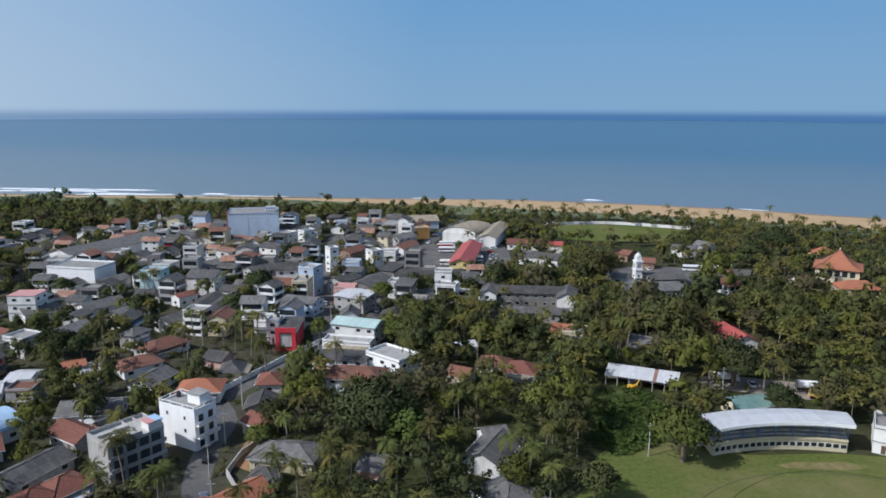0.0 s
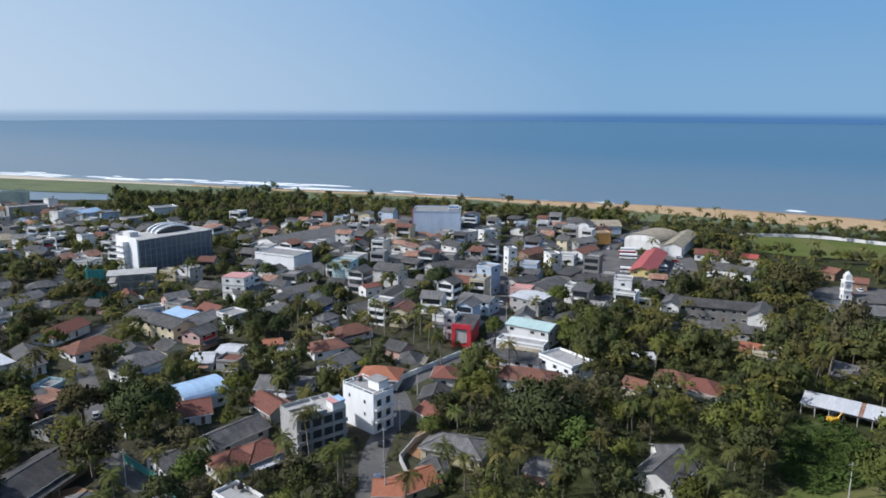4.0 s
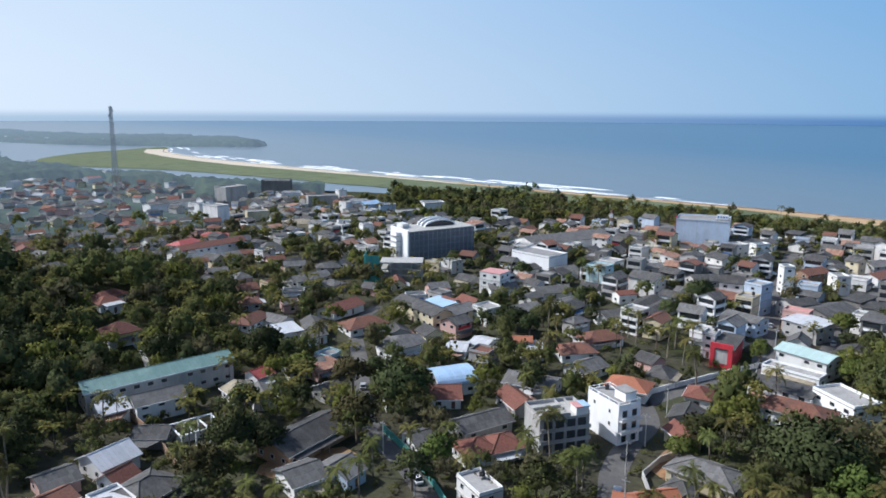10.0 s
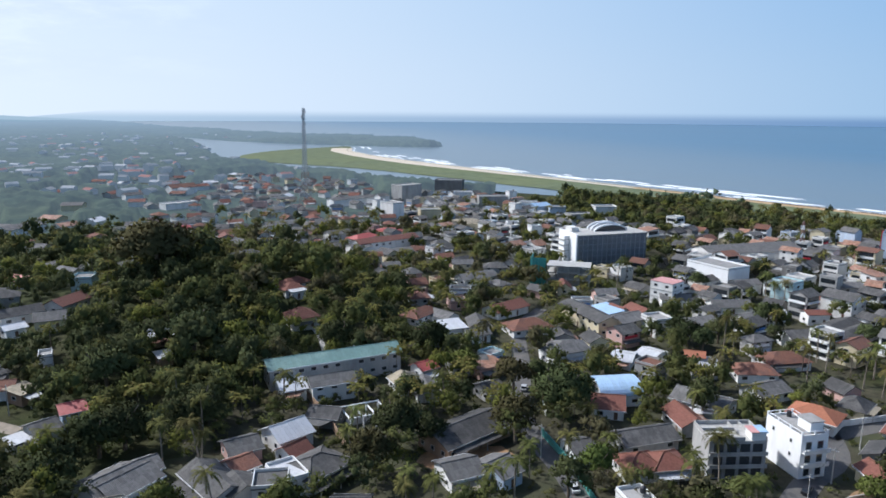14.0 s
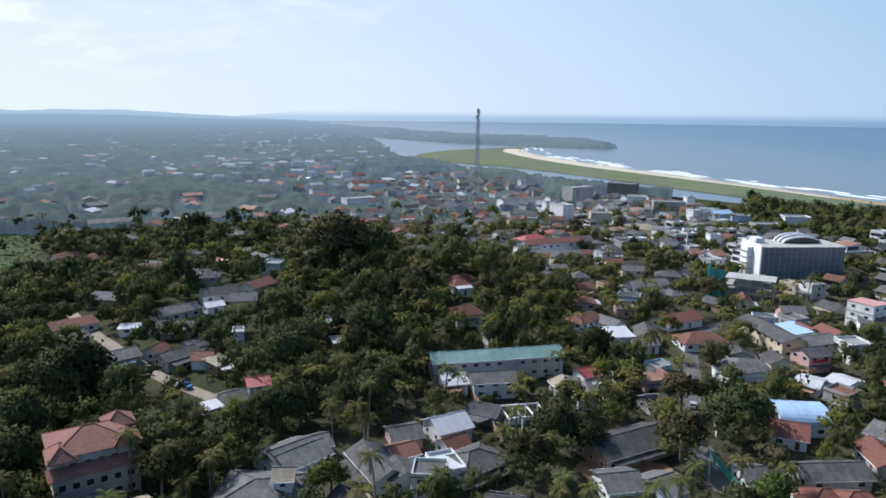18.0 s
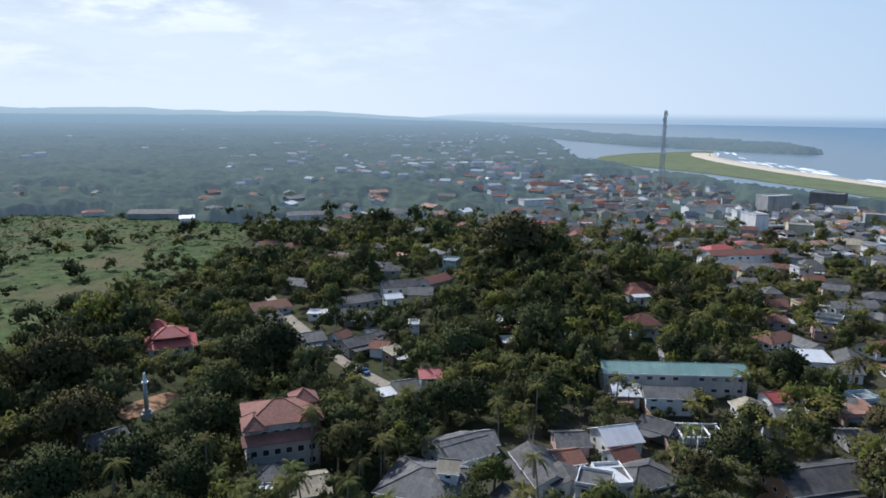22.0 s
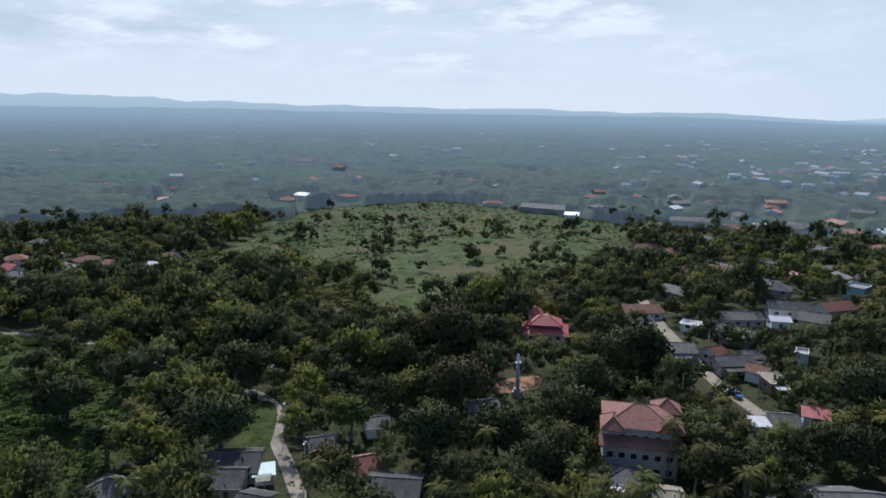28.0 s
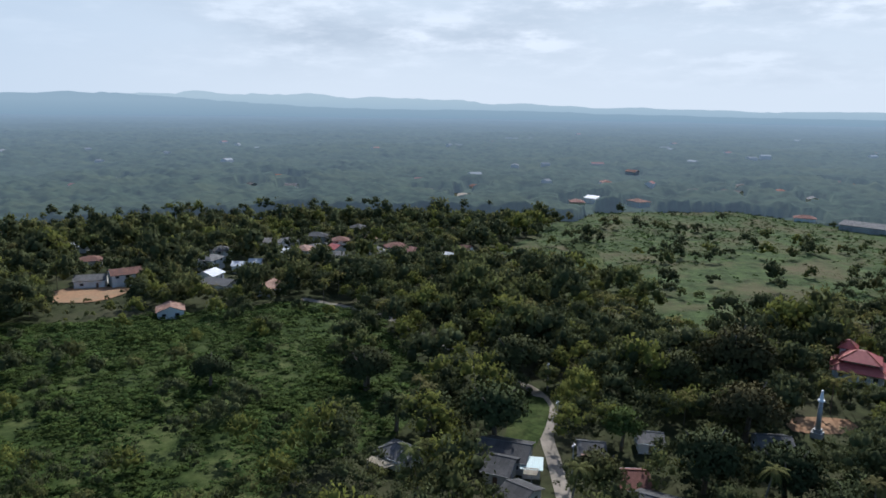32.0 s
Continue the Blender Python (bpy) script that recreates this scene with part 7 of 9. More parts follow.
def pole(x, y, h=8.5):
    top = thing("utility_pole", pose(x, y, land(x, y)), "concrete utility pole with a short crossarm", "utility pole", "poles along the lanes")
    part("shaft", Geo().tube((0, 0, -0.5), (0, 0, h), 0.17, 0.1, 7).mesh("shaft", M_CONCRETE), top)
    part("crossarm", Geo().box(-0.8, -0.06, h - 0.7, 0.8, 0.06, h - 0.55).mesh("crossarm", M_STEEL), top)


POLE_SPOTS = ((-64, 97), (-81, 108), (-98, 118.5), (-112, 126), (-128, 141), (-143, 157), (-42, 126), (-47.5, 142), (-48.5, 158), (-50, 180), (-34, 212), (-35, 250), (-40, 290),
              (-125, -70), (-141, -84), (-160, -99), (-200, 29), (-225, 17), (84, 185), (112, 178), (52, 150))
for px, py in POLE_SPOTS:
    pole(px, py)


def cables():
    for run in ((0, 1, 2, 3, 4, 5), (6, 7, 8, 9, 10, 11, 12), (13, 14, 15), (16, 17)):
        for k, l in zip(run, run[1:]):
            (x0, y0), (x1, y1) = POLE_SPOTS[k], POLE_SPOTS[l]
            g = Geo()
            for i in range(9):
                t = i / 8
                p = (x0 + (x1 - x0) * t, y0 + (y1 - y0) * t, land(x0, y0) * (1 - t) + land(x1, y1) * t + 7.9 - 2.4 * t * (1 - t))
                for a in (0.0, 2.09, 4.19):
                    g.v.append((p[0] + 0.025 * math.cos(a), p[1] + 0.025 * math.cos(a), p[2] + 0.03 * math.sin(a)))
            for i in range(8):
                for a in range(3):
                    g.f.append((3 * i + a, 3 * i + (a + 1) % 3, 3 * i + 3 + (a + 1) % 3, 3 * i + 3 + a))
                    g.m.append(0)
            tagged(new("overhead_cable", g.mesh("overhead_cable", M_TANK)), "thin dark cable sagging between poles", "cable", "cables between the poles")


cables()


# ---- vehicles ----
def wheels(top, spots, r, w):
    for x, y in spots:
        t = part("wheel", Geo().tube((x, y - w / 2, r), (x, y + w / 2, r), r, r, 12).mesh("wheel", M_TYRE), top)
        part("hub", Geo().tube((x, y - w / 2 - 0.02, r), (x, y + w / 2 + 0.02, r), r * 0.5, r * 0.5, 8).mesh("hub", M_STEEL), t)


def tanker(x, y, yaw):
    top = thing("tanker_lorry", pose(x, y, 0.12, 0, 0, yaw), "white tanker lorry parked in the dusty yard", "lorry", "parked lorries")
    part("chassis", Geo().box(-4.2, -0.9, 0.7, 4.3, 0.9, 0.95).mesh("chassis", M_DARK), top)
    part("tank", Geo().tube((-4.2, 0, 2.05), (1.9, 0, 2.05), 1.15, 1.15, 14).mesh("tank", M_WHITE, smooth=False), top, label="white round tank")
    for k in (-4.2, -1.2, 1.8):
        part("tank_band", Geo().tube((k, 0, 2.05), (k + 0.15, 0, 2.05), 1.19, 1.19, 14).mesh("tank_band", M_STEEL), top)
    cab = part("cab", Geo().box(2.3, -1.15, 0.8, 4.4, 1.15, 2.0).slab([(2.3, -1.1, 3.0), (4.0, -1.1, 3.0), (4.0, 1.1, 3.0), (2.3, 1.1, 3.0)], 0.998).mesh("cab", M_WHITE), top)
    part("windscreen", Geo().slab([(4.01, -1.0, 2.9), (4.38, -1.0, 2.05), (4.38, 1.0, 2.05), (4.01, 1.0, 2.9)], 0.05).mesh("windscreen", M_GLASS), cab)
    wheels(top, ((-3.3, 1), (-3.3, -1), (-2.1, 1), (-2.1, -1), (3.3, 1), (3.3, -1)), 0.5, 0.35)


tanker(88.5, 194.8, -8)
tanker(111.0, 187.2, -12)


def car(x, y, yaw, paint, word, z=0.12):
    top = thing("car", pose(x, y, land(x, y) + z, 0, 0, yaw), f"small {word} car parked on the road", "car", "cars")
    part("body", Geo().box(-2.0, -0.82, 0.3, 2.0, 0.82, 0.9).mesh("body", paint), top)
    g = Geo()
    g.v = [(-1.7, -0.76, 0.9), (1.0, -0.76, 0.9), (1.0, 0.76, 0.9), (-1.7, 0.76, 0.9), (-1.2, -0.64, 1.45), (0.4, -0.64, 1.45), (0.4, 0.64, 1.45), (-1.2, 0.64, 1.45)]
    g.f = [(4, 5, 6, 7), (0, 1, 5, 4), (1, 2, 6, 5), (2, 3, 7, 6), (3, 0, 4, 7)]
    g.m = [0, 1, 1, 1, 1]
    part("cabin", g.mesh("cabin", paint, M_GLASS), top)
    wheels(top, ((-1.3, 0.75), (-1.3, -0.75), (1.3, 0.75), (1.3, -0.75)), 0.32, 0.2)


def bus(x, y, yaw, paint, word):
    top = thing("bus", pose(x, y, 0.14, 0, 0, yaw), f"{word} bus standing in the bus yard", "bus", "buses")
    part("body", Geo().box(-4.6, -1.2, 0.5, 4.6, 1.2, 1.5).box(-4.6, -1.2, 2.35, 4.6, 1.2, 3.0).mesh("body", paint), top)
    part("window_band", Geo().box(-4.55, -1.17, 1.5, 4.55, 1.17, 2.35).mesh("window_band", M_GLASS), top)
    part("roof", Geo().box(-4.5, -1.1, 3.0, 4.5, 1.1, 3.12).mesh("roof", M_WHITE), top)
    wheels(top, ((-2.9, 1.1), (-2.9, -1.1), (2.9, 1.1), (2.9, -1.1)), 0.5, 0.3)


PAINT = {w: surface(f"{w}_car_paint", c, 0.3, vary=0.04, spec=0.5) for w, c in
         {"white": (0.75, 0.75, 0.75), "silver": (0.42, 0.43, 0.45), "red": (0.45, 0.05, 0.04), "blue": (0.06, 0.15, 0.4), "black": (0.03, 0.03, 0.035), "yellow": (0.65, 0.38, 0.04)}.items()}
rng = random.Random(21)
for i in range(7):
    bus(rng.choice((12, 20, 26)) + rng.uniform(-1, 1), 352 + 8.5 * i, rng.choice((0, 5, 175, 180)), PAINT["silver" if i == 3 else "red" if i == 5 else "white"],
        "silver" if i == 3 else "red" if i == 5 else "white")
bus(147, 336, 168, PAINT["white"], "white")
bus(133, 338, 170, PAINT["white"], "white")
for cx, cy, yaw, col in ((118, 322, 40, "white"), (123, 330, 15, "silver"), (106, 334, 80, "red"), (112, 341, 100, "white"), (128, 322, 60, "black"), (95.6, 191.5, 80, "white"), (-8.5, 356, 77, "silver"), (-2.0, 379, 75, "red"), (1.5, 412, 75, "white"), (9, 440, 72, "blue"), (-37.6, 250, 97, "white"),
                         (-41.5, 280, 97, "silver"), (-45, 316, 97, "white"), (-47.6, 345, 97, "red"), (-36, 232, 105, "black"), (-46, 133, 110, "silver"), (-50.5, 150, 98, "black"),
                         (-84, 113, 145, "white"), (-128, 146, 130, "silver"), (36, 366, 20, "white"), (37, 375, 15, "silver"), (36, 385, 10, "red"), (39, 395, 12, "white"),
                         (35, 405, 10, "blue"), (-200, 23.5, 28, "blue"), (-19, 300, 88, "white"), (-19.6, 270, 92, "silver")):
    car(cx, cy, yaw, PAINT[col], col)


def digger(x, y, yaw):
    top = thing("digger", pose(x, y, 0.1, 0, 0, yaw), "yellow tracked digger with a folded arm", "digger")
    for s in (-0.9, 0.9):
        part("track", Geo().box(-1.5, s - 0.25, 0, 1.5, s + 0.25, 0.8).mesh("track", M_TYRE), top)
    part("body", Geo().box(-1.4, -1.0, 0.9, 1.0, 1.0, 1.9).mesh("body", PAINT["yellow"]), top)
    part("cab", Geo().box(-0.1, 0.1, 1.9, 1.0, 1.0, 2.9).mesh("cab", M_GLASS), top)
    part("boom", Geo().tube((0.9, -0.3, 1.5), (2.6, -0.3, 3.2), 0.25, 0.2, 5).tube((2.6, -0.3, 3.2), (3.4, -0.3, 1.0), 0.18, 0.15, 5).mesh("boom", PAINT["yellow"]), top)


digger(59.5, 188.5, 30)
digger(109.5, 181.5, 200)


# ---- rows of further houses ----
def fill_houses():
    rng = random.Random(77)

    def blocked(x, y, a):
        return not free(x, y, a) or not off_road(x, y, a + 0.5) or any(inside(x, y, p) for p in KEEP_OUT) or inside(x, y, SEA)
    # town: tight rows on the street grid
    y = 236.0
    made = 0
    while y < 575:
        x = 88.0
        while x > -560:
            px, py = x + rng.uniform(-2, 2), y + rng.uniform(-2.5, 2.5)
            x -= rng.uniform(7.2, 9.6)
            if not inside(px, py, TOWN) or (px < -180 and rng.random() < 0.3) or rng.random() < 0.1:
                continue
            ln, dp = rng.uniform(6, 9.5), rng.uniform(6.5, 9.5)
            if blocked(px, py, min(ln, dp) / 2):
                continue
            tall = rng.random() + (0.12 if px > -130 else -0.08)
            h = rng.uniform(3.4, 4.6) if tall < 0.38 else rng.uniform(5.6, 7.2) if tall < 0.84 else rng.uniform(8.5, 11.0)
            yaw = rng.gauss(-6, 6) + (90 if rng.random() < 0.5 else 0)
            if px < -250 and inside(px * 1.12, py * 1.12, SEA):
                h = min(h, 3.8)
            kind = rng.random()
            wall = rng.choice(("white", "white", "white", "white", "white", "grey", "grey", "grey", "dark", "dark", "cream", "blue"))
            if kind < 0.52:
                house(px, py, yaw, ln, dp, h, "gable", rng.choice(("asb_dark", "asb_dark", "asb_dark", "asb_dark", "asb_dark", "asb", "asb", "tile_old", "rust")), wall, rise=rng.uniform(1.2, 2.2), name="shop_house", category="shop house", yard=0.95, extras=True, veranda=h > 5 and rng.random() < 0.7)
            elif kind < 0.64:
                house(px, py, yaw, ln, dp, h, "shed", rng.choice(("asb_dark", "asb_dark", "asb", "rust")), wall, rise=1.1, name="shop_house", category="shop house", yard=0.95, extras=True, veranda=h > 5 and rng.random() < 0.7)
            else:
                house(px, py, yaw, ln, dp, h, "flat", "slab", wall, tank=rng.random() < 0.3, name="shop_house", category="shop house", yard=0.95, extras=True, veranda=h > 5 and rng.random() < 0.7)
            made += 1
        y += rng.uniform(8.8, 10.5)
    # suburb: looser, more tiles and gardens
    tries = cottages = 0
    while tries < 2600 and cottages < 215:
        tries += 1
        px, py = rng.uniform(-800, -20), rng.uniform(25, 440)
        if not inside(px, py, SUBURB) or math.hypot(px, py) < 118:
            continue
        ln, dp = rng.uniform(6.5, 11), rng.uniform(5.5, 8)
        if blocked(px, py, 4.4):
            continue
        house(px, py, rng.uniform(40, 100) + (90 if rng.random() < 0.4 else 0), ln, dp, rng.choice((3.0, 3.2, 3.2, 3.5, 5.6)), rng.choice(("gable", "gable", "gable", "hip", "flat")),
              rng.choice(("asb", "asb", "asb_dark", "asb_dark", "asb_dark", "tile_old", "tile_old", "asb", "tile")), rng.choice(("white", "grey", "cream", "grey", "pink", "grey")), rise=rng.uniform(1.4, 2.1), name="cottage", category="house", yard=0.75, extras=True)
        cottages += 1
    # villages and far settlements
    for (cx, cy, sx, sy, count) in VILLAGES:
        k = 0
        while k < count:
            px, py = rng.gauss(cx, sx), rng.gauss(cy, sy)
            k += 1
            if blocked(px, py, 5) or inside(px, py, MARSH) or math.hypot(px, py) < 150:
                continue
            far = math.hypot(px, py) > 500
            house(px, py, rng.uniform(0, 180), rng.uniform(8, 13) * (1.3 if far else 1), rng.uniform(7, 10) * (1.2 if far else 1), rng.choice((3.2, 3.5, 5.5)), rng.choice(("gable", "gable", "hip")),
                  rng.choice(("asb", "asb", "asb_dark", "tile_old", "tile", "white", "rust")), rng.choice(("white", "white", "cream", "grey")), rise=1.8, windows=not far, name="cottage", category="house", yard=0.8)
            made += 1
    print("houses filled", made)


VILLAGES = ((-330, 60, 55, 45, 18), (-240, 25, 35, 22, 8), (-760, 280, 120, 60, 50), (-560, 60, 90, 60, 18), (-520, 150, 80, 50, 20),
            (-230, -290, 45, 35, 20), (-150, -305, 40, 25, 10), (-640, -60, 60, 50, 8), (-700, -250, 150, 130, 14), (-450, -450, 120, 100, 10))
TOWN_TREES = [q for q in ((-190.1, 316.3), (-196.2, 336.4), (-176.6, 310.6), (-174.8, 288.8), (-166, 284.6), (-159.4, 295.3), (-152.2, 289.9), (-146.2, 335.3), (-134, 317.2), (-135.4, 305.4),
                          (-131.5, 345.5), (-122.1, 332.9), (-115.3, 311.2), (-109.2, 308.6), (-85.2, 283.1), (-116.3, 216.8), (-109.5, 214.6), (-122.6, 219.8), (-111.8, 229.6),
                          (-74.8, 263.4), (-73.4, 278.8), (-70.7, 291.2)) if free(q[0], q[1], 1.5) and off_road(q[0], q[1], 2.0)]
TOWN_PALMS = [q for q in ((-191.4, 276.7), (-181.8, 270), (-184, 280.4), (-126.5, 299.5), (-121.5, 297.2), (-117.1, 296), (-107.3, 225), (-100.9, 218.5), (-81.6, 224.5), (-81.3, 236.3),
                          (-75.6, 228.5), (-63.3, 223.7), (-63.7, 233.6), (-57.1, 219.8), (-57.3, 229.2), (-66.8, 300), (-76.2, 215.3)) if free(q[0], q[1], 0.5) and off_road(q[0], q[1], 1.0)]
for q in TOWN_TREES + TOWN_PALMS:
    take(q[0], q[1], 0, 6.0, 6.0, 0.0, 0.0)
fill_houses()


# ---- plants ----

def open_ground(x, y):
    return any(inside(x, y, p) for p in KEEP_OUT)


ICO = (lambda t: (np.array([(-1, t, 0), (1, t, 0), (-1, -t, 0), (1, -t, 0), (0, -1, t), (0, 1, t), (0, -1, -t), (0, 1, -t), (t, 0, -1), (t, 0, 1),
                            (-t, 0, -1), (-t, 0, 1)]) / math.hypot(1, t),
                  np.array([(0, 11, 5), (0, 5, 1), (0, 1, 7), (0, 7, 10), (0, 10, 11), (1, 5, 9), (5, 11, 4), (11, 10, 2), (10, 7, 6), (7, 1, 8),
                            (3, 9, 4), (3, 4, 2), (3, 2, 6), (3, 6, 8), (3, 8, 9), (4, 9, 5), (2, 4, 11), (6, 2, 10), (8, 6, 7), (9, 8, 1)])))((1 + 5 ** 0.5) / 2)


OCTA = (np.array([(1.0, 0, 0), (-1, 0, 0), (0, 1, 0), (0, -1, 0), (0, 0, 1), (0, 0, -1)]),
        np.array([(0, 2, 4), (2, 1, 4), (1, 3, 4), (3, 0, 4), (2, 0, 5), (1, 2, 5), (3, 1, 5), (0, 3, 5)]))


def clump(rng, center, radius, leaves, leaf, core=ICO, flat=0.8, solid=0.44):
    """A lump of foliage: an uneven dark core in a coat of loose leaf sprays. Returns vertices, triangles and rounded normals."""
    v, f = core
    body = v * (radius * solid) * rng.uniform(0.62, 1.2, (len(v), 1))
    body[:, 2] *= flat
    tri = f
    d = rng.normal(size=(leaves, 3))
    d[:, 2] = np.abs(d[:, 2]) * 0.9 - 0.25
    d /= np.linalg.norm(d, axis=1)[:, None]
    at = d * radius * rng.uniform(solid + 0.05, 1.16, (leaves, 1))
    at[:, 2] *= flat
    u = np.cross(d, rng.normal(size=(leaves, 3)))
    u /= np.linalg.norm(u, axis=1)[:, None]
    w = unit(np.cross(d, u) + d * rng.uniform(-1.6, 1.6, (leaves, 1)))
    u = unit(u + d * rng.uniform(-0.9, 0.9, (leaves, 1)))
    s = leaf * rng.uniform(0.6, 1.4, (leaves, 1))
    quad = np.stack([at - u * s * 0.5, at + w * s * 0.8, at + u * s * 0.55 + d * s * 0.2, at - w * s * 0.7 - d * s * 0.15], 1).reshape(-1, 3)
    k = len(body) + 4 * np.arange(leaves)[:, None]
    qt = np.concatenate([k + np.array([[0, 2, 1]]), k + np.array([[0, 3, 2]])])
    flat_n = np.cross(u, w)
    flat_n *= np.sign((flat_n * d).sum(1))[:, None]
    leaf_n = np.repeat(unit(d + 0.3 * flat_n), 4, axis=0)
    return np.concatenate([body, quad]) + np.array(center), np.concatenate([tri, qt]), np.concatenate([unit(unit(body) + 0.3 * rng.normal(size=body.shape)), leaf_n])


def unit(a):
    return a / np.maximum(1e-6, np.linalg.norm(a, axis=1))[:, None]


def merge(parts):
    vs, fs, ns, k = [], [], [], 0
    for q in parts:
        vs.append(q[0])
        fs.append(q[1] + k)
        if len(q) > 2:
            ns.append(q[2])
        k += len(q[0])
    out = (np.concatenate(vs), np.concatenate(fs))
    return out + (np.concatenate(ns),) if ns else out


def fast_mesh(name, v, f, material, smooth=False, normals=None):
    me = bpy.data.meshes.new(name)
    me.vertices.add(len(v))
    me.vertices.foreach_set("co", np.asarray(v, dtype=np.float32).ravel())
    me.loops.add(len(f) * 3)
    me.loops.foreach_set("vertex_index", np.asarray(f, dtype=np.int32).ravel())
    me.polygons.add(len(f))
    me.polygons.foreach_set("loop_start", np.arange(0, len(f) * 3, 3, dtype=np.int32))
    if smooth:
        me.polygons.foreach_set("use_smooth", np.ones(len(f), dtype=bool))
    me.materials.append(material)
    me.update(calc_edges=True)
    if normals is not None:
        me.polygons.foreach_set("use_smooth", np.ones(len(f), dtype=bool))
        me.normals_split_custom_set_from_vertices(normals.astype(np.float32))
    return me


def crown_shape(seed, radius, height, lumps, leaves, leaf, core=ICO, solid=0.44):
    """A whole crown, its foot at z = 0: lumps heaped unevenly inside a broad dome."""
    rng = np.random.default_rng(seed)
    parts = []
    for i in range(lumps):
        a = 2.4 * i + rng.uniform(-0.5, 0.5)
        q = math.sqrt((i + 0.3) / lumps)
        r = radius * 0.68 * q * rng.uniform(0.8, 1.2)
        z = height * (0.32 + 0.5 * (1 - q * q) * rng.uniform(0.7, 1.2) + rng.uniform(-0.08, 0.1))
        parts.append(clump(rng, (r * math.cos(a), r * math.sin(a), z), radius * rng.uniform(0.3, 0.46), leaves, leaf, core, solid=solid))
    v, f, n = merge(parts)
    # the light rolls over the whole crown as well as over each lump
    return v, f, unit(n + 0.7 * unit(v - np.array([0, 0, 0.25 * height])))


def trunk_mesh(seed, height, girth, spread):
    rng = random.Random(seed)
    g = Geo()
    top = Vector((rng.uniform(-0.4, 0.4), rng.uniform(-0.4, 0.4), height * 0.55))
    g.tube((0, 0, -0.6), top, girth, girth * 0.7, 7)
    for i in range(4):
        a = 1.57 * i + rng.uniform(-0.5, 0.5)
        g.tube(top, top + Vector((spread * 0.55 * math.cos(a), spread * 0.55 * math.sin(a), height * rng.uniform(0.3, 0.5))), girth * 0.5, girth * 0.2, 5)
    return g.mesh("trunk", M_BARK)


def palm_fronds(seed, count, length, pairs):
    """Meshes of single arched fronds with their leaflets, as (vertices, triangles)."""
    rng = np.random.default_rng(seed)
    out = []
    for i in range(count):
        a = 2 * math.pi * (i / count) + rng.uniform(-0.2, 0.2) + i * 0.35
        lift = rng.uniform(-0.55, 1.15)
        n = np.array([math.cos(a), math.sin(a), 0])
        side = np.array([-math.sin(a), math.cos(a), 0])
        ln = length * rng.uniform(0.8, 1.1)
        ts = np.linspace(0.0, 1.0, pairs + 1)
        spine = np.array([n * ln * (t * (1 - 0.18 * t * t)) + np.array([0, 0, ln * (lift * 0.72 * t - 0.62 * t * t)]) for t in ts])
        v, f = [], []
        for k in range(pairs):
            p, q = spine[k], spine[k + 1]
            wide = (0.25 + 0.75 * math.sin(math.pi * (0.1 + 0.8 * (k + 0.5) / pairs))) * length * 0.185
            for s in (-1, 1):
                tip = p + side * s * wide + n * wide * 0.55 + np.array([0, 0, -wide * rng.uniform(0.15, 0.55)])
                b = len(v)
                v += [p, p + (q - p) * 0.96, tip]
                f += [(b, b + 1, b + 2)] if s > 0 else [(b, b + 2, b + 1)]
            b = len(v)
            v += [p - side * 0.04 * length / 4, q, p + side * 0.04 * length / 4]
            f += [(b, b + 1, b + 2)]
        out.append((np.array(v), np.array(f)))
    return out


def palm_trunk(seed, height):
    rng = random.Random(seed)
    g = Geo()
    lean = rng.uniform(0.2, 1.6)
    a = rng.uniform(0, 6.28)
    prev = Vector((0, 0, -0.5))
    n = 5
    for i in range(1, n + 1):
        t = i / n
        p = Vector((lean * t * t * math.cos(a), lean * t * t * math.sin(a), height * t))
        g.tube(prev, p, 0.24 - 0.1 * (t - 1 / n), 0.24 - 0.1 * t, 6, cap=False)
        prev = p
    return g.mesh("trunk", M_PALMBARK), prev


# masters, built once and then copied
CROWNS = {}
for kind, (radius, height, lumps, leaves, leaf) in {"wide": (6.2, 6.0, 24, 135, 0.42), "round": (4.0, 5.0, 15, 118, 0.34), "tall": (3.0, 6.5, 12, 100, 0.31),
                                                    "small": (2.2, 3.2, 8, 66, 0.27)}.items():
    CROWNS[kind] = []
    for variant in range(3):
        v, f, n = crown_shape(17 * len(kind) + 101 * variant, radius, height, lumps, leaves, leaf)
        stem = {"wide": 6.0, "round": 4.6, "tall": 5.5, "small": 2.0}[kind]
        CROWNS[kind].append((v, f, n, stem, trunk_mesh(variant + len(kind) * 5, stem * 1.5, {"wide": 0.5, "round": 0.3, "tall": 0.25, "small": 0.14}[kind], radius)))
CROWN_MESH = {}


def broadleaf(x, y, kind="round", scale=1.0, leaf=1, rng=random, label=""):
    """A single broad-leaved tree: a trunk with limbs under a crown of leaf sprays."""
    i = rng.randrange(3)
    v, f, n, stem, trunk = CROWNS[kind][i]
    key = (kind, i, leaf)
    if key not in CROWN_MESH:
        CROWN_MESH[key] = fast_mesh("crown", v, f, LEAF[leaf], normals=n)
    tone = ("dark green", "green", "bright green", "olive green")[leaf]
    shape = {"wide": "spreading", "round": "rounded", "tall": "tall narrow", "small": "small bushy"}[kind]
    top = thing("tree", pose(x, y, land(x, y), 0, 0, rng.uniform(0, 360)), label or f"{shape} broad-leaved tree with {tone} foliage", "tree", "broad-leaved trees")
    s = scale * rng.uniform(0.9, 1.1)
    top.scale = (s, s, s * rng.uniform(0.92, 1.1))
    part("trunk", trunk, top)
    part("crown", CROWN_MESH[key], top, pose(0, 0, stem * 0.5))
    return top


PALMS = []
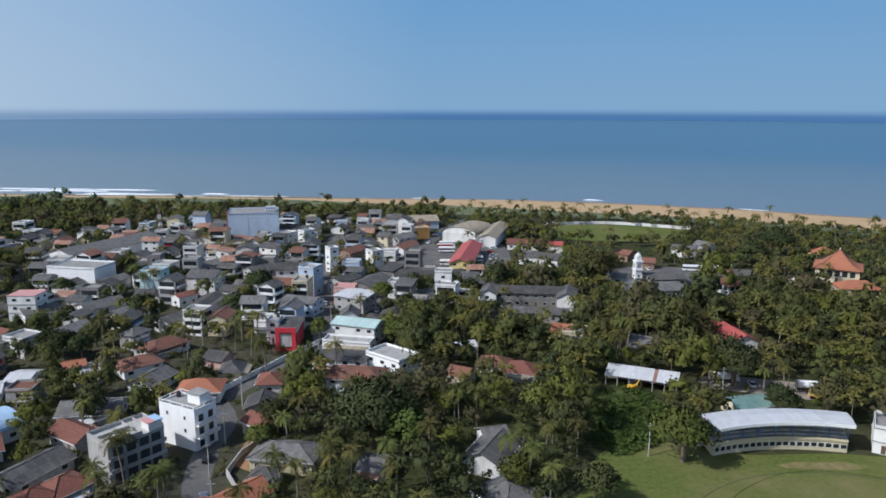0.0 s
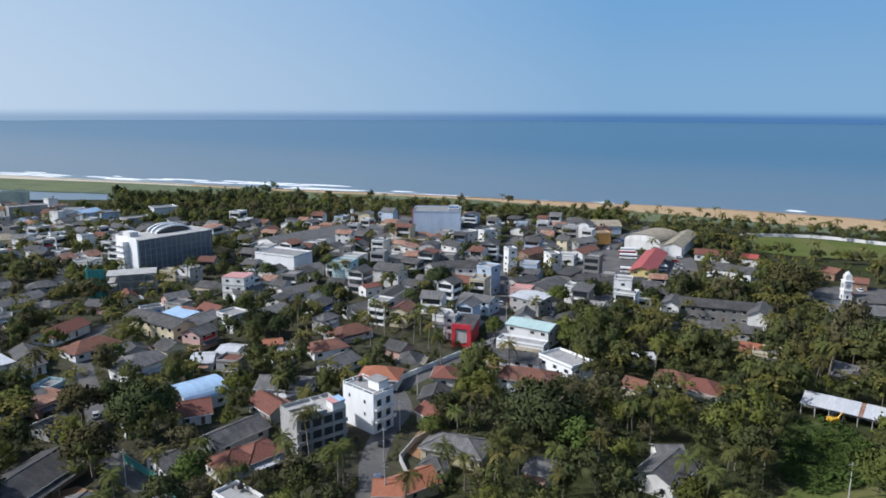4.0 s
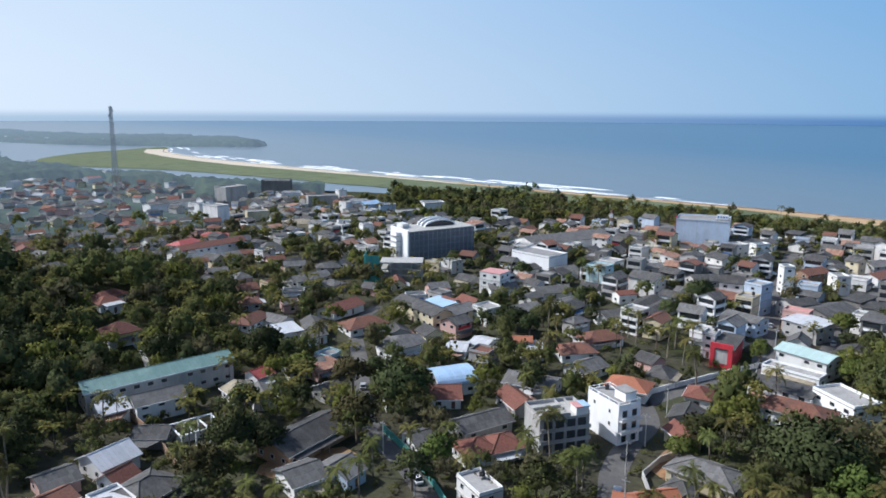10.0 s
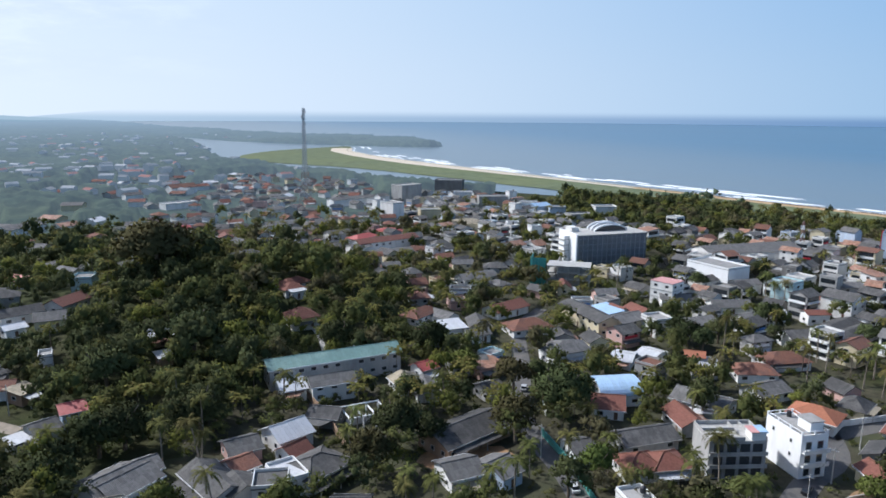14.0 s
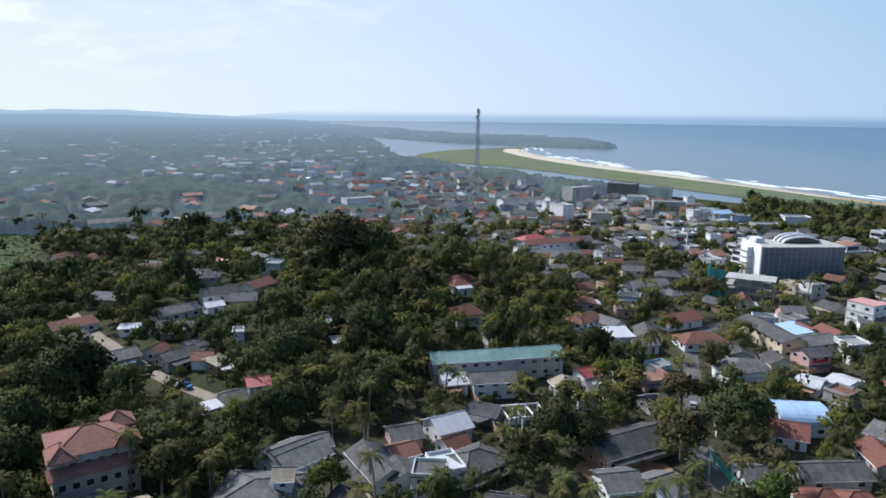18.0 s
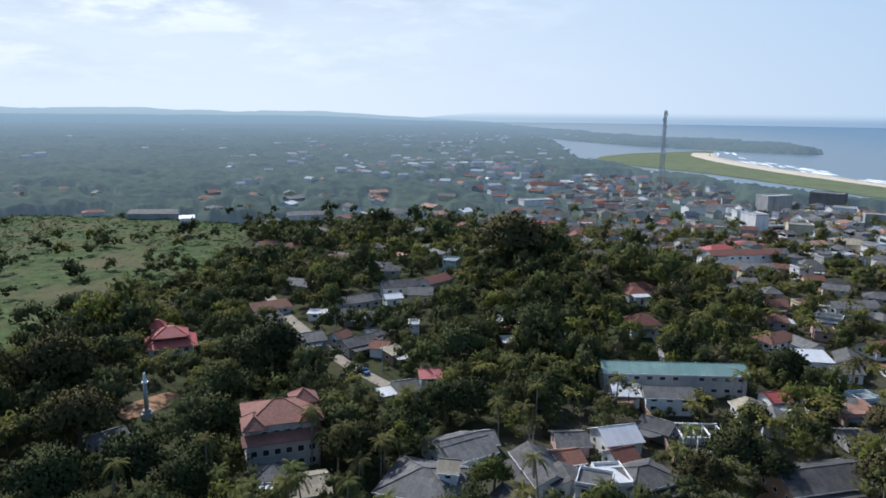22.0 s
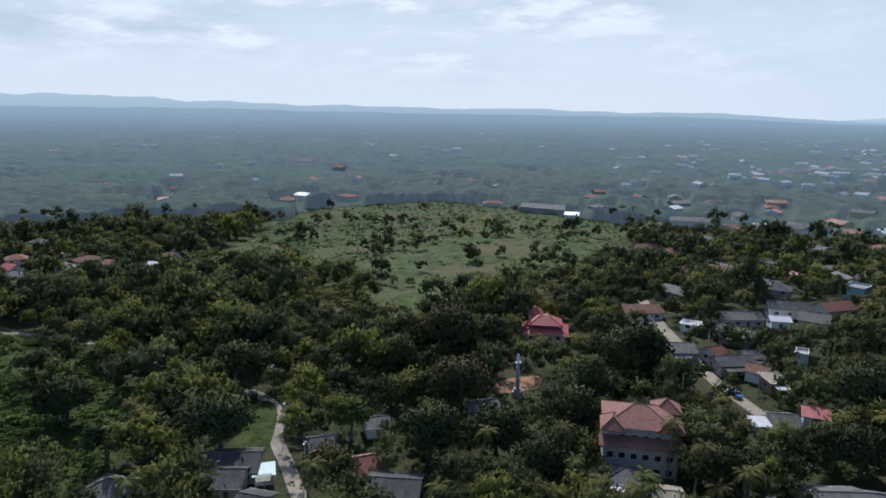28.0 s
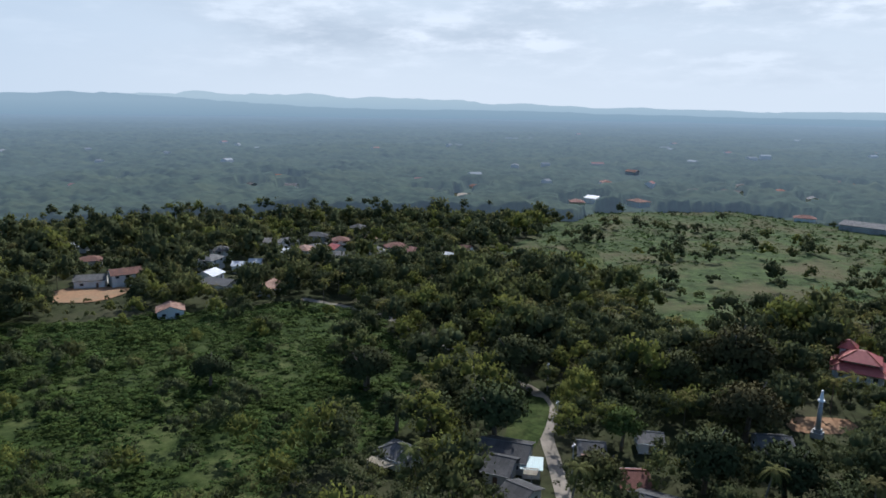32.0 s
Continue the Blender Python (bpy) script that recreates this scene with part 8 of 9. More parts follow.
for variant in range(5):
    height = (9.5, 11.0, 12.5, 10.2, 8.0)[variant]
    trunk, head = palm_trunk(variant, height)
    leaves = [fast_mesh("frond", v, f, M_FROND) for v, f in palm_fronds(variant + 3, 20, 3.5, 13)]
    v, f = merge(palm_fronds(variant + 3, 20, 3.5, 13))
    PALMS.append((trunk, head, leaves, fast_mesh("crown", v, f, M_FROND)))


def palm(x, y, scale=1.0, rng=random, split=False):
    trunk, head, leaves, crown = PALMS[rng.randrange(5)]
    top = thing("coconut_palm", pose(x, y, land(x, y), 0, 0, rng.uniform(0, 360)), "coconut palm with arching green fronds on a slender grey trunk", "palm tree",
                "coconut palms")
    top.scale = (scale,) * 3
    part("trunk", trunk, top)
    if split:
        for me in leaves:
            part("frond", me, top, Matrix.Translation(head))
    else:
        part("crown", crown, top, Matrix.Translation(head))
    return top

# ---- the woods beyond ----
def build_far_woods():
    """One rolling sheet of tree tops from the edge of the village woods to the hills, with bays for the houses and the lagoon."""
    far_taken = [(q[0], q[1]) for q in TAKEN if math.hypot(q[0], q[1]) > 480]
    rows = [505.0]
    while rows[-1] < 4700:
        rows.append(rows[-1] * (1.008 if rows[-1] < 1900 else 1.016))
    step, az0, az1 = 0.2, 44.0, 180.0
    n = int((az1 - az0) / step) + 1
    v = np.empty((len(rows), n, 3))
    wet = np.zeros((len(rows), n), dtype=bool)
    town = np.zeros((len(rows), n), dtype=bool)
    for i, r0 in enumerate(rows):
        bays = [(hx, hy) for hx, hy in far_taken if abs(math.hypot(hx, hy) - r0) < 70]
        for j in range(n):
            a = radians(az0 + step * (j + 0.5 * (i % 2)))
            r = r0 * (1 + 0.004 * noise.noise((i * 3.1, j * 0.7, 1)))
            x, y = -r * math.sin(a), r * math.cos(a)
            h = canopy(x, y)
            for hx, hy in bays:
                d = math.hypot(hx, hy)
                along = (hx * x + hy * y) / d
                if -14 < d - along < 40 and abs(hx * y - hy * x) / d < 14:
                    h = min(h, 1.0)
            if i == 0:
                h = 0.1
            wet[i, j] = inside(x, y, SEA)
            town[i, j] = inside(x, y, TOWN) or (r < 660 and (inside(x, y, MARSH) or not off_road(x, y, 5.0)))
            v[i, j] = (x, y, 0.0 if wet[i, j] or town[i, j] else h)
    k = np.arange(len(rows) * n).reshape(len(rows), n)
    bare = wet | town
    dry = ~(bare[:-1, :-1] & bare[1:, :-1] & bare[:-1, 1:] & bare[1:, 1:])
    a, b, c, d = k[:-1, :-1][dry], k[:-1, 1:][dry], k[1:, 1:][dry], k[1:, :-1][dry]
    f = np.concatenate([np.stack([a, b, c], 1), np.stack([a, c, d], 1)])
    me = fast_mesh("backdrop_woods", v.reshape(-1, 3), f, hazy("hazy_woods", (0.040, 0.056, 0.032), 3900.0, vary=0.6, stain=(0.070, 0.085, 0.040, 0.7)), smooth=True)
    tagged(new("backdrop_woods", me), "rolling far woodland with blue haze painted in as glow", "backdrop", kind="structure")
    # specks of far houses among the trees
    rng = random.Random(31)
    g = Geo()
    made = 0
    while made < 270:
        coast = rng.random() < 0.68
        az = rng.gauss(76, 7) if coast else rng.uniform(84, 176)
        r = 680 * math.exp(rng.uniform(0, 1.15 if coast else 1.3))
        x, y = -r * math.sin(radians(az)), r * math.cos(radians(az))
        if az < 60 or inside(x, y, SEA) or noise.noise((x / 130, y / 130, 6)) + (0.25 if coast else -0.12) + rng.uniform(-0.15, 0.15) < 0:
            continue
        made += 1
        m = pose(x, y, canopy(x, y) - rng.uniform(0.5, 2.5), 0, 0, rng.uniform(0, 180))
        a, b, h = rng.uniform(4, 9), rng.uniform(3, 5), rng.uniform(2.0, 4.0)
        p = [m @ Vector(q) for q in ((-a, -b, -2), (a, -b, -2), (a, b, -2), (-a, b, -2), (-a, -b, h), (a, -b, h), (a, b, h), (-a, b, h), (-a, 0, h + 1.8), (a, 0, h + 1.8))]
        o = len(g.v)
        g.v += [tuple(q) for q in p]
        tone = rng.choice((1, 2, 2, 3, 1))
        for q, mat in (((0, 1, 5, 4), 0), ((1, 2, 6, 9, 5), 0), ((2, 3, 7, 6), 0), ((3, 0, 4, 8, 7), 0), ((4, 5, 9, 8), tone), ((6, 7, 8, 9), tone)):
            g.f.append(tuple(o + t for t in q))
            g.m.append(mat)
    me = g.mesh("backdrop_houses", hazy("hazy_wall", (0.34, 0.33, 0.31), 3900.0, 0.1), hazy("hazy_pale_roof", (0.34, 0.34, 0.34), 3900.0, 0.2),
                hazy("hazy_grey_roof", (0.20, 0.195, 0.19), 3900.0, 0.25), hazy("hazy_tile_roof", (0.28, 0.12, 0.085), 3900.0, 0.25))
    tagged(new("backdrop_houses", me), "specks of far houses with pale haze painted in, scattered through the woods", "backdrop", kind="structure")


build_far_woods()


# ---- single trees that stand out ----
BIG = random.Random(8)
broadleaf(-12.7, 156.0, "wide", 1.77, 0, BIG)
broadleaf(-37.2, 162.6, "round", 1.25, 1, BIG)
broadleaf(-38.6, 153.2, "round", 1.12, 2, BIG)
broadleaf(-35.0, 186.5, "round", 1.25, 1, BIG)
broadleaf(-108.4, 139.4, "wide", 1.29, 1, BIG)
broadleaf(-107.0, 119.6, "round", 1.50, 3, BIG)
broadleaf(-82.5, 118.8, "round", 1.25, 2, BIG)
broadleaf(-82.4, 109.2, "round", 1.25, 1, BIG)
broadleaf(-124.1, 95.7, "wide", 1.21, 0, BIG)
broadleaf(-117.6, 83.9, "round", 1.50, 3, BIG)
broadleaf(-59.3, 121.4, "round", 1.25, 1, BIG)
broadleaf(-3.4, 150.5, "round", 1.50, 2, BIG)
broadleaf(-36.9, 234.4, "round", 1.05, 2, BIG)
broadleaf(-17.5, 276.6, "round", 1.38, 2, BIG)
broadleaf(-5.2, 284.3, "round", 1.38, 1, BIG)
broadleaf(2.2, 230.2, "wide", 1.13, 2, BIG)
broadleaf(-125.1, 147.8, "round", 1.25, 1, BIG)
broadleaf(-106.8, 256.9, "round", 1.50, 1, BIG)
broadleaf(-150.9, 139.9, "round", 1.12, 1, BIG)
broadleaf(-84.5, 168.1, "round", 1.25, 1, BIG)
broadleaf(59.0, 147.2, "wide", 1.37, 2, BIG)
broadleaf(29.8, 167.9, "round", 1.50, 2, BIG)
broadleaf(34.4, 154.6, "round", 1.50, 1, BIG)
broadleaf(75.6, 306.7, "wide", 1.94, 3, BIG)
broadleaf(4.5, 203.5, "round", 1.50, 1, BIG)
broadleaf(18.5, 284.5, "round", 1.50, 0, BIG)
broadleaf(84.9, 245.0, "wide", 1.45, 1, BIG)
broadleaf(105.0, 168.4, "round", 1.50, 3, BIG)
broadleaf(93.1, 169.6, "round", 1.25, 0, BIG)
broadleaf(-7.2, 256.1, "round", 1.38, 1, BIG)
broadleaf(-10.4, 229.6, "round", 1.25, 2, BIG)
broadleaf(89.8, 191.4, "wide", 1.13, 0, BIG)
broadleaf(19.5, 133.6, "round", 1.25, 2, BIG)
broadleaf(34.9, 128.8, "round", 1.25, 1, BIG)
broadleaf(93.5, 226.5, "wide", 1.13, 3, BIG)
broadleaf(169.7, 354.1, "wide", 1.45, 1, BIG)
broadleaf(194.8, 377.7, "wide", 1.45, 0, BIG)
broadleaf(60.8, 432.8, "wide", 1.61, 1, BIG)
broadleaf(-41.5, 471.9, "wide", 1.29, 1, BIG)
broadleaf(-165.8, 142.6, "wide", 1.13, 0, BIG)
broadleaf(-143.9, 15.1, "wide", 1.13, 1, BIG)
broadleaf(-163.8, -17.9, "wide", 1.29, 1, BIG)
broadleaf(-201.6, -7.0, "wide", 1.45, 0, BIG)
broadleaf(-146.3, -20.6, "wide", 1.13, 1, BIG)
broadleaf(-271.5, 93.6, "wide", 2.42, 3, BIG)
broadleaf(-206.2, 80.6, "wide", 1.45, 0, BIG)
broadleaf(-197.8, 52.6, "wide", 1.29, 1, BIG)
broadleaf(-164.3, 40.4, "wide", 1.13, 0, BIG)
broadleaf(-150.7, 25.8, "wide", 1.13, 1, BIG)
broadleaf(-127.8, 41.7, "round", 1.25, 2, BIG)
broadleaf(-144.3, 138.0, "round", 1.25, 2, BIG)
broadleaf(-112.8, 59.7, "round", 1.25, 2, BIG)
broadleaf(-117.4, 101.1, "round", 1.25, 0, BIG)
broadleaf(-126.8, 140.2, "round", 1.50, 3, BIG)
broadleaf(-182.4, 117.8, "wide", 1.13, 0, BIG)
broadleaf(-188.8, 85.0, "wide", 1.13, 1, BIG)
broadleaf(-160.5, 62.7, "wide", 1.13, 0, BIG)
broadleaf(-139.8, 112.9, "round", 1.25, 1, BIG)
broadleaf(-166.5, -47.0, "wide", 1.61, 3, BIG)
broadleaf(-127.5, -92.9, "wide", 1.45, 1, BIG)
broadleaf(-159.5, -109.7, "wide", 1.29, 1, BIG)
broadleaf(-143.2, -67.7, "round", 1.50, 2, BIG)
broadleaf(-195.0, -59.7, "wide", 1.61, 3, BIG)
broadleaf(-127.5, -138.7, "wide", 1.13, 0, BIG)
broadleaf(-202.7, -3.5, "wide", 1.61, 0, BIG)
broadleaf(-186.0, -16.2, "wide", 1.13, 1, BIG)
broadleaf(-143.8, -31.8, "wide", 1.29, 0, BIG)
broadleaf(-138.6, -46.1, "wide", 1.29, 0, BIG)
broadleaf(-138.4, -20.6, "wide", 1.13, 0, BIG)
broadleaf(-179.7, -70.3, "wide", 1.29, 1, BIG)
broadleaf(-121.3, -108.1, "round", 1.50, 1, BIG)
broadleaf(-154.3, 13.1, "round", 1.50, 1, BIG)
broadleaf(-157.4, 30.6, "round", 1.50, 0, BIG)
broadleaf(-164.6, 46.2, "wide", 1.29, 0, BIG)
broadleaf(-128.7, -139.2, "wide", 1.29, 1, BIG)
broadleaf(-99.7, -173.8, "wide", 1.13, 0, BIG)
broadleaf(-114.8, -114.2, "round", 1.50, 1, BIG)
broadleaf(-119.4, -60.8, "round", 1.50, 1, BIG)
palm(-65.8, 141.7, 1.05, BIG)
palm(-99.2, 139.2, 0.85, BIG)
palm(-34.0, 198.6, 0.85, BIG)
palm(-46.7, 196.0, 1.10, BIG)
palm(-26.7, 200.4, 1.10, BIG)
palm(-97.8, 84.8, 0.95, BIG)
palm(-131.7, 118.7, 0.90, BIG)
palm(-89.8, 118.2, 0.90, BIG)
palm(-4.3, 199.9, 0.90, BIG)
palm(-0.6, 204.5, 0.85, BIG)
palm(7.8, 214.3, 1.10, BIG)
palm(8.3, 165.8, 0.95, BIG)
palm(-130.6, 89.1, 0.95, BIG)
palm(-158.2, 84.7, 1.10, BIG)
palm(-144.4, 56.4, 1.00, BIG)
palm(-162.2, 9.9, 0.85, BIG)
palm(-149.4, 5.4, 1.05, BIG)
palm(-152.5, 152.9, 1.05, BIG)
palm(-140.4, 20.4, 1.05, BIG)
palm(-173.2, 62.6, 1.05, BIG)
palm(8.4, 214.9, 0.95, BIG)
palm(7.2, 165.4, 0.90, BIG)
palm(-7.6, 136.2, 1.05, BIG)
palm(-15.9, 136.3, 0.95, BIG)
palm(-7.5, 133.7, 0.85, BIG)
palm(16.5, 214.7, 1.10, BIG)
palm(18.2, 143.5, 1.05, BIG)
palm(36.4, 135.4, 0.85, BIG)
palm(58.1, 203.2, 1.05, BIG)
palm(64.7, 214.0, 1.05, BIG)
palm(123.0, 246.1, 1.10, BIG)
palm(119.3, 231.9, 0.85, BIG)
palm(100.6, 183.4, 0.85, BIG)
palm(104.5, 187.8, 0.85, BIG)
palm(126.3, 219.0, 0.85, BIG)
palm(145.1, 218.7, 0.95, BIG)
palm(117.1, 178.9, 0.95, BIG)
palm(116.9, 219.2, 0.95, BIG)
palm(93.0, 179.3, 0.90, BIG)
palm(-163.9, 10.9, 1.05, BIG)
palm(-160.6, 19.3, 1.05, BIG)
palm(-137.9, 19.5, 0.95, BIG)
palm(-128.6, -1.5, 0.85, BIG)
palm(-142.7, -16.4, 0.95, BIG)
palm(-108.3, -60.8, 1.05, BIG)
palm(-136.5, -33.8, 0.95, BIG)
palm(-101.9, -93.0, 0.95, BIG)
palm(-148.2, 7.0, 0.95, BIG)
palm(-181.9, -89.3, 0.85, BIG)
palm(-188.4, -84.9, 0.85, BIG)
for px, py in ((-125.3, -15.6), (-136.8, -13.9), (-130.5, -8.3), (-124.3, -3.7), (-126.8, -0.7), (-124.6, 2.5), (-157.2, 16.3), (-161.5, 20.6), (-122.5, -19.5), (-134.3, 14.3),
               (-72.4, 157.9), (-84.4, 162.1), (-30.3, 135.1), (-26.8, 134.0), (-3.3, 157.5), (24.7, 126.7), (21.0, 132.6), (59.8, 215.4), (64.9, 221.6), (40.4, 202.7), (-20.6, 134.6)):
    palm(px, py, BIG.uniform(0.9, 1.1), BIG)

for px, py in TOWN_TREES:
    broadleaf(px, py, BIG.choice(("wide", "round", "round")), BIG.uniform(1.0, 1.25), BIG.choice((0, 0, 1)), BIG)
for px, py in TOWN_PALMS:
    palm(px, py, BIG.uniform(0.95, 1.15), BIG)


def plant_scatter():
    """Trees and palms between the houses; the nearest are things of their own, the rest joined woods."""
    rng = random.Random(11)
    near = [crown_shape(30 + i, 1.0, 1.25, 7, 34, 0.105, solid=0.6) for i in range(5)]
    lows = [crown_shape(40 + i, 1.0, 1.2, 6, 13, 0.17, solid=0.66) for i in range(5)]
    mids = [crown_shape(50 + i, 1.0, 1.3, 6, 48, 0.075) for i in range(4)]
    fars = [crown_shape(60 + i, 1.0, 1.0, 4, 6, 0.18, solid=0.85) for i in range(5)]
    shrubs = [crown_shape(70 + i, 1.0, 0.85, 3, 15, 0.13, OCTA, 0.7) for i in range(5)]
    tufts = [crown_shape(75 + i, 1.0, 0.85, 1, 12, 0.22, OCTA, 0.7) for i in range(5)]
    palm_low = [merge(palm_fronds(90 + i, 14, 1.0, 4)) for i in range(4)]
    near_trees, near_palms = [], []
    woods, palms_far, trunks = {}, {}, {}
    shade = random.Random(23)

    def tone(az):
        """Inland trees get darker tones to paint in their backlit shade; mixed and browner ones stand towards the
        coast.
        """
        return shade.choice((0, 0, 0, 0, 0, 1, 1, 2) if az > 66 else (0, 0, 1, 1, 1, 1, 2, 3))

    def zone(x, y):
        """Share of ground under trees, and share of palms among them."""
        az = math.degrees(math.atan2(-x, y))
        r = math.hypot(x, y)
        if inside(x, y, TOWN):
            return 0.62, 0.2
        if inside(x, y, SUBURB):
            return (0.88, 0.38) if r < 230 else (0.74, 0.34)
        if inside(x + 75 * noise.noise((x / 80, y / 80, 11)), y + 75 * noise.noise((x / 80, y / 80, 17)), MARSH):
            clump = noise.noise((x / 38, y / 38, 4.0))
            return (0.40 if clump > 0.3 else 0.07 if clump > 0.0 else 0.015), 0.0
        if inside(x, y, BUSHES):
            thick = noise.noise((x / 26, y / 26, 6.0)) + (0.25 if r < 165 else 0.0)
            return (0.55 if thick > 0.32 else 0.03), 0.03
        if y > 540 - 0.15 * abs(x) and x > -270:
            return 0.85, 0.6 if x > 20 else 0.25
        if az < 0 and r > 285:
            return 0.8, 0.3
        if az < -2:
            return 0.93, 0.3
        if az > 118:
            return 0.94, 0.06
        return 0.93, 0.1

    def put(store, key, shape, x, y, z, size, tall, turn):
        v, f = shape[:2]
        c, s = math.cos(turn), math.sin(turn)
        w = np.empty_like(v)
        w[:, 0] = (v[:, 0] * c - v[:, 1] * s) * size + x
        w[:, 1] = (v[:, 0] * s + v[:, 1] * c) * size + y
        w[:, 2] = v[:, 2] * tall + z
        if len(shape) > 2:
            n = shape[2]
            m = np.stack([n[:, 0] * c - n[:, 1] * s, n[:, 0] * s + n[:, 1] * c, n[:, 2] * size / tall], 1)
            store.setdefault(key, []).append((w, f, m))
        else:
            store.setdefault(key, []).append((w, f))

    # rings of cells: the cell grows with distance
    r = 84.0
    while r < 1075:
        cell = 5.9 if r < 330 else 6.5 if r < 640 else 10.5 if r < 1000 else 14.0
        n = int(2 * math.pi * r / cell)
        for i in range(n):
            az = 360.0 * i / n + rng.uniform(-0.4, 0.4) * 360.0 / n
            if az > 180:
                az -= 360
            rr = r + rng.uniform(-0.45, 0.45) * cell
            x, y = -rr * math.sin(radians(az)), rr * math.cos(radians(az))
            if not -40 < az < 172:
                continue
            if rr > 530 and az > 49 or rr > 560 and inside(x, y, SEA):
                continue
            if inside(x, y, SPIT) or y > 600 - abs(x) * 0.25 and x > 0 and rng.random() < 0.3:
                continue
            cover, palmy = zone(x, y)
            if az > 49 and rr > 470:
                cover *= max(0.0, (530 - rr) / 60)
            if rng.random() > cover:
                continue
            if rr < 700 and (open_ground(x, y) or not free(x, y, 1.0) or not off_road(x, y, 1.5)):
                continue
            if inside(x, y, SEA) or (rr > 400 and x > -330 and y > SHORE_Y(x) - (86 if rng.random() < 0.93 else 40)):
                continue
            z = land(x, y) + (4.0 if az > 49 and rr > 505 else 0.0)
            room = headroom(x, y) if rr < 620 and rng.random() > 0.16 else 9.5 if rr < 620 else 99.0
            if rr < 420 and room > 6:
                for away in (0.3, 0.65, 1.0):
                    k = 1 + away * 9.0 / (EYE - 9.0)
                    if open_ground(x * k, y * k) or not off_road(x * k, y * k, 0.3):
                        room = min(room, 5.0 if rng.random() < 0.1 else 2.3)
            if 38.5 < az < 58 and rr > 430 and inside(x * 1.14, y * 1.14, SEA):
                if rr > 600 or rng.random() < 0.5:
                    continue
                room = min(room, 3.6)
            if az > 84 and 185 < rr < 330 and inside(x * 1.12, y * 1.12, MARSH) and rng.random() < 0.65:
                room = min(room, 5.5)
            if room < 2.2:
                continue
            if 92 < az < 125 and rr < 170:
                palmy = 0.04
            if rng.random() < palmy and rr < 800 and room > 4.5:
                if rr < 170:
                    near_palms.append((x, y, rng.uniform(0.85, 1.12)))
                else:
                    hgt = rng.uniform(6.5, 10.5)
                    put(palms_far, int(az // 30), palm_low[rng.randrange(4)], x, y, z + hgt, rng.uniform(4.0, 5.0), 4.0, rng.uniform(0, 6.28))
                    g = trunks.setdefault(int(az // 30), Geo())
                    g.tube((x, y, z - 0.3), (x, y, z + hgt), 0.15, 0.09, 4, cap=False)
                continue
            patch = noise.noise((x / 45, y / 45, 2.0))
            size = min(rng.uniform(2.4, 4.3) * ((1.25 if cover < 0.7 else 1.45) + 0.4 * patch) * (1.5 if rng.random() < (0.2 if az > 95 or az < 2 else 0.08) and cover > 0.7 else 1.0), 0.52 * room)
            if az < 24 and rr > 330:
                size = min(size, 5.2 if x < 15 else 3.2 if y > SHORE_Y(x) - 190 else 4.4)
            if rr < 175:
                near_trees.append((x, y, size, patch))
            elif rr < 640:
                tall = size * rng.uniform(1.0, 1.5)
                put(woods, ("woods", int(az // 24), tone(az)), (near if rr < 310 else lows)[rng.randrange(5)], x, y, z + rng.uniform(0.1, 0.5) * size, size, tall, rng.uniform(0, 6.28))
            else:
                size = cell * rng.uniform(0.5, 0.8)
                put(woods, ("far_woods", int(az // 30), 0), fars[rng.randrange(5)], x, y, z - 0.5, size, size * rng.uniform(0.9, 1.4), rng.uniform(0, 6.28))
        r += cell
    near_trees.sort(key=lambda q: math.hypot(q[0], q[1]))
    for x, y, size, patch in near_trees[205:]:
        put(woods, ("woods", int(math.degrees(math.atan2(-x, y)) // 24), tone(math.degrees(math.atan2(-x, y)))), mids[rng.randrange(4)], x, y, land(x, y) + rng.uniform(0.2, 0.5 * size), size, size * rng.uniform(1.0, 1.4),
            rng.uniform(0, 6.28))
    for x, y, size, patch in near_trees[:205]:
        kind = "wide" if size > 5.0 else "tall" if rng.random() < 0.22 else "small" if size < 2.9 else "round"
        base = {"wide": 6.2, "round": 4.0, "tall": 3.0, "small": 2.2}[kind]
        leaf = rng.choice((0, 0, 1, 1, 1, 2, 3)) if patch < 0.1 else rng.choice((0, 1, 2, 2, 3))
        # near trees inland swap to darker leaves, imitating backlight
        if math.atan2(-x, y) > 1.15:
            leaf = (0, 0, 1, 0)[leaf]
        broadleaf(x, y, kind, min(1.15, size / base), leaf, rng)
    for x, y, s in near_palms:
        palm(x, y, s, rng, split=math.hypot(x, y) < 88)
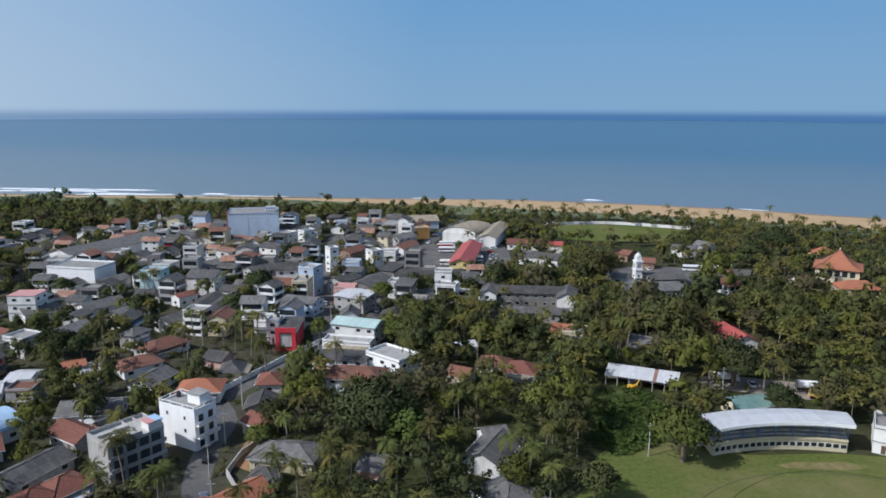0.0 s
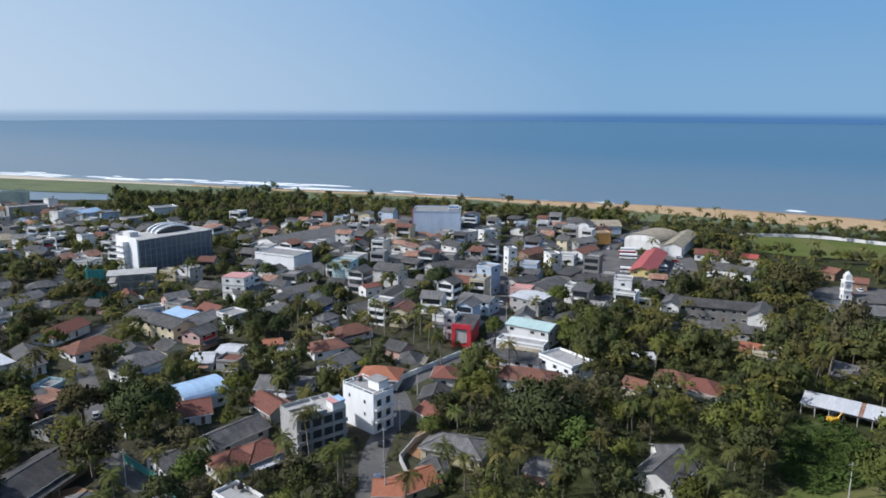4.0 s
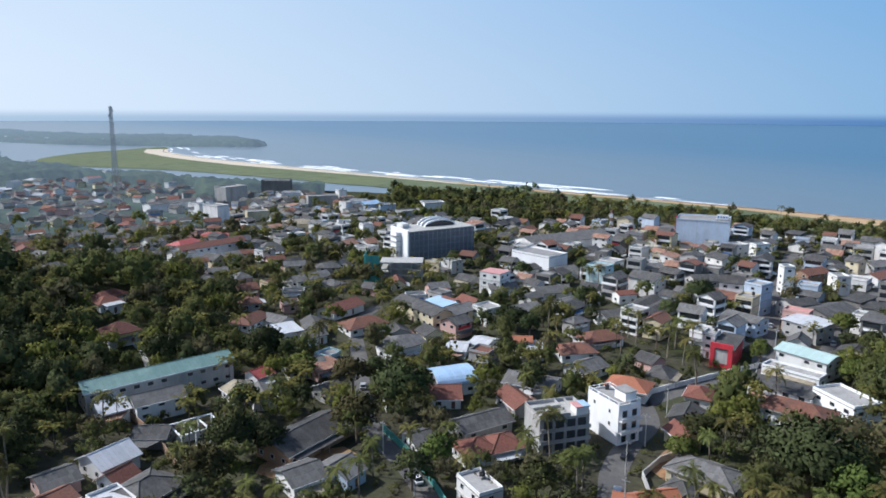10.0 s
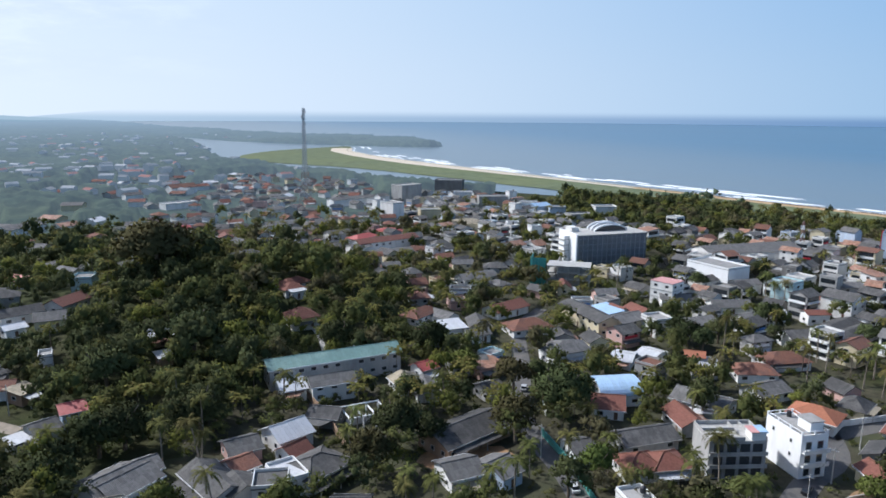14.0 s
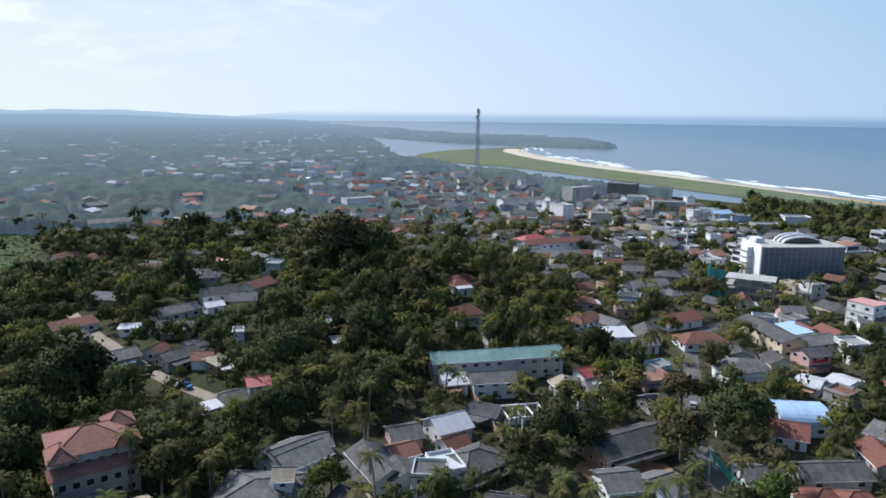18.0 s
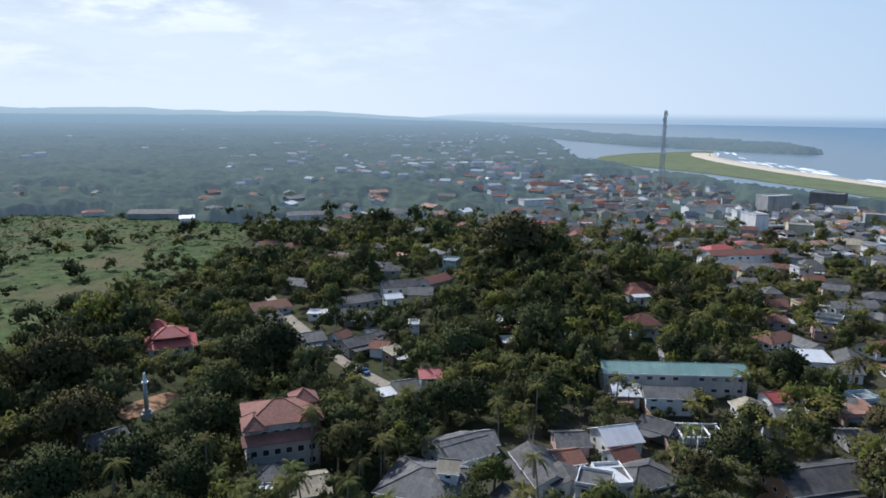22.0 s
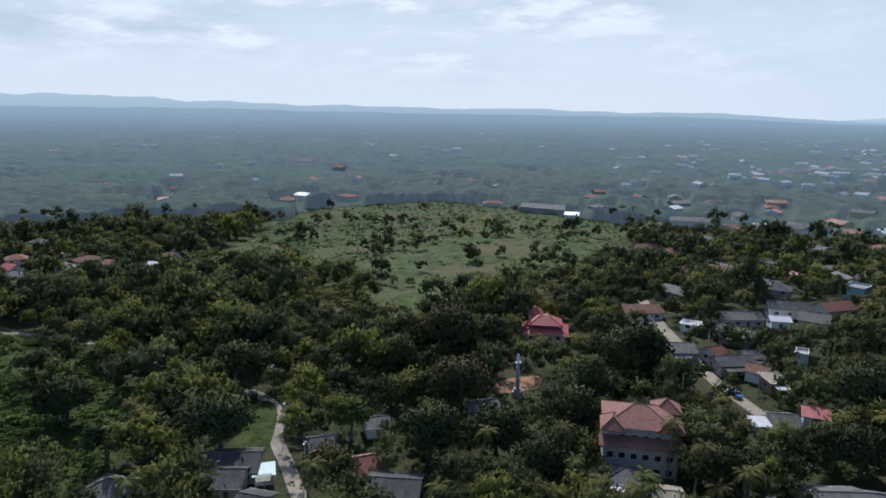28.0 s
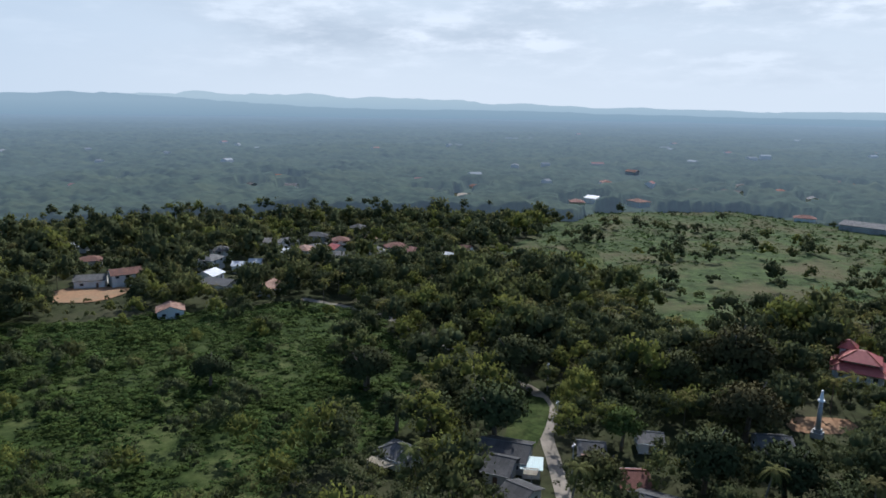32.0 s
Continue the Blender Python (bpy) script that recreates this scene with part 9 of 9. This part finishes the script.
    # low bushes over the marsh and the meadow
    for outline, count, big in ((MARSH, 11000, 2.6), (BUSHES, 11000, 3.6), (LOW_GREEN, 900, 2.8)):
        xs, ys = [p[0] for p in outline], [p[1] for p in outline]
        for _ in range(count):
            x, y = rng.uniform(min(xs), max(xs)), rng.uniform(min(ys), max(ys))
            if not inside(x, y, outline) or not off_road(x, y, 1.0) or noise.noise((x / 30, y / 30, 9)) + rng.uniform(-0.25, 0.55) < 0:
                continue
            s = rng.uniform(0.35, 1.0) * big * (1.7 if rng.random() < 0.06 else 1.0)
            low = 0.75 if outline is MARSH else 0.5 + 0.5 * max(0.0, noise.noise((x / 18, y / 18, 3)))
            put(woods, ("tufts" if outline is MARSH else "bushes", 0, 0), (tufts if outline is MARSH else shrubs)[rng.randrange(5)], x, y, land(x, y) - 0.2, s, s * rng.uniform(0.6, 1.1) * low, rng.uniform(0, 6.28))
    # hedges and undergrowth between the houses
    for _ in range(8000):
        x, y = rng.uniform(-420, 90), rng.uniform(60, 330)
        if not (inside(x, y, SUBURB) or inside(x, y, TOWN)) or math.hypot(x, y) > 360 or not off_road(x, y, 1.2) or open_ground(x, y) or not free(x, y, 0.2):
            continue
        s = rng.uniform(0.7, 2.3)
        put(woods, ("woods", int(math.degrees(math.atan2(-x, y)) // 24), 1), shrubs[rng.randrange(5)], x, y, land(x, y) - 0.2, s, s * rng.uniform(0.7, 1.2), rng.uniform(0, 6.28))
    for (name, sector, k), shapes in woods.items():
        v, f, n = merge(shapes)
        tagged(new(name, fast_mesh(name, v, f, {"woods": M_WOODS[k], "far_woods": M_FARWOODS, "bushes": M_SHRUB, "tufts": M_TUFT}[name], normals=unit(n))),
               {"woods": ("dark green tropical trees between the houses", "dense green tropical trees between the houses", "bright yellow-green trees among the houses", "brownish olive trees among the houses")[k], "far_woods": "far green woodland with haze put into its leaf colour", "bushes": "low green bushes over the meadow",
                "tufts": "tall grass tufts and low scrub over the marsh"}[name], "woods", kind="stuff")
    for sector, shapes in palms_far.items():
        v, f = merge(shapes)
        tagged(new("palm_grove", fast_mesh("palm_grove", v, f, M_FRONDS)), "coconut palm crowns rising among the trees", "palms", kind="stuff")
        tagged(new("palm_trunks", trunks[sector].mesh("palm_trunks", M_BARK)), "slender grey palm trunks", "palms", kind="stuff")
    print("near trees", len(near_trees), "near palms", len(near_palms))


def SHORE_Y(x):
    for (x1, y1), (x0, y0) in zip(SHORE, SHORE[1:]):
        if x0 <= x <= x1:
            return y0 + (y1 - y0) * (x - x0) / (x1 - x0)
    return 9999


plant_scatter()
